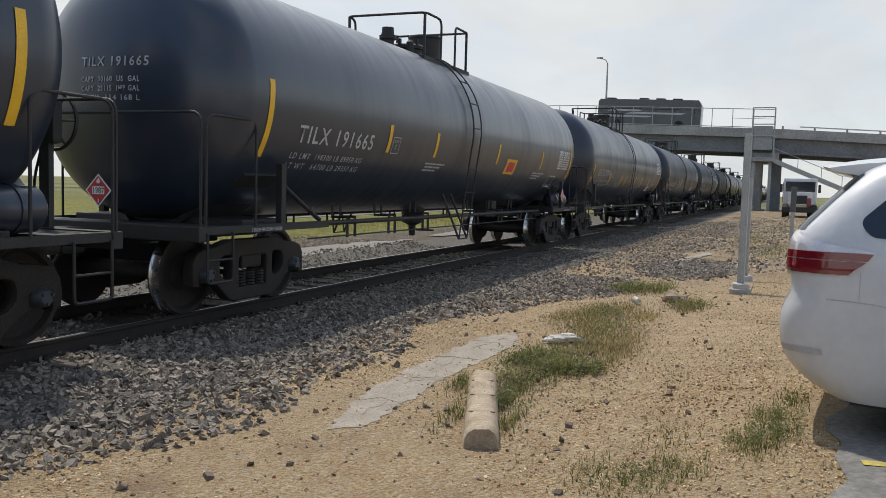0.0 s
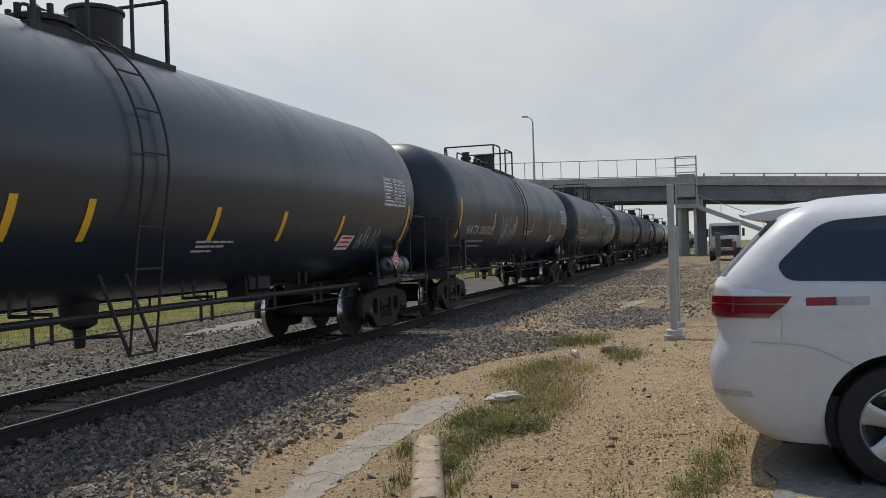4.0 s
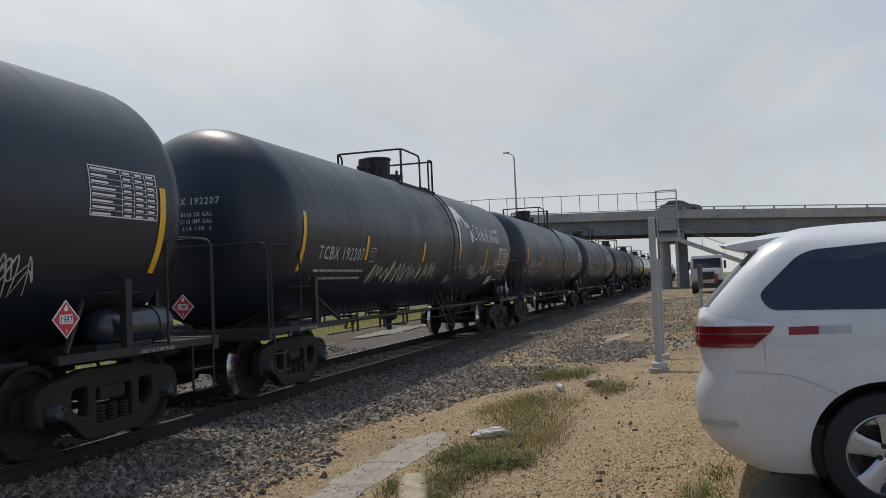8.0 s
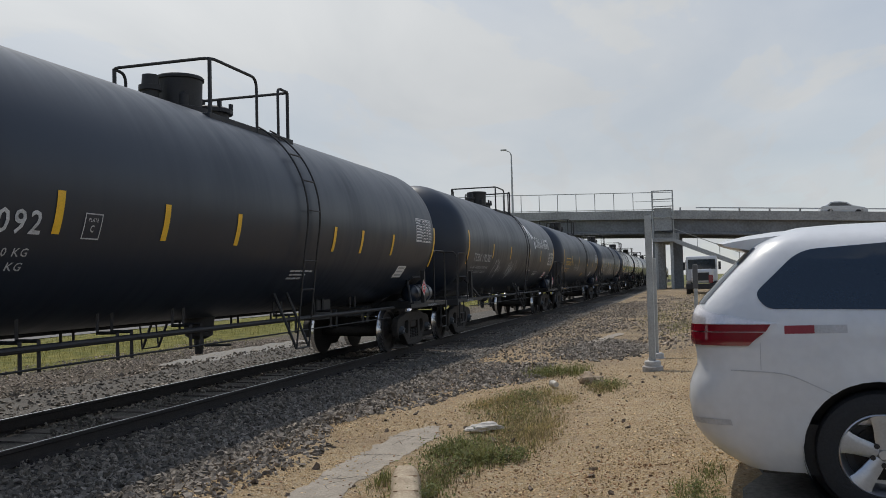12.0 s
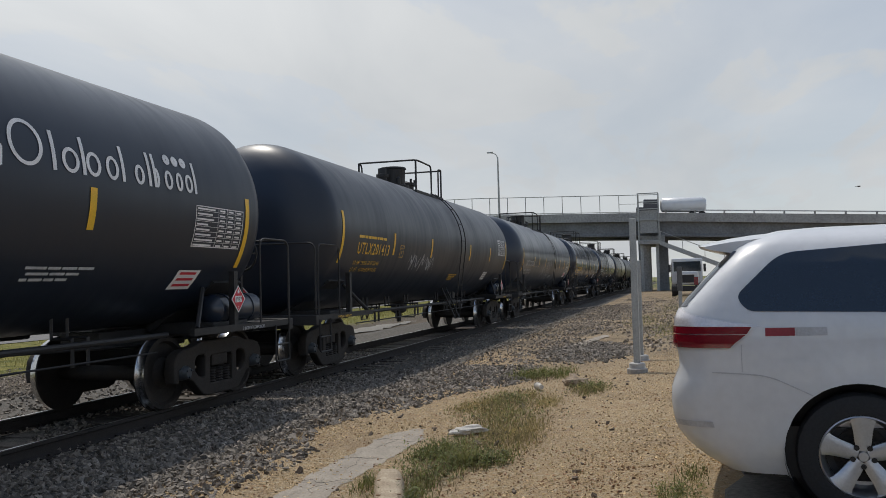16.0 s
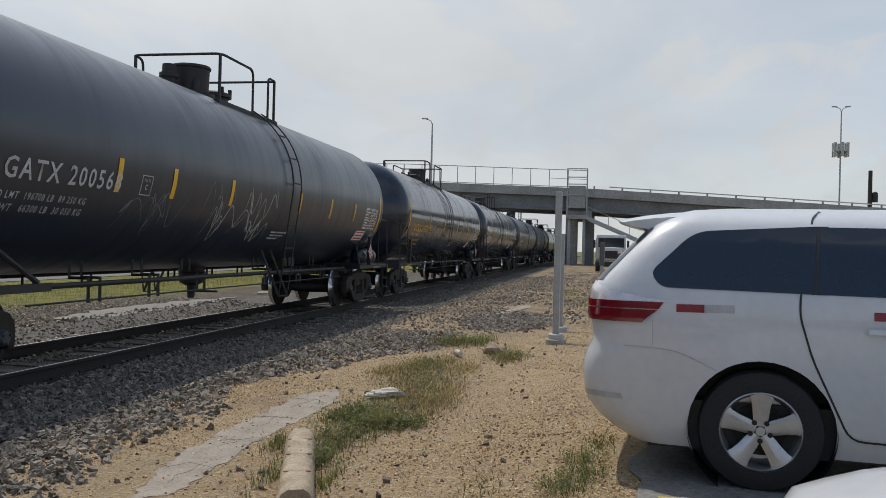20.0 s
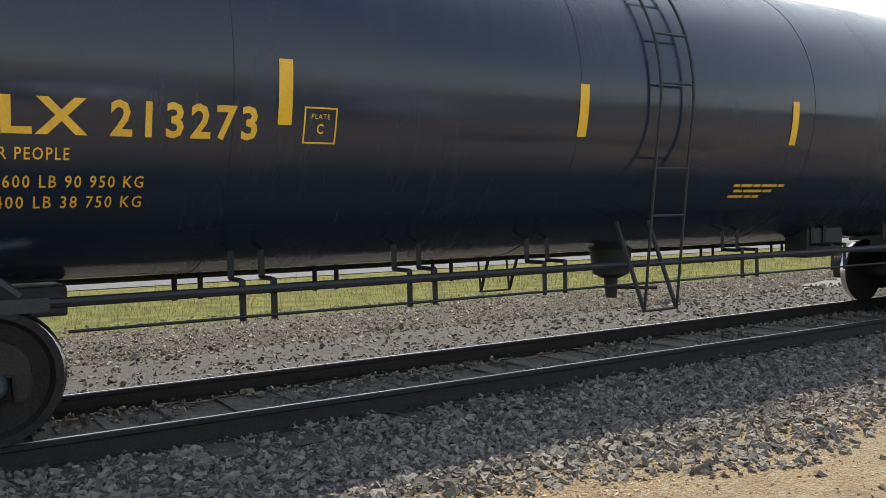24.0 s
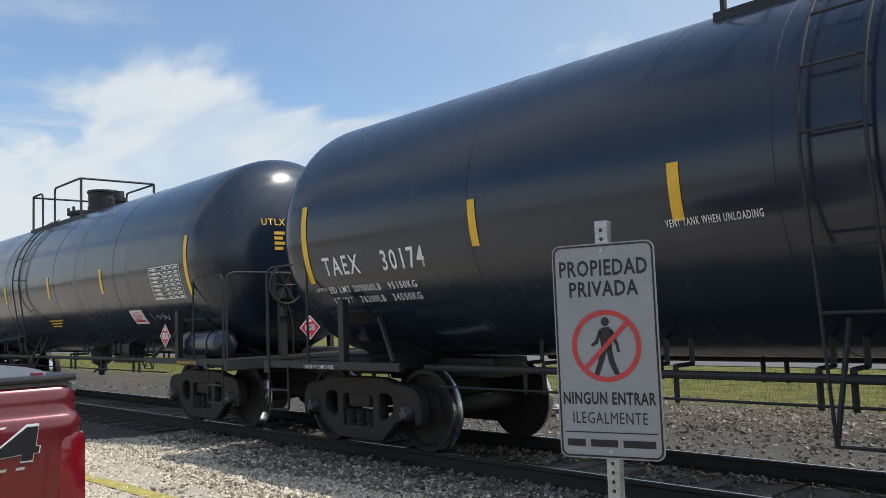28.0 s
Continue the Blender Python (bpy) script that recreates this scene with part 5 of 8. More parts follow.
    for i in range(4):
        bm = None
        for j in range(3):
            y = -0.55 + 0.21 * j
            f = bmesh.new()
            f.faces.new([f.verts.new(on_head(a, 0.24 - 0.075 * i + b, 1)) for a, b in ((y, 0), (y + 0.16 - 0.03 * ((i + j) % 2), 0), (y + 0.16 - 0.03 * ((i + j) % 2), 0.045), (y, 0.045))])
            bm = f if bm is None else joined(bm, f)
        part("head_line", bm, STENCIL_Y, car)
    car = CARS[10]
    part("vent_stencil", fit_words("VENT TANK WHEN UNLOADING", -2.5, -1.72, -0.44, 0.06, 0.001), STENCIL_W, car)
    part("lift_words", fit_words("LIFT/PULL HERE", -7.35, -7.0, -0.70, 0.04, 0.0005), STENCIL_W, car)
    # emblem: a white sweeping shape and bars for its words
    for k in (4, 6):
        car = CARS[k]
        for line in ([(1.19, 0.75), (1.22, 0.88), (1.38, 0.95), (1.66, 0.93), (1.86, 0.86), (1.99, 0.74), (2.13, 0.67), (2.23, 0.56), (2.32, 0.45), (2.26, 0.37), (2.13, 0.43), (2.02, 0.56), (1.91, 0.63), (1.79, 0.68), (1.72, 0.60), (1.83, 0.44), (1.75, 0.43), (1.63, 0.56), (1.49, 0.60), (1.46, 0.54), (1.51, 0.34), (1.53, 0.14), (1.61, -0.05), (1.68, -0.27), (1.58, -0.20), (1.46, 0.0), (1.33, 0.26), (1.22, 0.52)],
                     [(2.34, 0.59), (2.47, 0.57), (2.62, 0.44), (2.51, 0.41), (2.39, 0.46)], [(2.53, 0.37), (2.62, 0.38), (2.71, 0.24), (2.69, 0.08), (2.60, 0.04), (2.51, 0.08), (2.48, 0.20)], [(1.67, -0.02), (1.73, -0.08), (1.75, -0.18), (1.69, -0.16)]):
            if line[0][0] < 2:      # the large sweep and its drop lean back
                line = [(1.36 + (a - 1.2) * 0.90 - 0.48 * max(0.0, 0.55 - b), b) for a, b in line]
            bm = plate(line, (), 0.0)
            bmesh.ops.triangulate(bm, faces=bm.faces)
            for _ in range(3):
                es = [e for e in bm.edges if e.calc_length() > 0.2]
                if es:
                    bmesh.ops.subdivide_edges(bm, edges=es, cuts=1)
                    bmesh.ops.triangulate(bm, faces=bm.faces)
            part("emblem", move(bm, lambda c: on_side(c.x, c.y)), STENCIL_W, car, "white emblem shape")
        # the maker's words as plain ovals and bars
        for x, w, h in ((2.80, 0.42, 0.43), (3.50, 0.24, 0.25), (3.86, 0.22, 0.25), (4.18, 0.20, 0.25), (4.68, 0.17, 0.22), (5.05, 0.10, 0.22), (5.26, 0.16, 0.22), (5.50, 0.14, 0.22), (5.70, 0.16, 0.22)):
            part("emblem_oval", ring_on_side(2.84 + (x - 2.86) * 0.94 + w / 2, 0.11 + h / 2, w / 2, h / 2, 0.045), STENCIL_W, car)
        for x in (3.31, 3.72, 4.33, 4.79, 4.89, 5.70):
            part("emblem_bar", strip(x, x + 0.05, 0.11, 0.49, 4), STENCIL_W, car)
        for j in range(3):
            part("emblem_dot", ring_on_side(5.20 + 0.165 * j, 0.46, 0.065, 0.06, 0.06), STENCIL_W, car)
    # sprayed marks: car, along, up, width, height, bends, half width of the line, seed
    for k, x, z, w, h, n, r, seed, ink in (
            (2, -3.9, -0.93, 1.7, 0.22, 7, 0.010, 1, SPRAY), (2, 5.3, -0.95, 0.7, 0.35, 4, 0.012, 31, SPRAY),
            (3, -3.3, -0.75, 1.3, 0.62, 4, 0.017, 2, SPRAY), (3, -2.9, -1.0, 1.2, 0.5, 5, 0.011, 3, SPRAY), (3, -2.3, -0.8, 0.9, 0.5, 3, 0.014, 23, SPRAY), (3, 5.0, -0.95, 0.9, 0.35, 4, 0.014, 33, SPRAY),
            (4, -4.3, -0.92, 1.5, 0.40, 6, 0.022, 4, SPRAY_G), (4, -2.6, -0.95, 1.3, 0.40, 6, 0.020, 41, SPRAY), (4, -1.15, -0.92, 0.7, 0.42, 3, 0.022, 42, SPRAY_G), (4, -0.55, -0.9, 0.4, 0.40, 2, 0.012, 5, SPRAY_F), (4, 0.75, -1.0, 0.75, 0.2, 4, 0.012, 6, SPRAY),
            (4, 2.55, -0.85, 0.6, 0.36, 4, 0.016, 7, SPRAY), (4, 3.9, -0.8, 0.95, 0.36, 5, 0.024, 71, SPRAY_G), (4, 5.25, -0.62, 0.5, 0.34, 4, 0.022, 8, SPRAY),
            (6, -3.9, -1.0, 1.3, 0.55, 5, 0.015, 9, SPRAY), (6, -1.9, -1.0, 1.4, 0.55, 6, 0.017, 10, SPRAY),
            (7, -3.3, -0.72, 2.0, 0.36, 9, 0.014, 11, SPRAY), (9, 5.6, -0.95, 0.5, 0.12, 4, 0.006, 25, SPRAY),
            (8, -4.3, -0.95, 1.4, 0.6, 4, 0.008, 12, SPRAY_F), (8, -2.3, -0.75, 0.9, 0.6, 3, 0.009, 52, SPRAY_F), (8, -1.9, -1.0, 1.3, 0.55, 3, 0.011, 13, SPRAY), (8, -0.8, -0.62, 0.8, 0.55, 3, 0.011, 14, SPRAY), (8, -0.5, -1.0, 0.9, 0.4, 3, 0.012, 53, SPRAY), (8, 1.5, -0.7, 0.4, 0.6, 2, 0.006, 15, SPRAY_F), (8, 6.9, -1.0, 0.45, 0.4, 3, 0.013, 17, SPRAY)):
        spray_tag(CARS[k], x, z, w, h, n, r, seed, ink)
    bm = fit_head("MATY", -0.5, -1.05, -0.02, 0.14, -1, 0.0)
    part("spray_stroke", bm, SPRAY, CARS[5], "thin sprayed white mark")


mark_cars()


# ---- road bridge ----
BRIDGE_X = 93.0


def deck_z(y):
    """Height of the roadway: an even slope that eases off beyond the track."""
    return 8.07 - 0.048 * max(0, 1.0 - y) + 0.03 * min(21, max(0, y - 1.0)) - 0.01 * max(0, y - 40)


def deck_x(y):
    return BRIDGE_X + 0.10 * max(0, 1.0 - y)


def ribbon(ys, sect):
    """Sweeps a section of (across, up) along the deck."""
    bm = bmesh.new()
    rings = [[bm.verts.new((deck_x(y) + a, y, deck_z(y) + b)) for a, b in sect] for y in ys]
    n = len(sect)
    for p, q in zip(rings, rings[1:]):
        for k in range(n):
            bm.faces.new((p[k], p[(k + 1) % n], q[(k + 1) % n], q[k]))
    bm.faces.new(rings[0]); bm.faces.new(rings[-1][::-1])
    return bm


def build_bridge():
    br = thing("road_bridge", "grey concrete road bridge over the railway", "bridge", kind="structure")
    ys = [-140 + 4 * k for k in range(61)]
    part("deck", ribbon(ys, [(0, -0.5), (11, -0.5), (11, 0.0), (0, 0.0)]), CONC_BRIDGE, br)
    part("parapet", ribbon(ys, [(-0.25, -0.62), (0.05, -0.62), (0.05, 0.32), (-0.2, 0.32)]), CONC_BRIDGE, br)
    part("parapet", ribbon(ys, [(10.9, -0.62), (11.2, -0.62), (11.2, 0.32), (10.9, 0.32)]), CONC_BRIDGE, br)
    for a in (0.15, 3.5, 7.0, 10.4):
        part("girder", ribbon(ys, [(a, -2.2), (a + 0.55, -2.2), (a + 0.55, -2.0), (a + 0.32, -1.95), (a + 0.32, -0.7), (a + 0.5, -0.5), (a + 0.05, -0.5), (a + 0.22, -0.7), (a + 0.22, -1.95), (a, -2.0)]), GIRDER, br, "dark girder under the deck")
    # guard rail beyond the gantry, fence before it
    part("guard_rail", ribbon([-139 + 3 * k for k in range(47)], [(-0.16, 0.56), (-0.06, 0.56), (-0.06, 0.68), (-0.16, 0.68)]), GALV, br)
    rs = bmesh.new()
    y = 0.6
    while y > -110:
        box(rs, deck_x(y) - 0.16, deck_x(y) - 0.04, y - 0.09, y + 0.09, deck_z(y) + 0.3, deck_z(y) + 0.62)
        y -= 3.0
    part("guard_post", rs, CONC_BRIDGE, br)
    for z in (0.42, 1.3, 2.27):
        part("fence_rail", ribbon([1.4 + 2.5 * k for k in range(40)], [(-0.13, z - 0.035), (-0.06, z - 0.035), (-0.06, z + 0.035), (-0.13, z + 0.035)]) if z != 1.3 else ribbon([1.4, 3.5, 5.5], [(-0.13, z - 0.02), (-0.06, z - 0.02), (-0.06, z + 0.02), (-0.13, z + 0.02)]), GREYPOST, br)
    for k in range(48):
        y = 1.4 + 2.05 * k
        part("fence_post", boxes((BRIDGE_X - 0.14, BRIDGE_X - 0.06, y - 0.035, y + 0.035, deck_z(y) + 0.3, deck_z(y) + 2.30)), GREYPOST, br)
    # piers
    for y, x in ((3.0, 93.6), (3.0, 98.0), (1.1, 95.6), (-16, 95), (-16, 101), (-34, 97), (-34, 103), (26, 94), (26, 102), (48, 94), (48, 102)):
        r = 0.62 if y in (3.0,) else 0.6
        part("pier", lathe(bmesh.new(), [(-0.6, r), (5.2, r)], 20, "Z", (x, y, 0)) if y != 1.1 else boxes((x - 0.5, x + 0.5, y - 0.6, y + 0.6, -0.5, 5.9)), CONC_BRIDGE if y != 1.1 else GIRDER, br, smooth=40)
    for y in (2.2, -16, -34, 26, 48):
        part("pier_cap", boxes((deck_x(y) - 0.1, deck_x(y) + 11, y - 1.4, y + 1.4, deck_z(y) - 3.0, deck_z(y) - 2.15), bevel=0.05), CONC_BRIDGE, br)
    # sloping bank beyond the last pier
    bm = bmesh.new()
    a = [bm.verts.new(p) for p in ((92, -52, -0.1), (92, -160, -0.1), (118, -160, -0.1), (118, -52, -0.1))]
    b = [bm.verts.new(p) for p in ((98, -60, 3.3), (98, -160, 0.4), (112, -160, 0.4), (112, -60, 3.3))]
    for i in range(4):
        bm.faces.new((a[i], a[(i + 1) % 4], b[(i + 1) % 4], b[i]))
    bm.faces.new(b)
    part("bank", bm, mat("bank_grass", (0.09, 0.11, 0.04), 0.95, var=0.3, scale=0.6), br)
    return br


def build_gantry():
    """Stair tower down from the bridge's footway: caged landing, then flights."""
    g = thing("stair_tower", "grey steel stair tower beside the bridge", "stairs")
    x = BRIDGE_X - 1.6
    for y in (1.35, 3.45):
        for xx in (x, x + 1.4):
            part("post", boxes((xx - 0.06, xx + 0.06, y - 0.06, y + 0.06, 5.0, 10.45)), GREYPOST, g)
    for z in (5.35, 7.6, 8.75, 9.5, 10.40):
        part("rail", boxes((x - 0.05, x + 0.05, 1.35, 3.45, z - 0.05, z + 0.05)), GREYPOST, g)
    part("landing", boxes((x - 0.1, x + 1.6, 1.3, 3.5, 5.0, 5.35), bevel=0.02), CONC_BRIDGE, g)
    part("upper_flight", boxes((x + 0.2, x + 1.3, 1.5, 3.3, 6.2, 8.6)), mat("stair_mesh_grey", (0.30, 0.31, 0.31), 0.7, var=0.2, scale=6), g)
    for yy in (0.0,):
        bm = bmesh.new()
        for xx in (x - 0.05, x + 1.45):
            f = [bm.verts.new((xx, y, z)) for y, z in ((1.3, 5.35), (-5.2, 2.6), (-5.2, 2.15), (1.3, 4.9))]
            h = [bm.verts.new(v.co + Vector((0.12, 0, 0))) for v in f]
            bm.faces.new(f); bm.faces.new(h[::-1])
            for i in range(4):
                bm.faces.new((f[i], f[(i + 1) % 4], h[(i + 1) % 4], h[i]))
        part("stringer", bm, GREYPOST, g)
    for k in range(14):
        part("tread", boxes((x, x + 1.45, 1.0 - 0.45 * k, 1.28 - 0.45 * k, 5.2 - 0.19 * k, 5.25 - 0.19 * k)), GREYPOST, g)
    part("hand_rail", tube(bmesh.new(), [(x, 1.3, 6.35), (x, -5.2, 3.6)], 0.04, 6), GREYPOST, g)
    for y in (1.2, -1.0, -3.2, -5.1):
        z = 5.35 + (y - 1.3) * 2.75 / 6.5
        part("rail_post", boxes((x - 0.03, x + 0.03, y - 0.03, y + 0.03, z - 0.3, z + 1.0)), GREYPOST, g)
    part("lower_landing", boxes((x - 0.1, x + 1.6, -7.2, -5.2, 2.1, 2.4)), CONC_BRIDGE, g)
    for y in (-5.4, -7.0):
        part("leg", boxes((x - 0.05, x + 0.07, y - 0.06, y + 0.06, -0.2, 2.2)), GREYPOST, g)
    for y in (1.6, 3.2):
        part("column", boxes((x + 0.5, x + 0.8, y - 0.15, y + 0.15, -0.4, 5.05)), GREYPOST, g)
    return g


def street_lamp(x, y, z0, h, two=False, label="tall thin street lamp on the bridge"):
    s = thing("street_lamp", label, "street lamp", pose(x, y, z0))
    part("pole", lathe(bmesh.new(), [(0, 0.14), (h - 0.6, 0.08), (h - 0.3, 0.06)], 10, "Z"), GREYPOST, s, smooth=60)
    for d in ((1, -1) if two else (1,)):
        part("arm", tube(bmesh.new(), rounded([(0, 0, h - 0.6), (0, d * 0.15, h), (0, d * 1.0, h + 0.25)], 0.4), 0.05, 6), GREYPOST, s)
        part("lamp_head", boxes((-0.12, 0.12, d * 0.85 - 0.3, d * 0.85 + 0.4, h + 0.16, h + 0.32), bevel=0.05), GREYPOST, s)
    return s


build_bridge()
build_gantry()
street_lamp(95.0, 19.2, 8.6, 7.6)
tower = street_lamp(120.0, -31.5, 0, 21.5, True, "tall lamp mast with aerials below its two heads")
for k in range(6):
    a = k * math.pi / 3
    part("aerial", boxes((0.9 * math.cos(a) - 0.12, 0.9 * math.cos(a) + 0.12, 0.9 * math.sin(a) - 0.18, 0.9 * math.sin(a) + 0.18, 15.0, 16.9)), GREYPOST, tower)
part("aerial_ring", lathe(bmesh.new(), [(15.7, 0.92), (15.7, 0.98), (15.85, 0.98), (15.85, 0.92)], 18, "Z"), GREYPOST, tower)
up = thing("utility_pole", "dark wooden utility pole behind the bridge", "utility pole", pose(120, -35.3, 0))
part("pole", lathe(bmesh.new(), [(-0.2, 0.32), (13.2, 0.25)], 10, "Z"), DARKPOLE, up, smooth=60)
part("transformer", lathe(bmesh.new(), [(9.0, 0.0), (9.0, 0.4), (10.2, 0.4), (10.4, 0.1)], 12, "Z", (0, -0.6, 0)), DARKPOLE, up, smooth=40)


# ---- bridge traffic ----
def bridge_vehicle(name, label, category, length, height, width, body_mat, kind):
    v = thing(name, label, category)
    if kind == "car":
        n = length / 4.6
        o = [(0.02, 0.32), (0.0, 0.62), (0.06, 0.88), (0.25 * n, 0.98), (0.55 * n, 1.02), (0.95 * n, height - 0.08), (1.3 * n, height - 0.01), (1.9 * n, height), (2.5 * n, height - 0.06), (3.15 * n, 1.04), (3.5 * n, 0.98), (4.2 * n, 0.86), (4.5 * n, 0.74), (4.6 * n, 0.55), (4.55 * n, 0.32)]
        glass = [(0.72 * n, 1.02), (1.05 * n, height - 0.12), (1.9 * n, height - 0.07), (2.45 * n, height - 0.13), (3.0 * n, 1.04)]
    else:
        o = [(0, 0.4), (0, height - 0.25), (0.2, height), (length - 0.3, height), (length, height - 0.5), (length, 0.4)]
        glass = [(length * 0.86, height * 0.55), (length * 0.86, height - 0.35), (length * 0.98, height - 0.45), (length * 0.98, height * 0.55)]
    shape = lambda c, off=0.0: Vector((c.z, c.x - length / 2, c.y))
    part("body", move(plate(o, (), width / 2, 0.04), shape), body_mat, v, smooth=30)
    part("window", move(plate(glass, (), width / 2 + 0.05, 0), shape), TINTGLASS, v)
    if kind == "bus":
        part("window", move(plate([(0.8, height * 0.58), (0.8, height * 0.82), (length * 0.8, height * 0.82), (length * 0.8, height * 0.58)], (), width / 2 + 0.05, 0), shape), TINTGLASS, v)
        for k, (a, b, z) in enumerate(((0.5, 6.0, 1.25), (3.0, 9.5, 1.6), (1.0, 5.0, 1.9))):
            part("stripe", move(plate([(a, z), (a + 0.8, z + 0.22), (b, z + 0.16), (b - 0.5, z)], (), width / 2 + 0.055, 0), shape), TAPEGREY, v)
        for a in (1.2, 4.8, 6.6, 8.4):
            part("roof_unit", boxes((-0.4, 0.4, a - length / 2 - 0.5, a - length / 2 + 0.5, height - 0.02, height + 0.28), bevel=0.06), BLACKPLASTIC, v)
    for a in (length * 0.2, length * 0.8):
        for s in (-1, 1):
            r = 0.33 if kind == "car" else 0.48
            part("wheel", lathe(bmesh.new(), [(s * (width / 2 - 0.15), r), (s * (width / 2 + 0.06), r), (s * (width / 2 + 0.06), r * 0.6)], 16, "X", (0, a - length / 2, r)), RUBBER, v)
    return v


def tanker_truck():
    v = thing("tanker_truck", "white tanker truck driving over the bridge", "truck")
    part("tank", lathe(bmesh.new(), [(-2.9, 0.0), (-2.85, 0.6), (-2.6, 0.85), (2.0, 0.85), (2.2, 0.6), (2.25, 0)], 20, "Y", (0, 0.4, 1.75)), CARWHITE, v, smooth=60)
    part("cab", boxes((-1.1, 1.1, 2.9, 4.5, 0.5, 2.3), (-1.0, 1.0, 4.4, 5.3, 0.5, 1.4), bevel=0.1), mat("dark_cab_paint", (0.06, 0.06, 0.07), 0.4, var=0.1), v)
    part("frame", boxes((-0.5, 0.5, -2.8, 5.0, 0.5, 0.8)), UNDER, v)
    for y in (-2.0, -0.9, 4.6):
        for s in (-1, 1):
            part("wheel", lathe(bmesh.new(), [(s * 0.8, 0.48), (s * 1.1, 0.48), (s * 1.1, 0.25)], 16, "X", (0, y, 0.48)), RUBBER, v)
    return v


DARKCAR = mat("dark_grey_car_paint", (0.05, 0.055, 0.06), 0.3, var=0.1, coat=0.8)
SILVER = mat("silver_car_paint", (0.42, 0.43, 0.44), 0.3, 0.4, var=0.05, coat=0.8)
RVBLUE = mat("dark_teal_coach_paint", (0.035, 0.05, 0.06), 0.35, var=0.15, coat=0.6)
TRAFFIC = [  # vehicle, y at a time, metres a second, lane
    (bridge_vehicle("motorhome", "large dark motorhome driving over the bridge", "motorhome", 11.0, 3.15, 2.5, RVBLUE, "bus"), 14.4, 0.0, -11.8, 2.4),
    (bridge_vehicle("car", "silver car driving over the bridge", "car", 4.6, 1.45, 1.8, SILVER, "car"), -12.0, 3.0, -13.0, 2.4),
    (bridge_vehicle("car", "dark car driving over the bridge", "car", 4.4, 1.42, 1.8, DARKCAR, "car"), 11.5, 3.0, 12.9, 7.0),
    (bridge_vehicle("car", "dark grey car driving over the bridge", "car", 4.4, 1.42, 1.8, DARKCAR, "car"), 1.0, 8.0, -12.5, 2.4),
    (bridge_vehicle("car", "white car driving over the bridge", "car", 4.9, 1.75, 1.9, CARWHITE, "car"), -9.7, 11.0, -18.0, 2.4),
    (bridge_vehicle("car", "grey car driving over the bridge", "car", 4.5, 1.45, 1.8, SILVER, "car"), -0.9, 11.0, -15.0, 2.4),
    (tanker_truck(), 11.7, 17.0, 13.0, 7.0),
]


# ---- parked van ----
VAN_AT = pose(6.325, -0.141, 0.13, 0, 0, -97.0)
VZ = [0.22, 0.30, 0.38, 0.46, 0.55, 0.64, 0.72, 0.78, 0.84, 0.92, 1.00, 1.08, 1.16, 1.24, 1.32, 1.40, 1.48, 1.56, 1.62, 1.67, 1.71, 1.74, 1.755]


def lerp(z, pts):
    return float(np.interp(z, [p[0] for p in pts], [p[1] for p in pts]))


def van_rear(z):
    return lerp(z, [(0.22, 0.25), (0.34, 0.06), (0.46, -0.03), (0.6, -0.07), (0.72, -0.06), (0.80, -0.03), (0.86, 0.0), (1.0, -0.03), (1.15, -0.02), (1.24, 0.02), (1.4, 0.15), (1.56, 0.29), (1.64, 0.36), (1.70, 0.45), (1.74, 0.58), (1.755, 0.72)])


def van_front(z):
    return lerp(z, [(0.22, 4.9), (0.4, 5.05), (0.6, 5.08), (0.8, 5.04), (0.95, 4.86), (1.05, 4.4), (1.13, 4.0), (1.3, 3.7), (1.5, 3.25), (1.64, 2.85), (1.71, 2.5), (1.755, 2.2)])


def van_half(z):
    return lerp(z, [(0.22, 0.90), (0.34, 0.955), (0.5, 0.98), (0.7, 0.985), (1.0, 0.985), (1.1, 0.98), (1.17, 0.965), (1.3, 0.925), (1.5, 0.86), (1.62, 0.80), (1.68, 0.74), (1.72, 0.66), (1.745, 0.55), (1.755, 0.45)])


def van_ring(z):
    """Plan outline at a height: bowed tail, flat flanks, rounded nose."""
    r, f, w = van_rear(z), van_front(z), van_half(z)
    cr, cf = 0.22, 0.55
    side = [(r + cr + (f - cf - r - cr) * a, w) for a in np.linspace(0, 1, 64)]
    rear = [(r + cr - cr * math.cos(t), w - 0.16 + 0.16 * math.sin(t)) for t in np.linspace(0, math.pi / 2, 9)]
    back = [(r - 0.05 * (1 - (y / (w - 0.16)) ** 2), y) for y in np.linspace(0, w - 0.16, 8)][:-1]
    nose = [(f - cf + cf * math.sin(t), (w - 0.45) + 0.45 * math.cos(t)) for t in np.linspace(0, math.pi / 2, 10)][1:]
    half = back + rear[:-1] + side + nose + [(f, 0.0)]
    return half


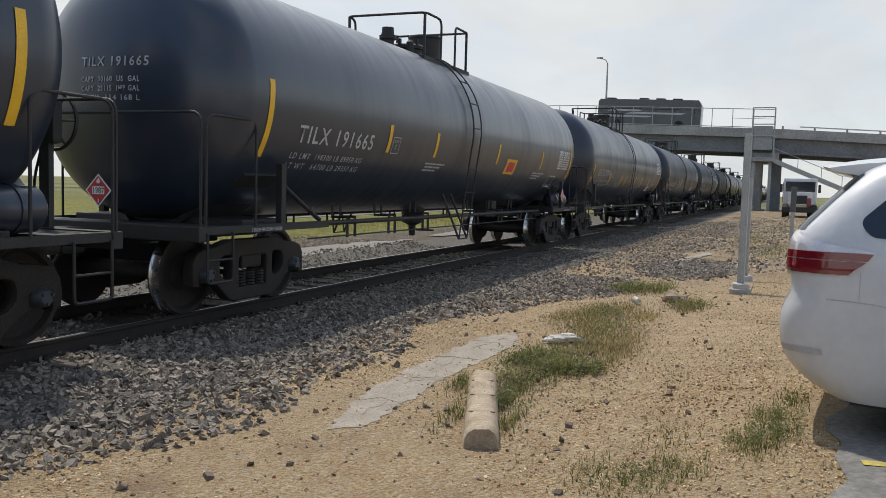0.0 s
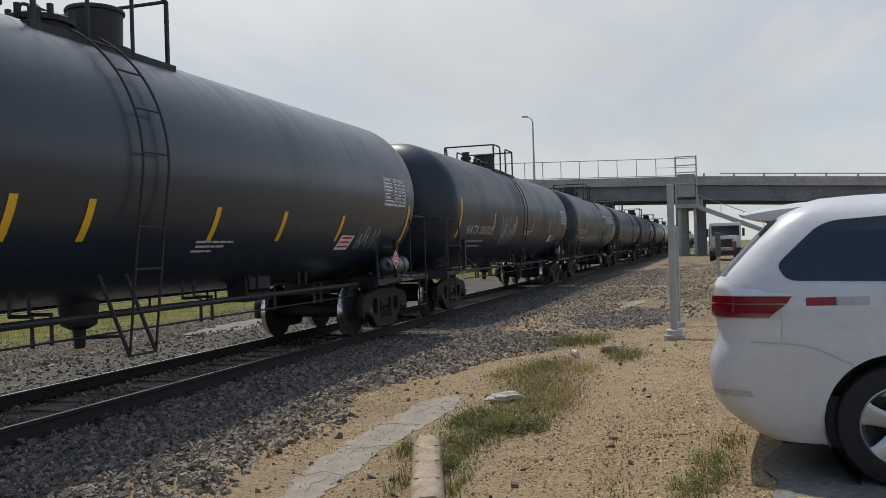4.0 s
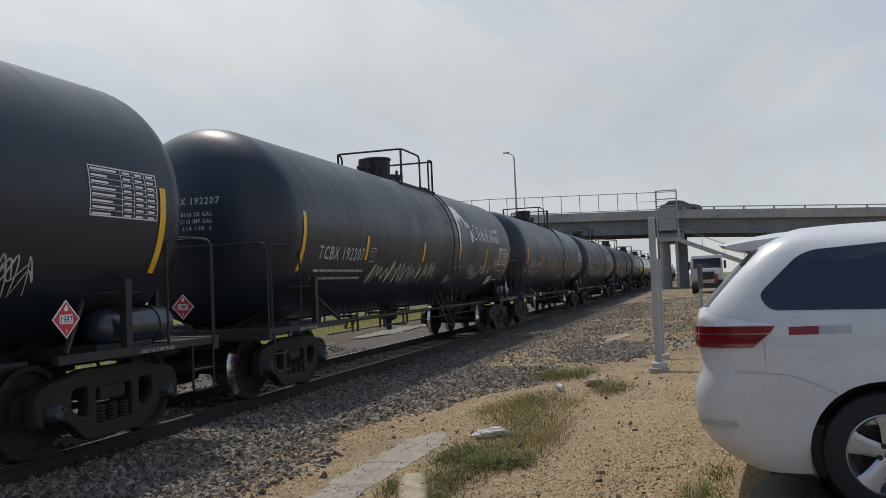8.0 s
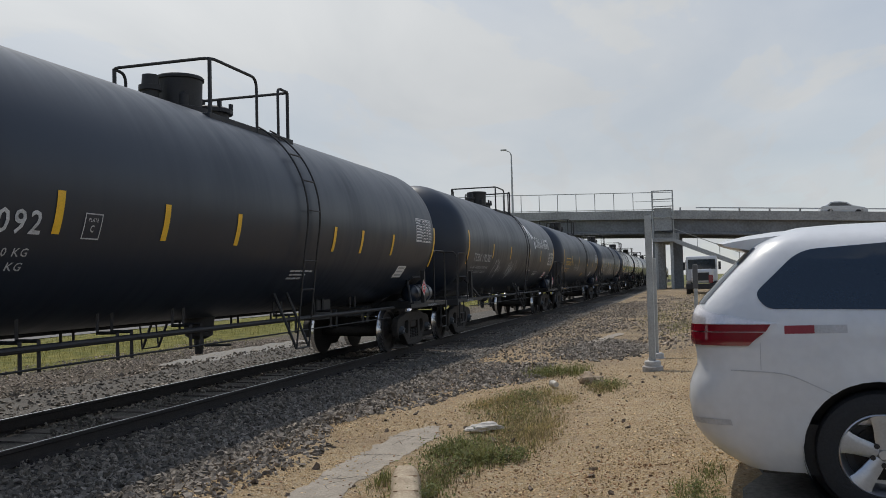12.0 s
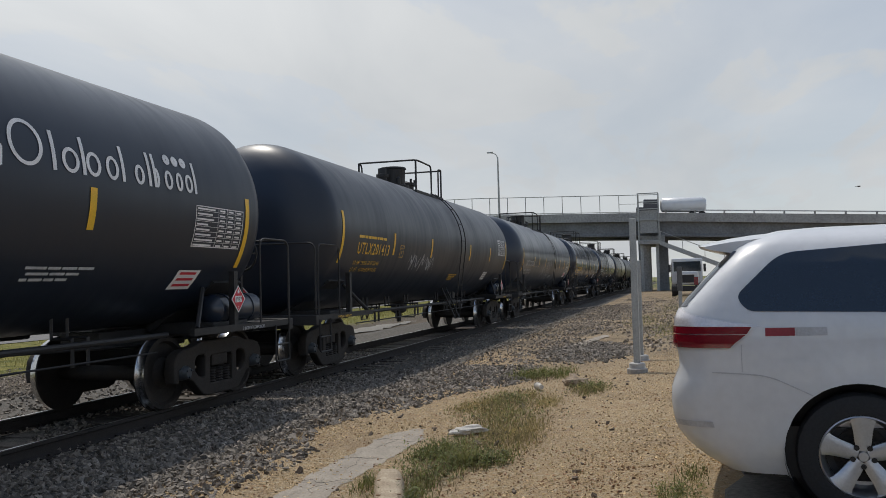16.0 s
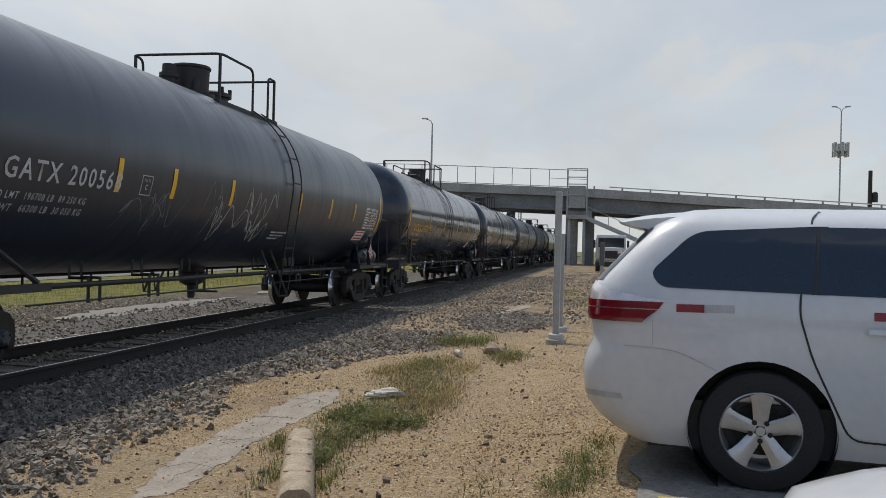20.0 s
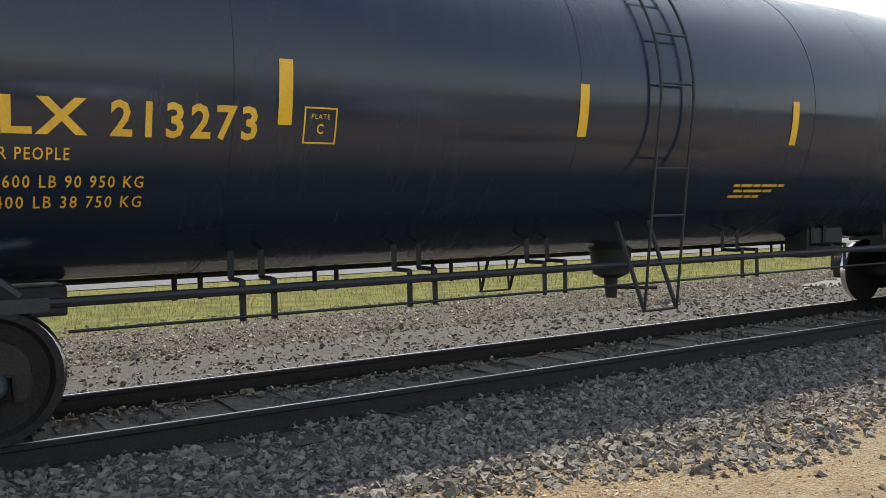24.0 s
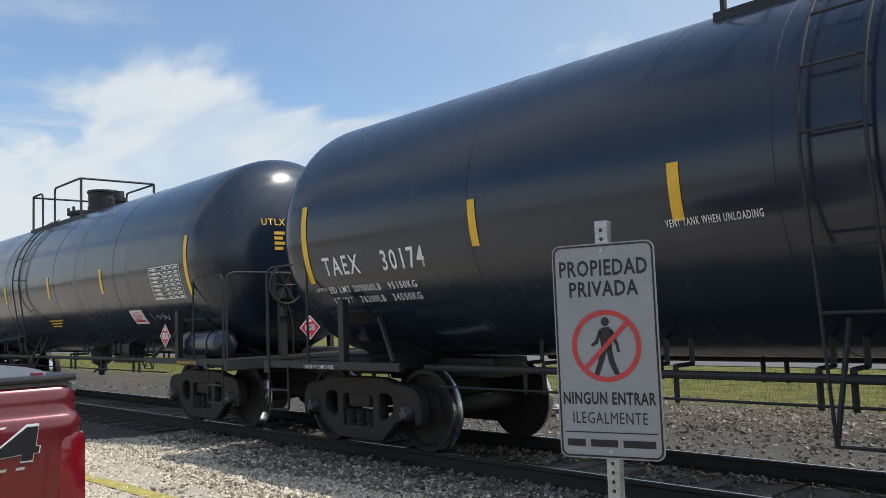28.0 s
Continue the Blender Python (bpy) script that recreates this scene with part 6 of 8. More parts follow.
def build_van():
    van = thing("minivan", "white minivan parked with dark tinted windows", "minivan", VAN_AT)
    bm = bmesh.new()
    wheels = (1.0, 4.03)
    rows = []
    for z in VZ:
        half = van_ring(z)
        ring = [(x, y) for x, y in half] + [(x, -y) for x, y in half[-2:0:-1]]
        rows.append([bm.verts.new((x, y, z)) for x, y in ring])
    n = len(rows[0])
    for a, b in zip(rows, rows[1:]):
        for k in range(n):
            bm.faces.new((a[k], a[(k + 1) % n], b[(k + 1) % n], b[k]))
    bm.faces.new(rows[-1])
    # wheel openings
    ra = 0.415
    def inside(v, c):
        return abs(v.co.y) > 0.6 and math.hypot(v.co.x - c, v.co.z - 0.36) < ra
    for c in wheels:
        dead = [f for f in bm.faces if all(inside(v, c) for v in f.verts)]
        bmesh.ops.delete(bm, geom=dead, context="FACES")
        for v in bm.verts:
            if inside(v, c):
                d = Vector((v.co.x - c, 0, v.co.z - 0.36))
                d = d.normalized() * ra if d.length > 1e-4 else Vector((0, 0, ra))
                v.co.x, v.co.z = c + d.x, 0.36 + d.z
    bmesh.ops.delete(bm, geom=[v for v in bm.verts if not v.link_faces], context="VERTS")
    part("body", bm, CARWHITE, van, smooth=42)
    part("floor_pan", boxes((0.35, 4.9, -0.86, 0.86, 0.2, 0.5)), BLACKPLASTIC, van)

    def skin(x, z, off=0.004):
        return Vector((x, -(van_half(z) + off), z))

    def pane(outline, material, name, label="", off=0.004, both=True):
        bm = plate(outline, (), 0.0)
        for _ in range(3):
            es = [e for e in bm.edges if e.calc_length() > 0.12]
            if es:
                bmesh.ops.subdivide_edges(bm, edges=es, cuts=1, use_grid_fill=True)
        bmesh.ops.triangulate(bm, faces=bm.faces)
        move(bm, lambda c: skin(c.x, c.y, off))
        p = part(name, bm, material, van, label)
        p.data.polygons.foreach_set("use_smooth", [True] * len(p.data.polygons))
        return p
    corner = rounded([(1.265, 1.177, 0), (0.41, 1.190, 0), (0.345, 1.29, 0), (0.60, 1.575, 0), (1.295, 1.62, 0)], 0.10, 6)
    quarter = [(p.x, p.y) for p in corner] + [(1.28, 1.40)]
    pane([(1.255, 1.175), (1.335, 1.175), (1.36, 1.62), (1.28, 1.62)], BLACKPLASTIC, "window_pillar", "black pillar cover", 0.0025)
    pane([(2.58, 1.165), (2.67, 1.165), (2.67, 1.605), (2.58, 1.605)], BLACKPLASTIC, "window_pillar", "black pillar cover", 0.0025)
    pane(quarter, TINTGLASS, "quarter_window", "dark tinted quarter window")
    pane([(1.29, 1.177), (2.6, 1.165), (2.6, 1.61), (1.318, 1.615), (1.303, 1.40)], TINTGLASS, "sliding_door_window", "dark tinted window")
    pane([(2.65, 1.16), (3.75, 1.16), (3.2, 1.5), (2.95, 1.60), (2.65, 1.60)], TINTGLASS, "front_window", "dark tinted window")
    # seams
    def seam(pts, w=0.012):
        bm = bmesh.new()
        pts = [Vector(p[:2]) for p in rounded([(a, b, 0) for a, b in pts], 0.08, 4)]
        fine = []
        for a, b in zip(pts, pts[1:]):
            k = max(1, int((b - a).length / 0.05))
            fine += [a.lerp(b, i / k) for i in range(k)]
        fine.append(pts[-1])
        rows = []
        for i, p in enumerate(fine):
            d = (fine[min(i + 1, len(fine) - 1)] - fine[max(i - 1, 0)]).normalized()
            q = Vector((-d.y, d.x)) * w / 2
            rows.append([bm.verts.new(skin(p.x + q.x, p.y + q.y, 0.003)), bm.verts.new(skin(p.x - q.x, p.y - q.y, 0.003))])
        for a, b in zip(rows, rows[1:]):
            bm.faces.new((a[0], a[1], b[1], b[0]))
        return bm
    part("door_seam", seam([(1.33, 1.73), (1.275, 1.68), (1.20, 1.17), (1.197, 1.05), (1.27, 0.80), (1.40, 0.52), (1.48, 0.345), (2.6, 0.33)]), BLACKPLASTIC, van)
    part("bumper_seam", seam([(0.2, 0.825), (0.36, 0.82), (0.52, 0.808), (0.75, 0.70)], 0.007), TAPEGREY, van)
    part("bumper_seam", seam([(0.37, 0.83), (0.37, 0.99)], 0.005), TAPEGREY, van)
    part("door_seam", seam([(2.62, 1.7), (2.62, 0.3)]), BLACKPLASTIC, van)
    # rear lamps and rear window follow the corner: s runs from the tail's middle to the flank
    def path(s, z, off=0.0):
        r, w = van_rear(z), van_half(z)
        flat, arc = w - 0.16, 0.30
        if s < flat:
            return (r - 0.05 * (1 - (s / flat) ** 2) - off, -s, z)
        if s < flat + arc:
            a = (s - flat) / arc * math.pi / 2
            return (r + 0.22 - 0.22 * math.cos(a) - off * math.cos(a), -(w - 0.16 + 0.16 * math.sin(a) + off * math.sin(a)), z)
        return (r + 0.22 + s - flat - arc, -(w + off), z)

    def wrap(z0, z1, s0, s1, off, nz=8, ns=18):
        bm = bmesh.new()
        rows = []
        for i in range(nz + 1):
            z = z0 + (z1 - z0) * i / nz
            flat = van_half(z) - 0.16
            a, b = s0(z) + flat, s1(z) + flat
            rows.append([bm.verts.new(path(a + (b - a) * k / ns, z, off)) for k in range(ns + 1)])
        for a, b in zip(rows, rows[1:]):
            for k in range(ns):
                bm.faces.new((a[k], a[k + 1], b[k + 1], b[k]))
        return bm
    part("tail_lamp", wrap(0.972, 1.05, lambda z: 0.02, lambda z: 0.41 + 1.2 * (z - 0.972), 0.014), LAMPRED, van, "dark red tail lamp", smooth=60)
    part("tail_lamp", wrap(1.056, 1.098, lambda z: 0.02, lambda z: 0.51 + 0.6 * (z - 1.056), 0.016), LAMPRED, van, "dark red tail lamp", smooth=60)
    part("lamp_lens", wrap(1.10, 1.215, lambda z: 0.04, lambda z: 0.50 * (1 - (z - 1.10) / 0.125) ** 1.8 + 0.09, 0.014), LAMPCLEAR, van, "clear lamp lens", smooth=60)
    part("rear_window", wrap(1.225, 1.60, lambda z: -0.62, lambda z: 0.12 - 0.05 * (z - 1.2), 0.005, 8, 24), TINTGLASS, van, smooth=60)
    pane([(0.506, 1.042), (0.668, 1.045), (0.668, 1.093), (0.506, 1.09)], TAPERED, "red_tape", "red reflective tape", 0.003)
    pane([(0.67, 1.045), (0.84, 1.048), (0.84, 1.096), (0.67, 1.093)], TAPEGREY, "grey_tape", "grey reflective tape", 0.003)
    pane([(1.585, 1.04), (1.75, 1.04), (1.75, 1.088), (1.585, 1.088)], TAPERED, "red_tape", "red reflective tape", 0.003)
    bm = bmesh.new()
    rows = []
    for t in np.linspace(0.15, 1.2, 10):
        for z in (0.495, 0.53):
            r, w = van_rear(z), van_half(z)
            if t < 0.8:
                a = t / 0.8 * math.pi / 2
                x, y = r + 0.22 - 0.225 * math.cos(a), w - 0.16 + 0.165 * math.sin(a)
            else:
                x, y = r + 0.22 + (t - 0.8) * 0.05, w + 0.005
            rows.append(bm.verts.new((x, -y, z)))
    for k in range(0, len(rows) - 2, 2):
        bm.faces.new((rows[k], rows[k + 2], rows[k + 3], rows[k + 1]))
    part("bumper_tape", bm, TAPEGREY, van, "grey reflective tape on the bumper")
    # spoiler over the rear window
    bm = bmesh.new()
    sect = [(0.09, 1.655), (0.105, 1.632), (0.17, 1.608), (0.25, 1.588), (0.31, 1.555), (0.36, 1.51), (0.50, 1.60), (0.62, 1.735), (0.44, 1.722), (0.28, 1.70), (0.16, 1.675)]
    ends = []
    for y in np.linspace(-0.69, 0.69, 15):
        k = 1 - 0.35 * (abs(y) / 0.69) ** 6
        ends.append([bm.verts.new((0.8 + (x - 0.8) * (0.75 + 0.25 * k), y, 1.60 + (z - 1.60) * k + 0.0)) for x, z in sect])
    for a, b in zip(ends, ends[1:]):
        for i in range(len(sect)):
            bm.faces.new((a[i], a[(i + 1) % len(sect)], b[(i + 1) % len(sect)], b[i]))
    bm.faces.new(ends[0]); bm.faces.new(ends[-1][::-1])
    part("spoiler", bm, CARWHITE, van, smooth=35)
    # wheels and wells
    for c in wheels:
        for s in (-1, 1):
            bm = lathe(bmesh.new(), [(0, ra + 0.004), (0.30, ra + 0.004), (0.30, 0.01)], 40, "Y", caps=False)
            part("wheel_well", move(bm, lambda q: Vector((c + q.x, s * (0.972 - q.y), 0.36 + q.z))), BLACKPLASTIC, van)
            wheel = part("tyre", lathe(bmesh.new(), [(-0.11, 0.235), (-0.118, 0.29), (-0.10, 0.345), (-0.06, 0.357), (0.06, 0.357), (0.1, 0.345), (0.1, 0.25)], 48, "Y", caps=False), RUBBER, van, smooth=40)
            wheel.matrix_local = pose(c, s * 0.86, 0.357, 0, 0, 0 if s < 0 else 180)
            part("rim_barrel", lathe(bmesh.new(), [(-0.105, 0.236), (-0.112, 0.226), (-0.10, 0.218), (-0.02, 0.20), (0.05, 0.19), (0.05, 0.02)], 40, "Y", caps=False), ALLOY, wheel, "silver rim", smooth=40)
            part("brake_disc", lathe(bmesh.new(), [(-0.012, 0.0), (-0.012, 0.155), (0.012, 0.155)], 28, "Y"), IRON, wheel)
            for k in range(5):
                a = 2 * math.pi * k / 5 + 0.30
                bm = bmesh.new()
                def pt(r, t, y):
                    return bm.verts.new((r * math.cos(a) - t * math.sin(a), y, r * math.sin(a) + t * math.cos(a)))
                prof = [(0.03, 0.034, -0.075), (0.08, 0.044, -0.078), (0.14, 0.050, -0.090), (0.19, 0.060, -0.098), (0.228, 0.080, -0.10)]
                top = [[pt(r, w, y), pt(r, w * 0.55, y - 0.008), pt(r, -w * 0.55, y - 0.008), pt(r, -w, y), pt(r, -w * 0.9, y + 0.045), pt(r, w * 0.9, y + 0.045)] for r, w, y in prof]
                for p, q in zip(top, top[1:]):
                    for i in range(6):
                        bm.faces.new((p[i], p[(i + 1) % 6], q[(i + 1) % 6], q[i]))
                part("spoke", bm, ALLOY, wheel, smooth=35)
                bm = lathe(bmesh.new(), [(-0.090, 0.0), (-0.090, 0.015), (-0.06, 0.017)], 8, "Y", (0.058 * math.cos(a + 0.63), 0, 0.058 * math.sin(a + 0.63)))
                part("wheel_nut", bm, IRON, wheel)
            part("hub_cap", lathe(bmesh.new(), [(-0.092, 0.0), (-0.092, 0.026), (-0.07, 0.036)], 16, "Y"), ALLOY, wheel, smooth=40)
    # the cabin sits a little lower than the plan heights above the waist
    for ch in van.children:
        if ch.name.split(".")[0] != "tyre":
            for v in ch.data.vertices:
                v.co.z = min(v.co.z, 1.18 + (v.co.z - 1.18) * 0.90)
    part("door_handle", move(boxes((1.30, 1.48, -0.02, 0.0, 0.96, 0.995), bevel=0.008), lambda q: Vector((q.x + 0.25, -(van_half(1.0) + 0.012) + q.y, q.z))), CARWHITE, van)
    part("mirror", boxes((3.55, 3.75, -1.16, -0.96, 1.05, 1.22), bevel=0.04), CARWHITE, van)
    return van


build_van()


# ---- white car beside the camera: only its bonnet comes into view ----
def build_near_car():
    car = thing("car", "white car parked close by, its bonnet in view", "car", pose(2.25, -0.50, 0.02, 0, 0, 83))
    bm = bmesh.new()
    rows = []
    for x in np.linspace(0, 4.4, 45):      # 0 is the nose
        nose = math.sqrt(max(0, 1 - (1 - min(1, x / 0.45)) ** 2))
        w = 0.60 + 0.30 * nose
        top = lerp(x, [(0, 0.70), (0.1, 0.82), (0.35, 0.895), (0.9, 0.96), (1.4, 1.0), (1.55, 1.04), (2.2, 1.40), (2.6, 1.45), (3.4, 1.42), (4.0, 1.05), (4.4, 0.95)])
        line = []
        for k in range(17):
            a = math.pi * k / 16
            y = w * math.copysign(abs(math.cos(a)) ** 0.55, math.cos(a))
            z = 0.45 + (top - 0.45) * abs(math.sin(a)) ** 0.4
            line.append(bm.verts.new((-x, y, z)))
        line = [bm.verts.new((-x, w * 0.98, 0.22))] + line + [bm.verts.new((-x, -w * 0.98, 0.22))]
        rows.append(line)
    for a, b in zip(rows, rows[1:]):
        for k in range(len(a) - 1):
            bm.faces.new((a[k], a[k + 1], b[k + 1], b[k]))
    bm.faces.new(rows[0]); bm.faces.new(rows[-1][::-1])
    part("body", bm, CARWHITE, car, smooth=50)

    def skin(x, a, off):
        nose = math.sqrt(max(0, 1 - (1 - min(1, x / 0.45)) ** 2))
        w = 0.60 + 0.30 * nose + off
        top = off + lerp(x, [(0, 0.70), (0.1, 0.82), (0.35, 0.895), (0.9, 0.96), (1.4, 1.0), (1.55, 1.04), (2.2, 1.40), (2.6, 1.45), (3.4, 1.42), (4.0, 1.05), (4.4, 0.95)])
        return (-x, w * math.copysign(abs(math.cos(a)) ** 0.55, math.cos(a)), 0.45 + (top - 0.45) * abs(math.sin(a)) ** 0.4)

    def patch(name, x0, x1, a0, a1, material, label):
        g = bmesh.new()
        rows = [[g.verts.new(skin(x, math.pi * a, 0.008)) for a in np.linspace(a0, a1, 12)] for x in np.linspace(x0, x1, 12)]
        for r, q in zip(rows, rows[1:]):
            for k in range(11):
                g.faces.new((r[k], r[k + 1], q[k + 1], q[k]))
        part(name, g, material, car, label, smooth=60)
    patch("windscreen", 1.6, 2.25, 0.13, 0.87, TINTGLASS, "dark windscreen")
    patch("rear_window", 3.5, 3.95, 0.15, 0.85, TINTGLASS, "dark rear window")
    for a, b in ((0.035, 0.10), (0.90, 0.965)):
        patch("side_window", 2.1, 3.3, a, b, TINTGLASS, "dark side window")
        patch("headlamp", 0.10, 0.32, a - 0.02, b - 0.01, LAMPCLEAR, "clear headlamp")
    for x in (-0.85, -3.5):
        for s in (-1, 1):
            part("wheel", lathe(bmesh.new(), [(s * 0.68, 0.32), (s * 0.9, 0.32), (s * 0.91, 0.2), (s * 0.88, 0.0)], 28, "Y", (x, 0, 0.32)), RUBBER, car)
    return car


# ---- red pickup ----
def build_pickup():
    at = pose(-5.17, 1.36, 0.0, 0, 0, -90)      # local x forward from the tail, local y to its left flank
    p = thing("pickup_truck", "dark red pickup truck with a black bed cover", "pickup truck", at)
    L, top, half = 2.45, 1.36, 1.0
    def flank(z):
        return lerp(z, [(0.5, -0.05), (0.6, -0.015), (0.85, 0.0), (1.08, 0.004), (1.13, 0.0), (1.17, -0.028), (1.21, -0.03), (1.26, -0.035), (1.285, -0.06), (1.30, -0.10)])
    zs = [0.5, 0.56, 0.64, 0.72, 0.8, 0.88, 0.96, 1.04, 1.09, 1.13, 1.15, 1.17, 1.21, 1.25, 1.275, 1.29, 1.30]
    bm = bmesh.new()
    rows = []
    for z in zs:
        d = flank(z)
        y = half + d
        half_pts = [(0.0 - d * 0.5, yy) for yy in np.linspace(0, y - 0.06, 6)] + [(0.06 - 0.06 * math.cos(t) - d * 0.5, y - 0.06 + 0.06 * math.sin(t)) for t in np.linspace(0, math.pi / 2, 5)][1:]
        half_pts += [(0.06 + (L - 0.06) * k / 40, y) for k in range(1, 41)] + [(L, 0.0)]
        ring = half_pts + [(x, -yy) for x, yy in half_pts[-2:0:-1]]
        rows.append([bm.verts.new((x, yy, z)) for x, yy in ring])
    n = len(rows[0])
    for a, b in zip(rows, rows[1:]):
        for k in range(n):
            bm.faces.new((a[k], a[(k + 1) % n], b[(k + 1) % n], b[k]))
    bm.faces.new(rows[-1]); bm.faces.new(rows[0][::-1])
    ra, wc, wz = 0.44, 1.46, 0.42
    inside = lambda v: abs(v.co.y) > 0.8 and math.hypot(v.co.x - wc, v.co.z - wz) < ra
    bmesh.ops.delete(bm, geom=[f for f in bm.faces if all(inside(v) for v in f.verts)], context="FACES")
    for v in bm.verts:
        if inside(v):
            d = Vector((v.co.x - wc, 0, v.co.z - wz)).normalized() * ra
            v.co.x, v.co.z = wc + d.x, wz + d.z
    part("bed", bm, CARRED, p, smooth=40)
    for s in (-1, 1):
        bm = bmesh.new()      # tan flare round the wheel opening
        rings = []
        for k in range(25):
            a = math.pi * (k / 24) * 1.08 - 0.12
            ca, sa = math.cos(a), math.sin(a)
            rings.append([bm.verts.new((wc + r * ca, s * (half + o), wz + r * sa)) for r, o in ((ra - 0.03, -0.06), (ra - 0.03, 0.05), (ra + 0.0, 0.058), (ra + 0.09, 0.045), (ra + 0.14, 0.0))])
        for a, b in zip(rings, rings[1:]):
            for i in range(4):
                bm.faces.new((a[i], a[i + 1], b[i + 1], b[i]))
        part("wheel_flare", bm, TAN, p, "tan wheel-arch flare", smooth=50)
        well = lathe(bmesh.new(), [(0, ra + 0.01), (0.35, ra + 0.01), (0.35, 0.01)], 32, "Y", caps=False)
        part("wheel_well", move(well, lambda q: Vector((wc + q.x, s * (half - 0.02 - q.y), wz + q.z))), BLACKPLASTIC, p)
        w = part("tyre", lathe(bmesh.new(), [(0.12, 0.25), (0.13, 0.33), (0.11, 0.395), (0.07, 0.41), (-0.1, 0.41), (-0.12, 0.33)], 40, "Y", caps=False), RUBBER, p, smooth=40)
        w.matrix_local = pose(wc, s * 0.86, 0.41, 0, 0, 0 if s > 0 else 180)
        part("rim", lathe(bmesh.new(), [(0.13, 0.252), (0.10, 0.22), (0.03, 0.2), (0.06, 0.1), (0.08, 0.0)], 32, "Y", caps=False), ALLOY, w, smooth=40)
        bm = boxes((-0.012, 0.12, s * (half - 0.12), s * (half + 0.010), 0.66, 1.08), bevel=0.045)
        part("tail_lamp", bm, LAMPRED, p, "red tail lamp", smooth=40)
        part("bed_rail_cap", boxes((0.02, L, s * (half - 0.13), s * (half - 0.035), 1.295, 1.325), bevel=0.012), BLACKPLASTIC, p)
    part("tailgate_cap", boxes((0.0, 0.09, -half + 0.1, half - 0.1, 1.295, 1.325), bevel=0.012), BLACKPLASTIC, p)
    bm = bmesh.new()      # crowned soft cover, its edges rolled down over the rails
    sect = [(y, 1.348 - 0.05 * abs(y / 0.94) ** 3) for y in np.linspace(-0.94, 0.94, 17)]
    sect = [(-0.945, 1.275)] + sect + [(0.945, 1.275)]
    ends = [[bm.verts.new((x, y, z - d)) for y, z in sect] for x, d in ((0.02, 0.03), (0.06, 0.0), (0.8, -0.002), (1.6, 0.002), (L - 0.05, 0.0))]
    for a, b in zip(ends, ends[1:]):
        for k in range(len(sect) - 1):
            bm.faces.new((a[k], a[k + 1], b[k + 1], b[k]))
    bm.faces.new(ends[0]); bm.faces.new(ends[-1][::-1])
    part("bed_cover", bm, VINYL, p, "black vinyl bed cover", smooth=50)
    part("cover_tag", boxes((0.12, 0.15, half - 0.26, half - 0.18, 1.322, 1.332)), TAPERED, p)
    part("bumper", boxes((-0.03, 0.0, -0.75, 0.75, 0.44, 0.60), bevel=0.01), ALLOY, p)
    part("frame_rail", boxes((0.1, 6.0, -0.5, 0.5, 0.45, 0.62)), UNDER, p)
    # cab
    bm = bmesh.new()
    rows = []
    for z, a, b, w in ((0.5, 2.5, 5.9, 0.98), (0.9, 2.48, 5.95, 1.0), (1.25, 2.48, 5.9, 1.0), (1.33, 2.5, 5.8, 0.96), (1.37, 2.5, 4.7, 0.92), (1.85, 2.75, 4.1, 0.80), (1.93, 2.95, 3.9, 0.70)):
        rows.append([bm.verts.new(q) for q in ((a, -w, z), (b, -w, z), (b, w, z), (a, w, z))])
    for a, b in zip(rows, rows[1:]):
        for k in range(4):
            bm.faces.new((a[k], a[(k + 1) % 4], b[(k + 1) % 4], b[k]))
    bm.faces.new(rows[-1])
    bmesh.ops.bevel(bm, geom=list(bm.edges), offset=0.04, segments=2, affect="EDGES")
    part("cab", bm, CARRED, p, smooth=40)
    part("front_wheel", boxes((4.7, 5.4, -0.98, 0.98, 0.02, 0.7), bevel=0.2), RUBBER, p)
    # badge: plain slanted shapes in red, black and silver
    def badge(line, material, off, name):
        bm = plate(line, (), 0.0012)
        part(name, move(bm, lambda c: Vector((0.70 - c.x * 1.73, half + flank(0.975 + c.y * 1.43) + off + c.z, 0.975 + c.y * 1.43))), material, p)
    back = {"F": [(0, 0), (0.045, 0.098), (0.115, 0.098), (0.105, 0.075), (0.06, 0.075), (0.055, 0.06), (0.095, 0.06), (0.085, 0.04), (0.047, 0.04), (0.03, 0)],
            "X": [(0.075, 0), (0.125, 0.05), (0.10, 0.098), (0.135, 0.098), (0.15, 0.07), (0.18, 0.098), (0.215, 0.098), (0.165, 0.05), (0.195, 0), (0.16, 0), (0.143, 0.03), (0.112, 0)],
            "4": [(0.195, 0.015), (0.20, 0.04), (0.265, 0.098), (0.292, 0.098), (0.285, 0.04), (0.295, 0.04), (0.292, 0.02), (0.28, 0.02), (0.278, 0), (0.25, 0), (0.253, 0.02)]}
    for key, line in back.items():
        cx = sum(a for a, _ in line) / len(line); cz = sum(b for _, b in line) / len(line)
        badge([(cx + (a - cx) * 1.07, cz + (b - cz) * 1.13) for a, b in line], WHITE, 0.003, "badge_edge")
        badge(line, TAPERED if key != "4" else INK, 0.006, "badge_shape")
    for k in range(7):
        badge([(-0.013 + 0.042 * k, -0.025), (-0.010 + 0.042 * k, -0.017), (0.010 + 0.042 * k, -0.017), (0.007 + 0.042 * k, -0.025)], TAPEGREY, 0.004, "badge_bar")
    return p


build_near_car()
build_pickup()


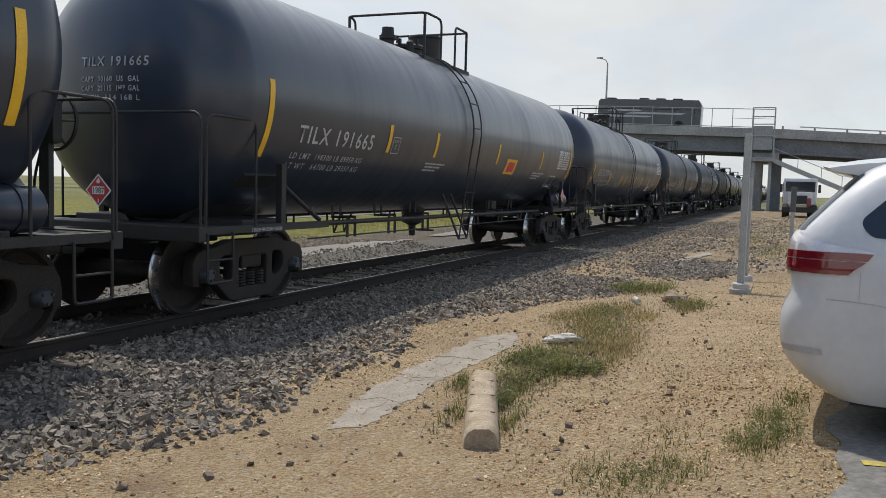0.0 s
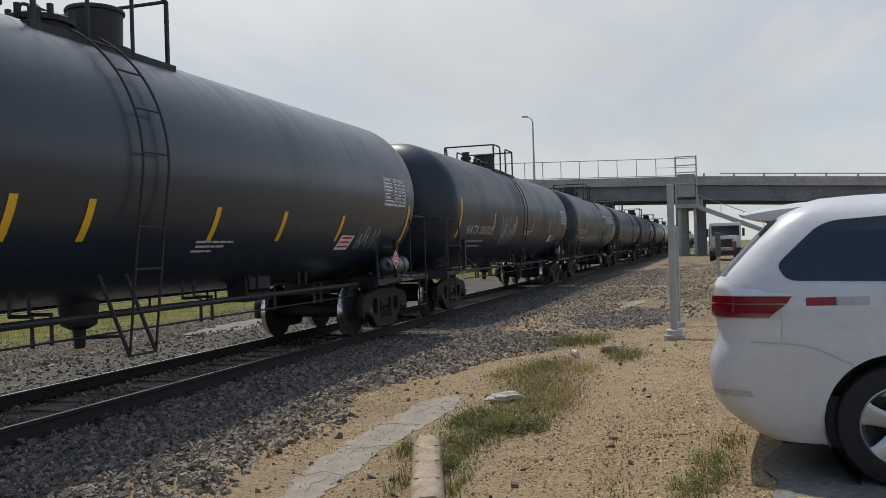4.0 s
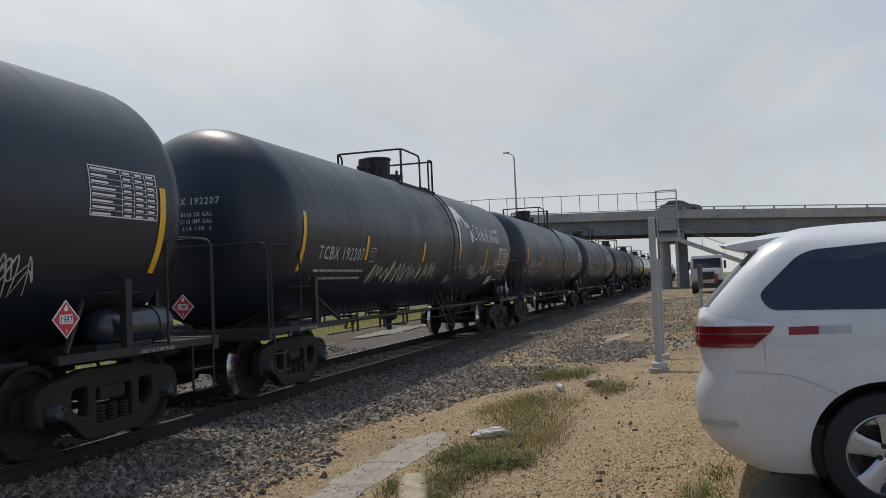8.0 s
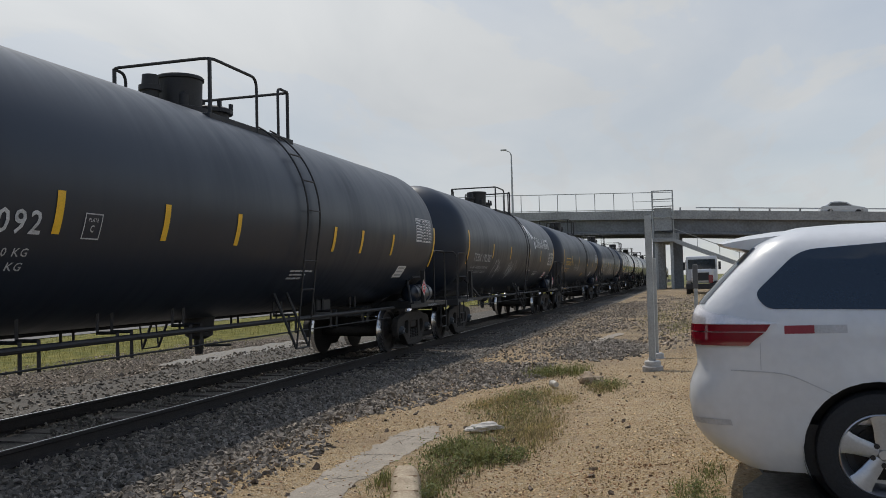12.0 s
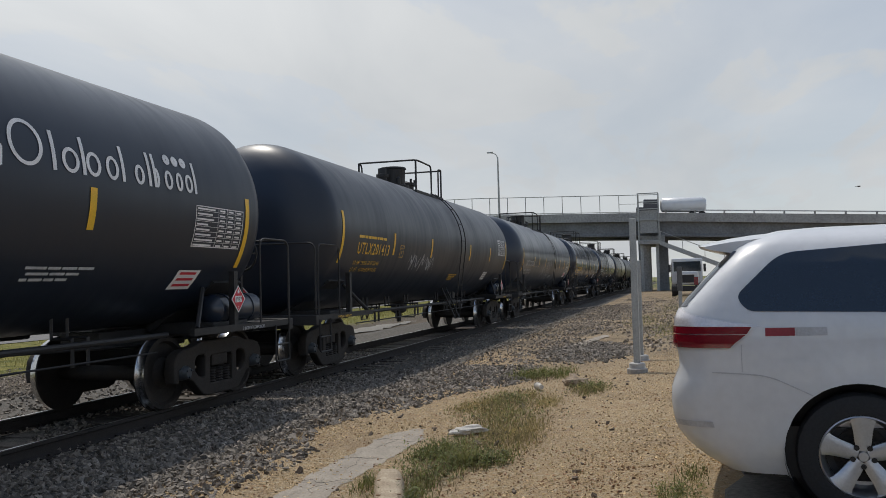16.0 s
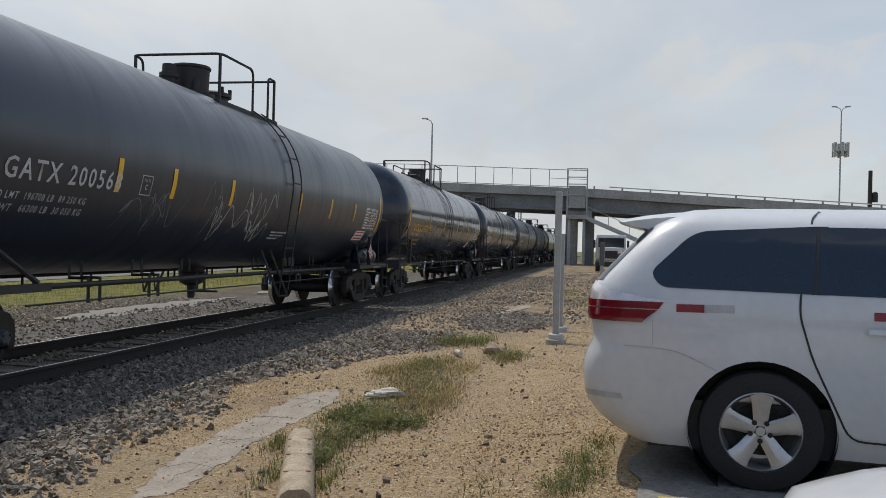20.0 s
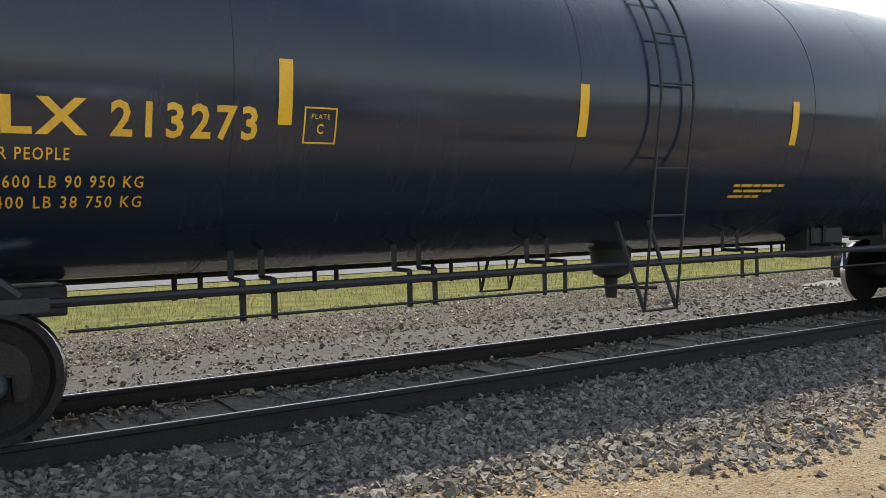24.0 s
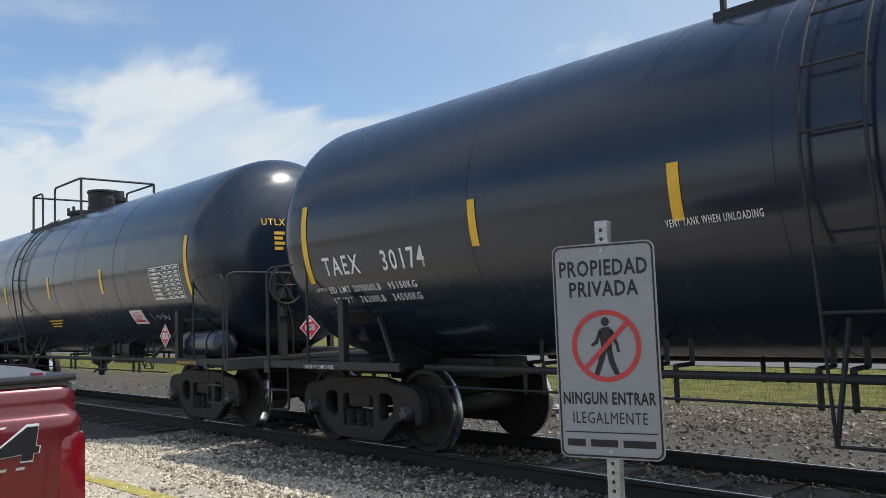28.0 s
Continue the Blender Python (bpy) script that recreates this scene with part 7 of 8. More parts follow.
# ---- no-entry sign ----
def build_sign():
    tl, tr = Vector((-1.94, 1.98)), Vector((-1.65, 2.07))
    mid = (tl + tr) / 2
    yaw = math.degrees(math.atan2(tr.y - tl.y, tr.x - tl.x))
    s = thing("no_entry_sign", "white no-trespassing sign with black words on a steel post", "sign", pose(mid.x + 0.05, mid.y - 0.08, 0, 0, 0, yaw))
    w, h, zb = 0.305, 0.61, 1.10
    def rounded_rect(a, b, r, n=6):
        pts = []
        for cx, cy, t0 in ((a - r, b - r, 0), (-a + r, b - r, 90), (-a + r, -b + r, 180), (a - r, -b + r, 270)):
            pts += [(cx + r * math.cos(radians(t0 + 90 * k / n)), cy + r * math.sin(radians(t0 + 90 * k / n))) for k in range(n + 1)]
        return pts
    zc = zb + h / 2
    face = lambda bm, off: move(bm, lambda c: Vector((c.x, -off - c.z, zc + c.y)))
    panel = part("panel", face(plate(rounded_rect(w / 2, h / 2, 0.025), (), 0.0015), 0.0), SIGNWHITE, s, "white sheet-metal sign panel")
    part("border", face(plate(rounded_rect(w / 2 - 0.004, h / 2 - 0.004, 0.022), (rounded_rect(w / 2 - 0.009, h / 2 - 0.009, 0.018),), 0.0004), 0.0022), INK, panel)
    def words(t, z, size, wide, bold=0.0014):
        bm = text_bm(t, size, "CENTER", 1.0, bold, 0.0, 1.1)
        xs = [v.co.x for v in bm.verts]
        k = wide / (max(xs) - min(xs))
        m = (max(xs) + min(xs)) / 2
        part("lettering", move(bm, lambda c: Vector(((c.x - m) * k, -0.0024, zc + z + c.y))), INK, panel)
    words("PROPIEDAD", 0.213, 0.046, 0.262)
    words("PRIVADA", 0.154, 0.044, 0.205)
    words("NINGUN ENTRAR", -0.152, 0.034, 0.272)
    words("ILEGALMENTE", -0.207, 0.034, 0.218, 0.0)
    part("rule", face(boxes((-0.135, 0.135, -0.2335, -0.2305, -0.0003, 0.0003)), 0.0022), INK, panel)
    x = -0.13
    for k, n in enumerate((5, 7, 8)):      # owner's line as plain bars
        part("text_bar", face(boxes((x, x + 0.0125 * n - 0.008, -0.272, -0.252, -0.0003, 0.0003)), 0.0022), INK, panel)
        x += 0.0125 * n + 0.008
    circle = lambda r, n=40: [(r * math.cos(2 * math.pi * k / n), r * math.sin(2 * math.pi * k / n) + 0.012) for k in range(n)]
    # plain walking shape
    shapes = [[(0.012 * math.cos(2 * math.pi * k / 16), 0.08 + 0.013 * math.sin(2 * math.pi * k / 16)) for k in range(16)],
              [(-0.012, 0.063), (0.010, 0.066), (0.020, 0.055), (0.017, 0.0), (-0.014, 0.002), (-0.018, 0.05)],
              [(-0.018, 0.06), (-0.010, 0.052), (-0.024, 0.018), (-0.040, 0.010), (-0.045, 0.016), (-0.032, 0.027)],
              [(0.016, 0.06), (0.022, 0.056), (0.036, 0.018), (0.040, -0.006), (0.032, -0.006), (0.028, 0.014), (0.013, 0.042)],
              [(-0.014, 0.006), (0.004, 0.004), (-0.010, -0.036), (-0.024, -0.072), (-0.040, -0.072), (-0.026, -0.034)],
              [(0.0, 0.006), (0.017, 0.004), (0.022, -0.03), (0.037, -0.068), (0.022, -0.07), (0.006, -0.034)]]
    for line in shapes:
        part("figure_shape", face(plate(line, (), 0.0003), 0.0022), INK, panel)
    part("red_ring", face(plate(circle(0.102), (circle(0.088),), 0.0004), 0.0030), RED, panel)
    c, d = math.cos(radians(45)), 0.0065
    part("red_bar", face(plate([(-0.095 * c - d * c, 0.012 - 0.095 * c + d * c), (-0.095 * c + d * c, 0.012 - 0.095 * c - d * c), (0.095 * c + d * c, 0.012 + 0.095 * c - d * c), (0.095 * c - d * c, 0.012 + 0.095 * c + d * c)], (), 0.0004), 0.0034), RED, panel)
    # perforated square post
    holes = bmesh.new()
    post = boxes((-0.019, 0.019, 0.003, 0.041, -0.1, 1.775), bevel=0.003)
    pst = part("post", post, GALV, s, "galvanised perforated steel post")
    z = 0.02
    while z < 1.76:
        for f in (lambda q: Vector((q.x, 0.0024 + q.y * 0, q.z)),):
            lathe(holes, [(0.0022, 0.0055), (0.0027, 0.0055)], 10, "Y", (-0.0, 0, z))
        lathe(holes, [(-0.0196, 0.0055), (-0.0192, 0.0055)], 10, "X", (0, 0.022, z))
        z += 0.0254
    part("hole", holes, BLACKPLASTIC, pst, "row of small dark holes")
    for zz in (0.283, -0.285):
        part("bolt", lathe(bmesh.new(), [(-0.006, 0.0), (-0.006, 0.006), (0.002, 0.006)], 8, "Y", (0, 0, zc + zz)), GALV, panel)
    return s


build_sign()


# ---- posts and small things on the ground ----
PALECOLLAR = mat("pale_mortar_collar", (0.46, 0.45, 0.43), 0.9, var=0.15, scale=6, bump=0.3)


def build_posts():
    for x, y, h, w, dz in ((13.55, 0.589, 2.466, 0.052, 0.0), (15.55, 0.60, 1.9, 0.04, -0.06)):
        p = thing("steel_post", "grey steel post on a stepped round concrete footing", "post", pose(x, y, dz), group="grey steel posts")
        part("tube", boxes((-w, w, -w, w, 0.0, h), bevel=0.012), GREYPOST, p)
        ft = part("footing", lathe(bmesh.new(), [(-0.15, 0.16), (0.105, 0.16), (0.115, 0.15), (0.115, 0.0)], 24, "Z"), CONC, p, smooth=40)
        part("collar", lathe(bmesh.new(), [(0.1, 0.125), (0.185, 0.125), (0.20, 0.11), (0.20, 0.0)], 24, "Z"), PALECOLLAR, ft, smooth=40)
    q = thing("marker_post", "short grey steel post with a dark cap", "post", pose(17.0, -0.12, 0.1))
    part("tube", boxes((-0.035, 0.035, -0.035, 0.035, -0.1, 1.45), bevel=0.01), GREYPOST, q)
    part("head", boxes((-0.05, 0.05, -0.05, 0.05, 1.15, 1.62), bevel=0.02), mat("dark_cap", (0.10, 0.10, 0.10), 0.6), q)
    # old wheel stop
    a, b = Vector((4.62, 1.62)), Vector((6.14, 2.14))
    d = b - a
    s = thing("wheel_stop", "weathered concrete wheel stop half sunk in the ground", "wheel stop", pose(a.x, a.y, 0, 0, 0, math.degrees(math.atan2(d.y, d.x))))
    bm = bmesh.new()
    sect = [(-0.115, -0.05), (-0.105, 0.06), (-0.085, 0.105), (-0.05, 0.13), (0.05, 0.13), (0.085, 0.105), (0.105, 0.06), (0.115, -0.05)]
    rings = []
    rs = random.Random(3)
    n = 26
    for k in range(n + 1):
        x = d.length * k / n
        g = 1 + 0.03 * math.sin(k * 1.7) + rs.uniform(-0.02, 0.02) - (0.06 if k in (0, n) else 0)
        rings.append([bm.verts.new((x, y * g, z * g + 0.004 * rs.uniform(-1, 1))) for y, z in sect])
    for p1, p2 in zip(rings, rings[1:]):
        for i in range(len(sect)):
            bm.faces.new((p1[i], p1[(i + 1) % len(sect)], p2[(i + 1) % len(sect)], p2[i]))
    bm.faces.new(rings[0]); bm.faces.new(rings[-1][::-1])
    part("body", bm, mat("old_concrete_stop", (0.36, 0.27, 0.18), 0.92, var=0.3, scale=7, bump=0.6, bump_scale=35, tint=(0.48, 0.40, 0.29)), s, smooth=50)
    for k in (6, 13, 20):
        bm = boxes((d.length * k / n - 0.006, d.length * k / n + 0.006, -0.085, 0.085, 0.122, 0.1315), bevel=0.003)
        part("groove_stain", bm, mat("stop_stain", (0.27, 0.18, 0.11), 0.95, var=0.3, scale=20), s)


def crumpled(name, label, category, x, y, z, sx, sy, sz, seed, material=WHITE):
    bm = bmesh.new()
    bmesh.ops.create_icosphere(bm, subdivisions=3, radius=1)
    noise_at = Vector((seed * 3.1, seed, 0))
    for v in bm.verts:
        k = 1 + 0.45 * noise.noise(v.co * 1.8 + noise_at) + 0.2 * noise.noise(v.co * 5 + noise_at)
        v.co = Vector((v.co.x * sx * k, v.co.y * sy * k, max(-0.3, v.co.z) * sz * k))
    ob = part(name, bm, material)
    ob.matrix_world = pose(x, y, z, 0, 0, seed * 40)
    return tagged(ob, label, category)


build_posts()
DIRTYWHITE = mat("dirty_white_plastic", (0.48, 0.45, 0.40), 0.6, var=0.2, scale=12, bump=0.3)
crumpled("plastic_bag", "crumpled white plastic bag on the grass edge", "litter", 8.27, 2.04, 0.035, 0.07, 0.20, 0.055, 1, DIRTYWHITE)
cup = thing("paper_cup", "white paper cup lying on the ground", "litter", pose(11.64, 1.84, 0.06, 0, 90, 30))
part("cup", lathe(bmesh.new(), [(-0.07, 0.035), (0.07, 0.048), (0.075, 0.05)], 16, "Z"), DIRTYWHITE, cup, smooth=40)
part("lid", lathe(bmesh.new(), [(0.075, 0.053), (0.09, 0.05), (0.09, 0.0)], 16, "Z"), INK, cup, smooth=40)
crumpled("rock", "pale weathered rock beside the grass", "rock", 12.3, 1.42, 0.02, 0.17, 0.15, 0.12, 2, mat("pale_rock", (0.25, 0.19, 0.13), 0.9, var=0.25, scale=6, bump=0.5))
crumpled("litter_bag", "white plastic bag lying beyond the track", "litter", -1.36, 8.95, -0.02, 0.16, 0.12, 0.09, 3, DIRTYWHITE)
crumpled("litter_bag", "white plastic bag lying beyond the track", "litter", -2.48, 9.5, -0.02, 0.12, 0.09, 0.06, 4, DIRTYWHITE)
crumpled("litter_bag", "white plastic bag lying beyond the track", "litter", -9.0, 10.5, -0.02, 0.2, 0.15, 0.08, 5, DIRTYWHITE)


# ---- paving ----
def slab(name, line, z, material, label, category):
    """A thin paved area with a ragged outline that follows the ground."""
    bm = plate(line, (), 0.0)
    for _ in range(5):
        es = [e for e in bm.edges if e.calc_length() > 0.5]
        if not es:
            break
        bmesh.ops.subdivide_edges(bm, edges=es, cuts=1)
        bmesh.ops.triangulate(bm, faces=bm.faces)
    move(bm, lambda c: Vector((c.x, c.y, ground_z(c.x, c.y) + z)))
    return tagged(part(name, bm, material), label, category, kind="structure")


ASPHALT = mat("worn_asphalt", (0.15, 0.145, 0.135), 0.92, var=0.25, scale=2.5, bump=0.6, bump_scale=90, tint=(0.27, 0.26, 0.24))
PALECONC = mat("pale_dusty_concrete", (0.46, 0.40, 0.315), 0.9, var=0.22, scale=1.5, bump=0.5, bump_scale=70)


def ragged(pts, amp, step, seed):
    rs = random.Random(seed)
    out = []
    for (a, b), (c, d) in zip(pts, pts[1:] + pts[:1]):
        n = max(1, int(math.hypot(c - a, d - b) / step))
        out += [(a + (c - a) * i / n + rs.uniform(-amp, amp), b + (d - b) * i / n + rs.uniform(-amp, amp)) for i in range(n)]
    return out


slab("parking_lot", ragged([(3.2, -0.22), (4.3, -0.27), (5.6, -0.30), (6.8, -0.47), (9.5, -1.1), (16, -3.4), (16, -14), (-3, -14), (2.0, -2.0)], 0.06, 0.3, 1), 0.012, ASPHALT, "worn grey asphalt of the parking lot", "pavement")
slab("parking_lot", ragged([(-2.2, 0.4), (-4.6, 2.6), (-6.3, 3.3), (-7.8, 3.75), (-10.5, 4.1), (-30, 4.4), (-60, 4.2), (-60, -16), (-4, -14)], 0.07, 0.3, 2), 0.010, PALECONC, "pale dusty concrete of the parking lot", "pavement")
OLDPAVING = mat("cracked_old_paving", (0.27, 0.235, 0.19), 0.92, var=0.2, scale=5, bump=0.5, bump_scale=60)
slab("old_paving", ragged([(19.5, 2.3), (22.9, 1.85), (22.5, 1.62), (19.5, 2.05)], 0.05, 0.2, 8), 0.02, OLDPAVING, "pale broken slab in the gravel", "pavement")
slab("old_paving", ragged([(4.55, 2.62), (5.35, 2.82), (6.75, 2.90), (8.1, 2.86), (8.6, 2.62), (8.0, 2.42), (6.4, 2.50), (5.25, 2.44), (4.75, 2.42)], 0.03, 0.07, 3), 0.004, OLDPAVING, "cracked strip of old grey paving in the sand", "pavement")
cr = bmesh.new()
rsx = random.Random(11)
for k in range(8):
    x, y = 4.9 + 0.42 * k, lerp(4.9 + 0.42 * k, [(4, 2.45), (5.3, 2.62), (6.7, 2.7), (8.5, 2.62)])
    pts = [(x + rsx.uniform(-0.1, 0.1), y - 0.2 + 0.4 * j / 5, ground_z(x, y) + 0.0125) for j in range(6)] if k % 2 else [(x + 0.09 * j, y + rsx.uniform(-0.05, 0.05), ground_z(x, y) + 0.0125) for j in range(6)]
    tube(cr, pts, 0.0011, 4)
tagged(part("paving_cracks", cr, mat("crack_dark", (0.07, 0.06, 0.05), 0.95)), "dark cracks across the old paving", "cracks", kind="structure")


def stripe(x0, y0, x1, y1, w=0.10):
    d = Vector((x1 - x0, y1 - y0)).normalized()
    n = Vector((-d.y, d.x)) * w / 2
    line = ragged([(x0 + n.x, y0 + n.y), (x1 + n.x, y1 + n.y), (x1 - n.x, y1 - n.y), (x0 - n.x, y0 - n.y)], 0.006, 0.15, int(abs(x0 * 100)))
    return slab("parking_stripe", line, 0.017, PAINTYELLOW, "worn yellow parking line on the pavement", "road marking")


stripe(-6.84, 3.27, -12.5, 3.12, 0.17)
stripe(4.9, -0.42, 5.12, -3.4, 0.085)
stripe(-9.6, 3.1, -9.2, -2.5)
slab("road", [(-200, 20.5), (260, 20.5), (260, 27), (-200, 27)], 0.02, mat("far_road_asphalt", (0.12, 0.115, 0.11), 0.9, var=0.15, scale=0.5), "grey road running beyond the grass", "road")


MUD = mat("wet_mud", (0.10, 0.075, 0.045), 0.35, var=0.3, scale=3, bump=0.2, tint=(0.16, 0.125, 0.075))
for k, (x0, x1, y, w) in enumerate([(14.8, 23.5, 10.45, 0.42), (25, 34, 10.6, 0.4)]):
    slab("puddle", ragged([(x0, y), (x0 + (x1 - x0) * 0.3, y + w), (x0 + (x1 - x0) * 0.7, y + w * 0.7), (x1, y), (x1 - (x1 - x0) * 0.35, y - w * 0.6), (x0 + (x1 - x0) * 0.25, y - w)], 0.12, 0.35, 20 + k), 0.03, MUD, "shallow brown puddle beside the track", "puddle")


# ---- grass ----
def blades(name, spots, n, h0, h1, material, label, seed):
    """Tufts of bent blades in one mesh; spots are (x, y, spread x, spread y)."""
    rs = np.random.RandomState(seed)
    k = rs.randint(0, len(spots), n)
    sp = np.array(spots, float)[k]
    base = sp[:, :2] + np.clip(rs.normal(size=(n, 2)), -2.6, 2.6) * 0.55 * sp[:, 2:4]
    tuft = np.round(base / 0.09) * 0.09 + rs.normal(size=(n, 2)) * 0.02
    base = np.where(rs.rand(n, 1) < 0.6, tuft, base)
    h = h0 + (h1 - h0) * rs.rand(n) ** 1.6
    a = rs.uniform(0, 2 * np.pi, n)
    lean = rs.uniform(0.2, 1.15, n) * h
    w = rs.uniform(0.0015, 0.004, n) + h * 0.006
    z = np.array([ground_z(x, y) for x, y in base]) - 0.01
    d = np.stack([np.cos(a), np.sin(a)], 1)
    s = np.stack([-np.sin(a), np.cos(a)], 1)
    P = lambda along, up, side: np.concatenate([base + d * (lean * along)[:, None] + s * (w * side)[:, None], (z + h * up)[:, None]], 1)
    v = np.stack([P(0, 0, -1), P(0, 0, 1), P(0.3, 0.6, 0.8), P(0.3, 0.6, -0.8), P(1, 1, 0.15), P(1, 1, -0.15)], 1).reshape(-1, 3)
    f = (np.array([[0, 1, 2, 3], [3, 2, 4, 5]])[None] + 6 * np.arange(n)[:, None, None]).reshape(-1, 4)
    return tagged(part(name, numpy_mesh(name, v, f), material), label, "grass", kind="stuff")


blades("grass", [(7.15, 2.18, 0.25, 0.15), (7.6, 2.0, 0.35, 0.15), (6.7, 1.85, 0.4, 0.2), (7.05, 1.66, 0.4, 0.15), (7.2, 1.48, 0.3, 0.1), (6.1, 2.3, 0.3, 0.08), (5.3, 2.0, 0.5, 0.06), (5.8, 1.85, 0.3, 0.08), (6.15, 1.9, 0.3, 0.1), (5.25, 1.62, 0.3, 0.07)], 2600, 0.02, 0.10, GRASS, "tufts of green grass round the old wheel stop", 1)
blades("grass", [(7.3, 2.1, 0.3, 0.12), (7.0, 1.75, 0.2, 0.1), (13.3, 2.3, 0.5, 0.2), (13.5, 2.1, 0.6, 0.25), (13.6, 1.75, 0.7, 0.15)], 1300, 0.05, 0.17, GRASS, "taller green weeds on the sand", 6)
blades("dry_grass", [(10.0, 2.45, 0.5, 0.15), (10.5, 2.25, 0.7, 0.15), (10.9, 1.9, 0.8, 0.25), (10.5, 1.55, 0.5, 0.15), (9.1, 1.85, 0.9, 0.25), (8.8, 1.5, 0.6, 0.2), (8.2, 1.75, 0.7, 0.25), (8.0, 1.45, 0.6, 0.2), (11.8, 1.2, 0.5, 0.2), (9.6, 2.1, 0.8, 0.25)], 8500, 0.015, 0.075, STRAW, "short dry olive grass on the sand", 2)
blades("grass", [(9.1, 1.85, 1.2, 0.3), (8.2, 1.7, 0.9, 0.3), (10.5, 2.1, 1.0, 0.3), (11.8, 1.15, 0.5, 0.2)], 2600, 0.015, 0.08, GRASS, "thin green grass among the dry blades", 7)
def leafy(name, spots, n, h, size, material, label, seed):
    """Low leafy weeds: many small leaves on hidden stems, in one mesh; spots are (x, y, spread)."""
    rs = np.random.RandomState(seed)
    sp = np.array(spots, float)[rs.randint(0, len(spots), n)]
    base = sp[:, :2] + rs.normal(size=(n, 2)) * 0.5 * sp[:, 2:3]
    base = np.round(base / 0.13) * 0.13 + rs.normal(size=(n, 2)) * 0.03
    up = h * rs.rand(n) ** 1.5 * (0.4 + 0.6 * rs.rand(n))
    p = np.concatenate([base, np.array([[ground_z(x, y)] for x, y in base]) + up[:, None]], 1)
    a = rs.uniform(0, 2 * np.pi, n)
    tilt = rs.uniform(-0.3, 0.9, n)
    d = np.stack([np.cos(a) * np.cos(tilt), np.sin(a) * np.cos(tilt), np.sin(tilt)], 1)
    e = np.stack([-np.sin(a), np.cos(a), rs.uniform(-0.4, 0.4, n)], 1)
    s = (size * rs.uniform(0.5, 1.2, n))[:, None]
    v = np.stack([p, p + d * s * 0.5 + e * s * 0.22, p + d * s, p + d * s * 0.5 - e * s * 0.22], 1).reshape(-1, 3)
    return tagged(part(name, numpy_mesh(name, v, np.arange(4 * n).reshape(-1, 4)), material), label, "weeds", kind="stuff")


leafy("leafy_weeds", [(7.2, 2.05, 0.28), (6.95, 1.8, 0.25), (7.5, 1.95, 0.25), (6.5, 1.95, 0.3), (7.0, 1.55, 0.2), (5.6, 1.88, 0.2)], 3800, 0.15, 0.035, WEEDLEAF, "low leafy green weeds beside the wheel stop", 3)
leafy("leafy_weeds", [(13.2, 2.2, 0.35), (13.6, 1.95, 0.3), (9.4, 1.9, 0.6), (10.6, 2.1, 0.5), (12.0, 1.15, 0.25)], 3600, 0.14, 0.035, WEEDLEAF, "leafy green weeds on the sand", 4)
leafy("leafy_weeds", [(5.55, 0.02, 0.18), (5.9, 0.0, 0.15), (5.3, 0.12, 0.16), (4.5, 0.7, 0.3)], 1800, 0.07, 0.025, WEEDLEAF, "leafy weeds at the edge of the asphalt", 5)
blades("weeds", [(9.1, 1.85, 1.3, 0.35), (10.5, 2.1, 1.1, 0.35), (8.0, 1.65, 0.9, 0.35), (7.0, 1.9, 0.7, 0.3), (6.0, 1.95, 0.6, 0.25), (13.4, 2.1, 0.7, 0.25), (11.9, 1.2, 0.6, 0.22)], 9000, 0.012, 0.07, WEED, "low brown withered weeds on the sand", 12)
blades("grass", [(5.9, 0.06, 0.35, 0.1), (5.5, -0.02, 0.3, 0.1), (6.35, -0.1, 0.3, 0.1), (5.1, 0.1, 0.3, 0.1), (4.6, 0.55, 0.4, 0.15)], 1500, 0.012, 0.065, GRASS, "grass along the edge of the asphalt", 3)
blades("grass", [(4.5, 0.95, 0.25, 0.12), (5.3, 0.6, 0.4, 0.15), (4.65, 0.5, 0.35, 0.15), (4.35, 0.74, 0.3, 0.15), (5.2, 0.2, 0.3, 0.1)], 1300, 0.012, 0.06, GRASS, "low green grass on the gravel", 9)
blades("dry_grass", [(5.3, 0.9, 1.2, 0.5), (6.5, 0.8, 1.0, 0.3), (4.2, 1.1, 0.8, 0.4), (7.5, 1.0, 0.8, 0.3)], 900, 0.01, 0.05, STRAW, "scattered dry blades on the sand", 8)
blades("field_grass", [(x, 15.8, 6, 3.2) for x in range(-40, 60, 4)], 40000, 0.06, 0.18, mat("field_grass_blade", (0.15, 0.155, 0.035), 0.75, var=0.3, scale=1, rand=0.35, tint=(0.30, 0.26, 0.075), thin=0.4), "yellow-green grass field beyond the track", 4)
blades("grass", [(24, 0.2, 4, 0.6), (30, 1.0, 5, 0.6), (40, 0, 8, 1.0), (60, -1, 12, 2)], 5000, 0.03, 0.12, GRASS, "sparse grass along the track side", 5)


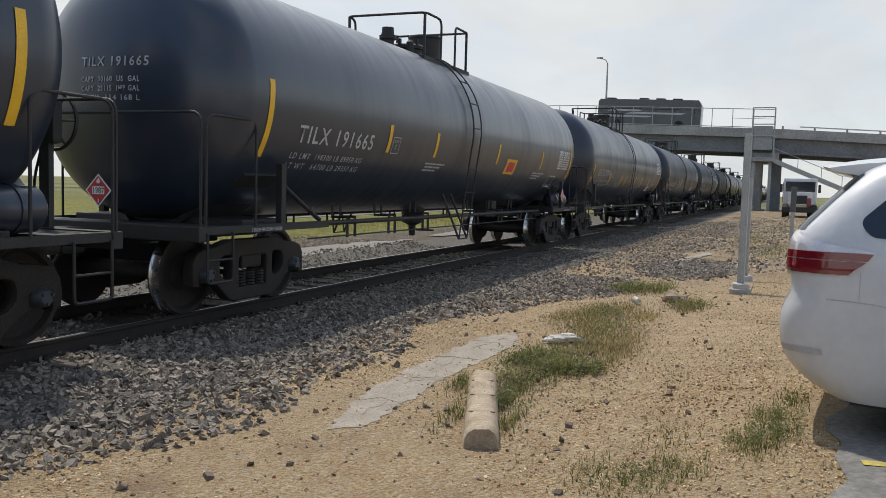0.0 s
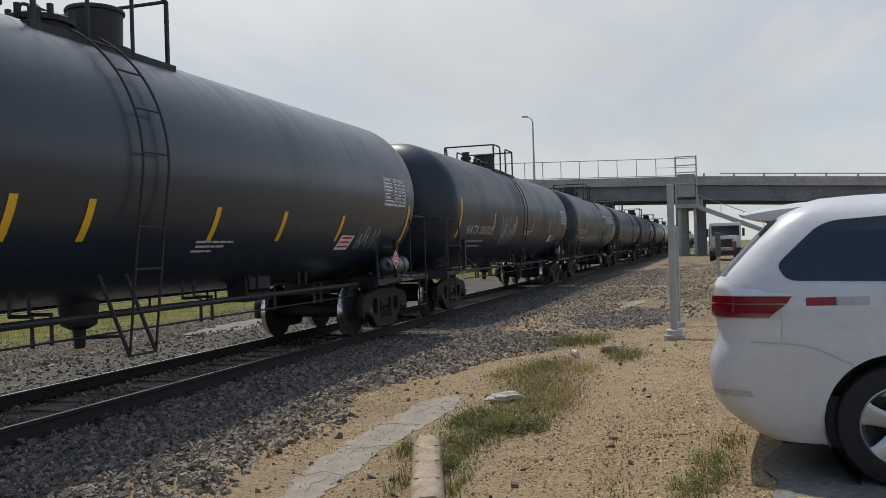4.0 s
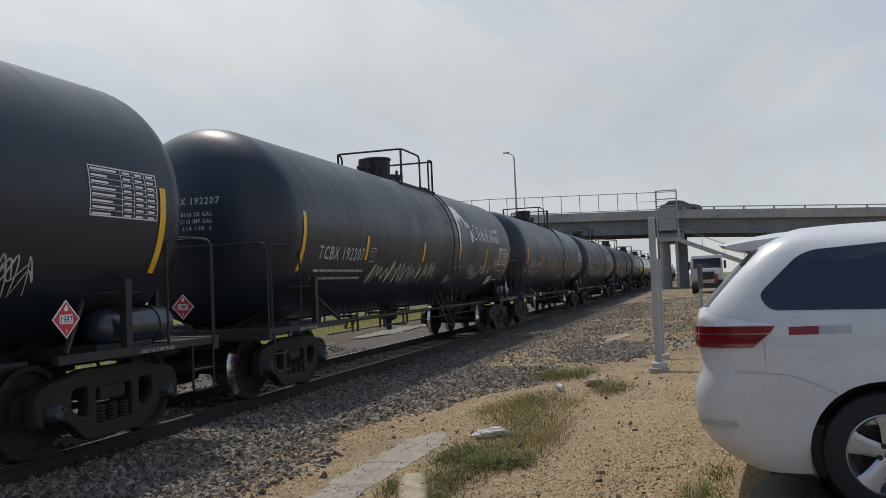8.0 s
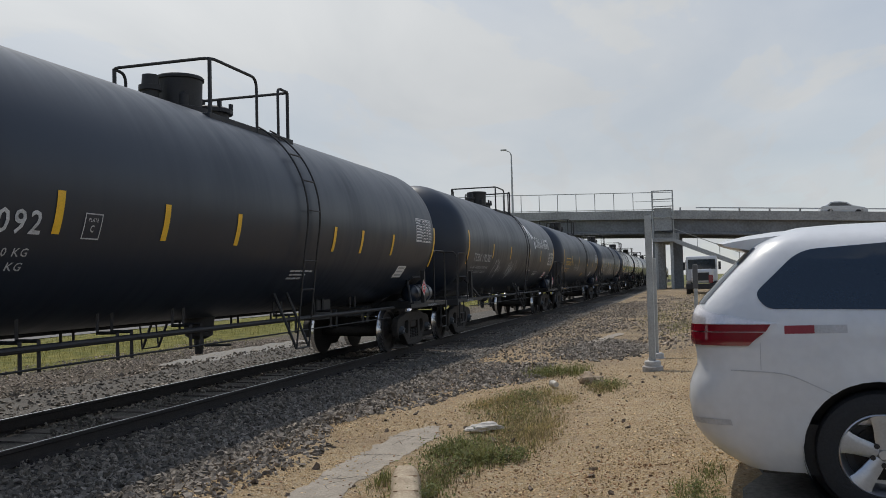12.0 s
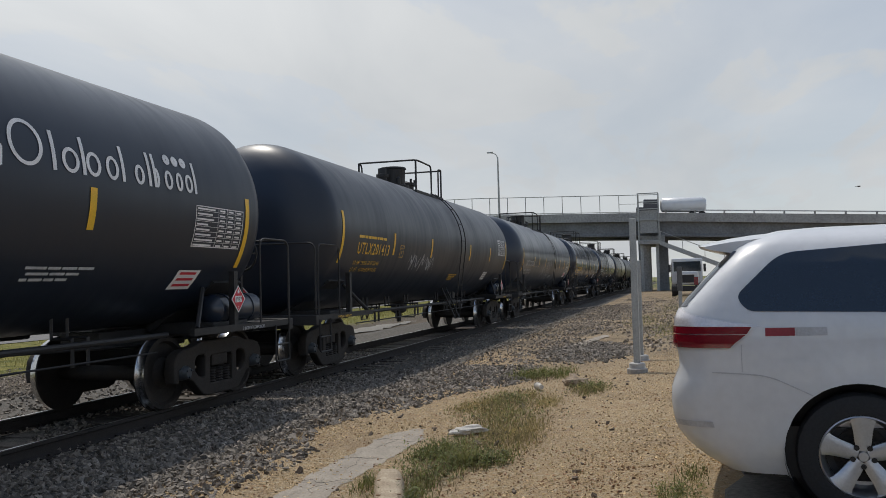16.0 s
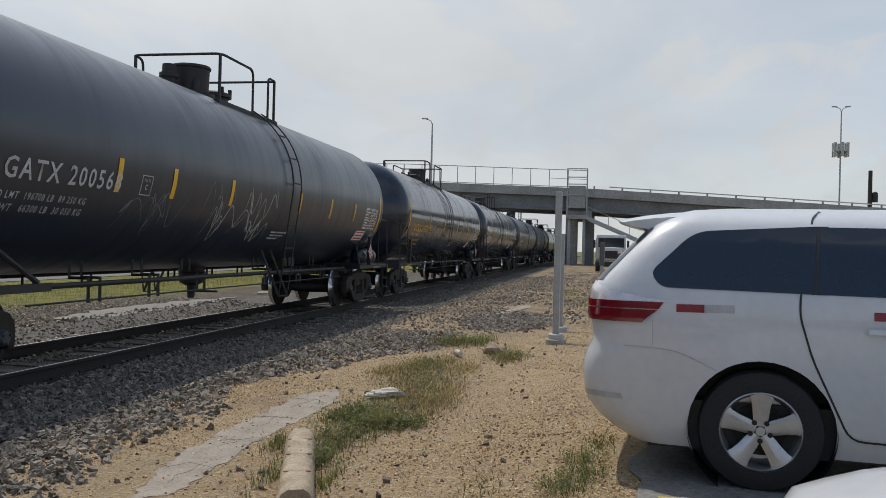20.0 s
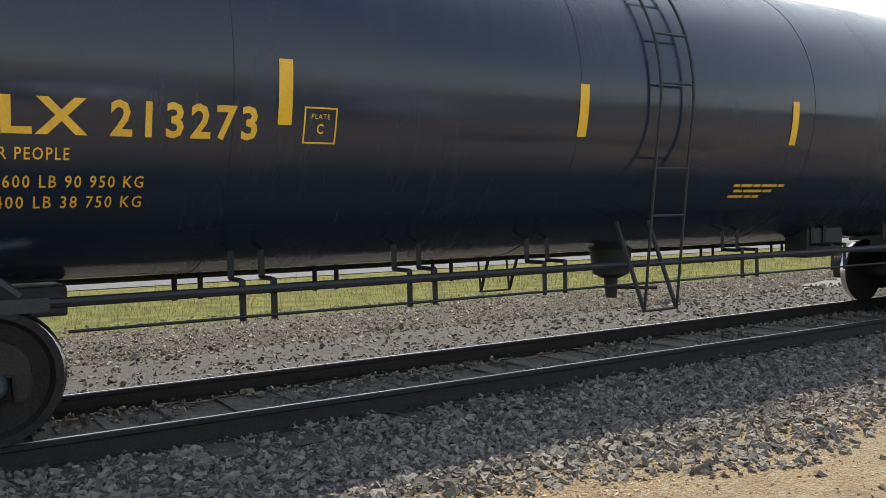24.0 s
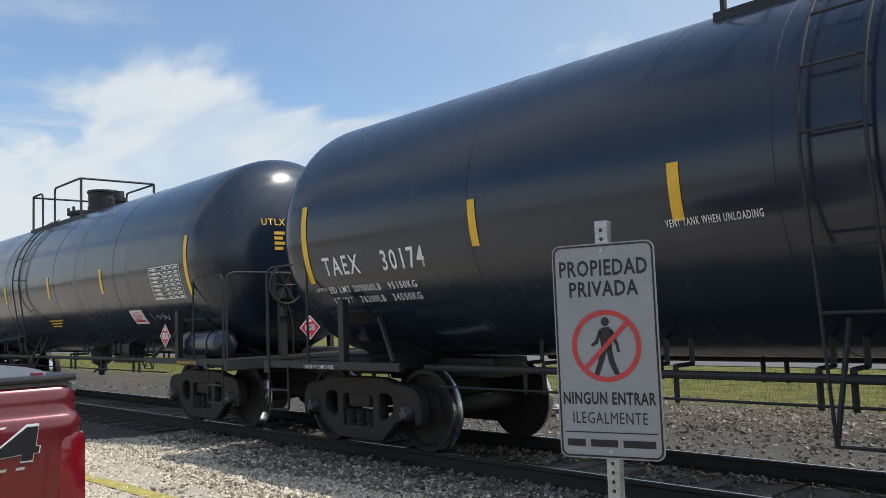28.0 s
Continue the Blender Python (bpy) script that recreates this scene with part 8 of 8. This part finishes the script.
# ---- far things ----
def build_far():
    t = thing("dump_truck", "white heavy truck parked under the bridge", "truck", pose(68, -1.0, -0.06))
    part("cab", boxes((-0.6, 1.2, -1.15, 1.15, 1.0, 2.95), bevel=0.12), CARWHITE, t)
    part("hood", boxes((-1.9, -0.5, -0.8, 0.8, 0.9, 1.95), bevel=0.15), CARWHITE, t)
    part("windscreen", boxes((-0.63, -0.58, -1.0, 1.0, 1.95, 2.7)), TINTGLASS, t)
    part("grille", boxes((-1.95, -1.88, -0.55, 0.55, 1.0, 1.75), bevel=0.02), ALLOY, t)
    part("grille_core", boxes((-1.965, -1.94, -0.48, 0.48, 1.08, 1.68)), BLACKPLASTIC, t)
    part("red_flash", boxes((-1.98, -1.95, -0.75, -0.45, 0.9, 1.5)), LAMPRED, t, "dark red panel")
    part("bumper", boxes((-2.1, -1.85, -1.2, 1.2, 0.45, 0.85), bevel=0.05), BLACKPLASTIC, t)
    for s in (-1, 1):
        part("front_wheel", lathe(bmesh.new(), [(s * 0.85, 0.5), (s * 1.18, 0.5), (s * 1.18, 0.3)], 18, "Y", (-1.2, 0, 0.5)), RUBBER, t)
        part("rear_wheel", lathe(bmesh.new(), [(s * 0.65, 0.5), (s * 1.18, 0.5), (s * 1.18, 0.3)], 18, "Y", (3.6, 0, 0.5)), RUBBER, t)
        part("headlamp", boxes((-1.93, -1.85, s * 0.72 - 0.1, s * 0.72 + 0.1, 1.05, 1.3)), LAMPCLEAR, t)
        part("mirror", boxes((-0.7, -0.6, s * 1.3 - 0.09, s * 1.3 + 0.09, 1.9, 2.5)), BLACKPLASTIC, t)
    part("dump_body", boxes((1.4, 5.6, -1.2, 1.2, 1.1, 2.7), bevel=0.05), UNDER, t)
    # lamp pole, hut, flag pole, mast
    p = thing("lamp_pole", "dark square parking-lot lamp pole", "lamp pole", pose(-18.0, 0.78, 0))
    part("pole", boxes((-0.145, 0.145, -0.145, 0.145, 0, 9.5), bevel=0.02), DARKPOLE, p)
    part("base", lathe(bmesh.new(), [(-0.1, 0.3), (0.6, 0.3), (0.62, 0.0)], 20, "Z"), CONC, p)
    h = thing("utility_hut", "small beige equipment hut with a dark door", "hut", pose(-45, 2.15, 0))
    hm = mat("beige_hut_panel", (0.34, 0.29, 0.23), 0.8, var=0.12, scale=1)
    part("wall", boxes((-1.5, 1.5, -1.2, 0.9, -0.1, 2.35), bevel=0.02), hm, h)
    part("roof", boxes((-1.6, 1.6, -1.3, 1.0, 2.35, 2.5), bevel=0.02), CONC, h)
    part("door", boxes((1.49, 1.53, -0.55, 0.4, 0.0, 2.0)), mat("hut_door", (0.16, 0.13, 0.11), 0.7), h)
    f = thing("flag_pole", "tall white flag pole with two flags", "flag pole", pose(-70, 0.1, 0))
    part("pole", lathe(bmesh.new(), [(0, 0.09), (18.5, 0.05), (18.6, 0.09), (18.75, 0.0)], 10, "Z"), CARWHITE, f, smooth=60)
    def flag(z0, z1, wid, cols, seed):
        n = len(cols)
        for k, m in enumerate(cols):
            bm = bmesh.new()
            a, b = z0 + (z1 - z0) * k / n, z0 + (z1 - z0) * (k + 1) / n
            top = [[bm.verts.new((0.25 * math.sin(y * 3 + seed), -0.1 - y, z - 1.1 * y)) for z in (a, b)] for y in np.linspace(0, wid, 8)]
            for p1, q1 in zip(top, top[1:]):
                bm.faces.new((p1[0], p1[1], q1[1], q1[0]))
            part("flag_stripe", bm, m, f)
    blue = mat("flag_blue", (0.03, 0.04, 0.14), 0.8)
    flag(15.9, 17.4, 1.2, [RED, WHITE, RED, WHITE, RED, WHITE, RED], 0)
    bm = boxes((-0.03, 0.03, -0.5, -0.1, 16.6, 17.3)); part("flag_canton", bm, blue, f)
    flag(13.4, 14.5, 0.9, [mat("flag_gold", (0.5, 0.35, 0.08), 0.8), WHITE], 1)
    m = thing("light_mast", "tall twin light mast with a cross arm", "mast", pose(-80, 2.25, 0))
    for y in (-0.35, 0.35):
        part("leg", lathe(bmesh.new(), [(0, 0.13), (10.6, 0.1)], 10, "Z", (0, y, 0)), DARKPOLE, m, smooth=60)
    part("cross_arm", boxes((-0.06, 0.06, -1.7, 1.7, 10.6, 10.72)), DARKPOLE, m)
    part("lamp_cluster", boxes((-0.15, 0.15, -0.35, 0.35, 10.75, 11.25), bevel=0.1), DARKPOLE, m)
    for y, hh in ((0.9, 3.2), (-0.2, 2.6)):
        q = thing("steel_pipe_post", "thin pale steel post by the lot", "post", pose(-38, y, 0))
        part("tube", lathe(bmesh.new(), [(0, 0.09), (hh, 0.09), (hh + 0.05, 0.0)], 12, "Z"), GALV, q, smooth=50)


build_far()


def tree(x, y, h, seed):
    t = thing("tree", "distant leafy green tree", "tree", pose(x, y, 0), group="distant trees")
    rs = random.Random(seed)
    bm = tube(bmesh.new(), [(0, 0, -0.2), (0.1, 0, h * 0.3), (0.0, 0.1, h * 0.6)], 0.22, 8)
    for k in range(6):
        a = rs.uniform(0, 6.3)
        tube(bm, [(0, 0, h * 0.3), (math.cos(a) * h * 0.15, math.sin(a) * h * 0.15, h * 0.5), (math.cos(a) * h * 0.3, math.sin(a) * h * 0.3, h * 0.7)], 0.08, 5)
    part("trunk", bm, mat("bark", (0.08, 0.06, 0.045), 0.9) if "bark" not in bpy.data.materials else bpy.data.materials["bark"], t)
    n = 2600
    r = np.random.RandomState(seed)
    c = r.normal(size=(26, 3)) * [h * 0.22, h * 0.26, h * 0.14] + [0, 0, h * 0.66]
    p = c[r.randint(0, 26, n)] + r.normal(size=(n, 3)) * h * 0.06
    s = 0.34
    q = r.normal(size=(n, 2, 3)); q /= np.linalg.norm(q, axis=2)[:, :, None]
    v = np.stack([p - q[:, 0] * s, p + q[:, 1] * s * 0.5, p + q[:, 0] * s, p - q[:, 1] * s * 0.5], 1).reshape(-1, 3)
    f = np.arange(4 * n).reshape(-1, 4)
    part("crown", numpy_mesh("crown", v, f), LEAF, t)


LEAF = mat("leaf_green", (0.045, 0.075, 0.02), 0.7, var=0.3, scale=2, rand=0.4)
for k, (x, y, h) in enumerate([(-150, -6, 9), (-165, 2, 8), (-140, -16, 10), (-190, 12, 9), (-170, -30, 11), (-150, 40, 8), (-120, 60, 9), (-60, 80, 9), (20, 95, 9), (-10, 88, 8), (60, 90, 10)]):
    tree(x, y, h, k)


# ---- birds ----
def bird(label):
    b = thing("bird", label, "bird", pose(0, 0, 60))
    dark = bpy.data.materials.get("bird_feathers") or mat("bird_feathers", (0.035, 0.032, 0.03), 0.8)
    part("body", lathe(bmesh.new(), [(-0.22, 0.01), (-0.1, 0.05), (0.02, 0.065), (0.12, 0.045), (0.17, 0.035), (0.2, 0.0)], 10, "X"), dark, b, smooth=60)
    part("tail", boxes((-0.34, -0.18, -0.05, 0.05, -0.008, 0.008), bevel=0.003), dark, b)
    wings = []
    for s in (-1, 1):
        bm = plate([(0.10, 0), (0.11, s * 0.14), (0.04, s * 0.29), (-0.05, s * 0.33), (-0.04, s * 0.14), (-0.08, 0)], (), 0.006)
        w = part("wing", bm, dark, b)
        w.matrix_local = pose(0, s * 0.04, 0.03)
        wings.append((s, w))
    return b, wings


BIRDS = [bird("dark bird flying over the tracks"), bird("dark bird gliding above the parking lot")]


# ---- movement ----
def motions():
    for s, car in zip(FLEET, CARS):
        walk(car, [(t, pose(place_x(s, t), TRACK_Y, RAIL_Z)) for t in (0, 8, 16, 24, 25, 26, 27, 28)])
    step = math.degrees(SPEED / 0.457) * 0.1
    for k in (1, 2, 3, 4, 5, 6, 7, 8, 9, 10):
        for tr in [c for c in CARS[k].children if c.name.split(".")[0] == "truck"]:
            for ws in [c for c in tr.children if c.name.split(".")[0] == "wheelset"]:
                x = ws.location.x
                walk(ws, [(i * 0.1, pose(x, 0, 0.457, 0, -(i * step) % 360, 0)) for i in range(281)])
    for v, y0, t0, speed, lane in TRAFFIC:
        rows = []
        for k in range(15):
            t = 2.0 * k
            y = max(-138, min(98, y0 + speed * (t - t0)))
            rows.append((t, pose(deck_x(y) + lane, y, deck_z(y) + 0.01, math.degrees(math.atan(deck_z(y + 0.5) - deck_z(y - 0.5))) if speed > 0 else -math.degrees(math.atan(deck_z(y + 0.5) - deck_z(y - 0.5))), 0, 0 if speed > 0 else 180)))
        walk(v, rows)

    # birds: place at a time, heading along the way
    ways = [[(0, (-200, 300, 60)), (10, (-40, 200, 50)), (13, (44, 96, 36.5)), (14, (70.2, 50.2, 27.5)), (14.5, (83.2, 27.0, 22.7)), (15, (88.4, 6.6, 17.5)), (16, (88, -17.4, 9.7)), (17, (82, -40, 7.5)), (20, (50, -80, 9)), (28, (-20, -140, 15))],
            [(0, (60, 390, 70)), (20, (-60, 170, 38)), (24, (-82, 58, 19.5)), (26, (-88, 17.5, 13.1)), (26.5, (-89.5, 7.3, 11.5)), (27, (-92, -16, 10.9)), (28, (-100, -64, 12.5))]]
    for (b, wings), way in zip(BIRDS, ways):
        rows = []
        for (t, p), (t2, q) in zip(way, way[1:] + [way[-1]]):
            d = Vector(q) - Vector(p) if t2 > t else Vector(way[-1][1]) - Vector(way[-2][1])
            rows.append((t, pose(*p, 0, 0, math.degrees(math.atan2(d.y, d.x)))))
        walk(b, rows)
        for s, w in wings:
            walk(w, [(i * 0.2, pose(0, s * 0.04, 0.03, s * (32 if i % 2 else -18), 0, 0)) for i in range(141)])


motions()
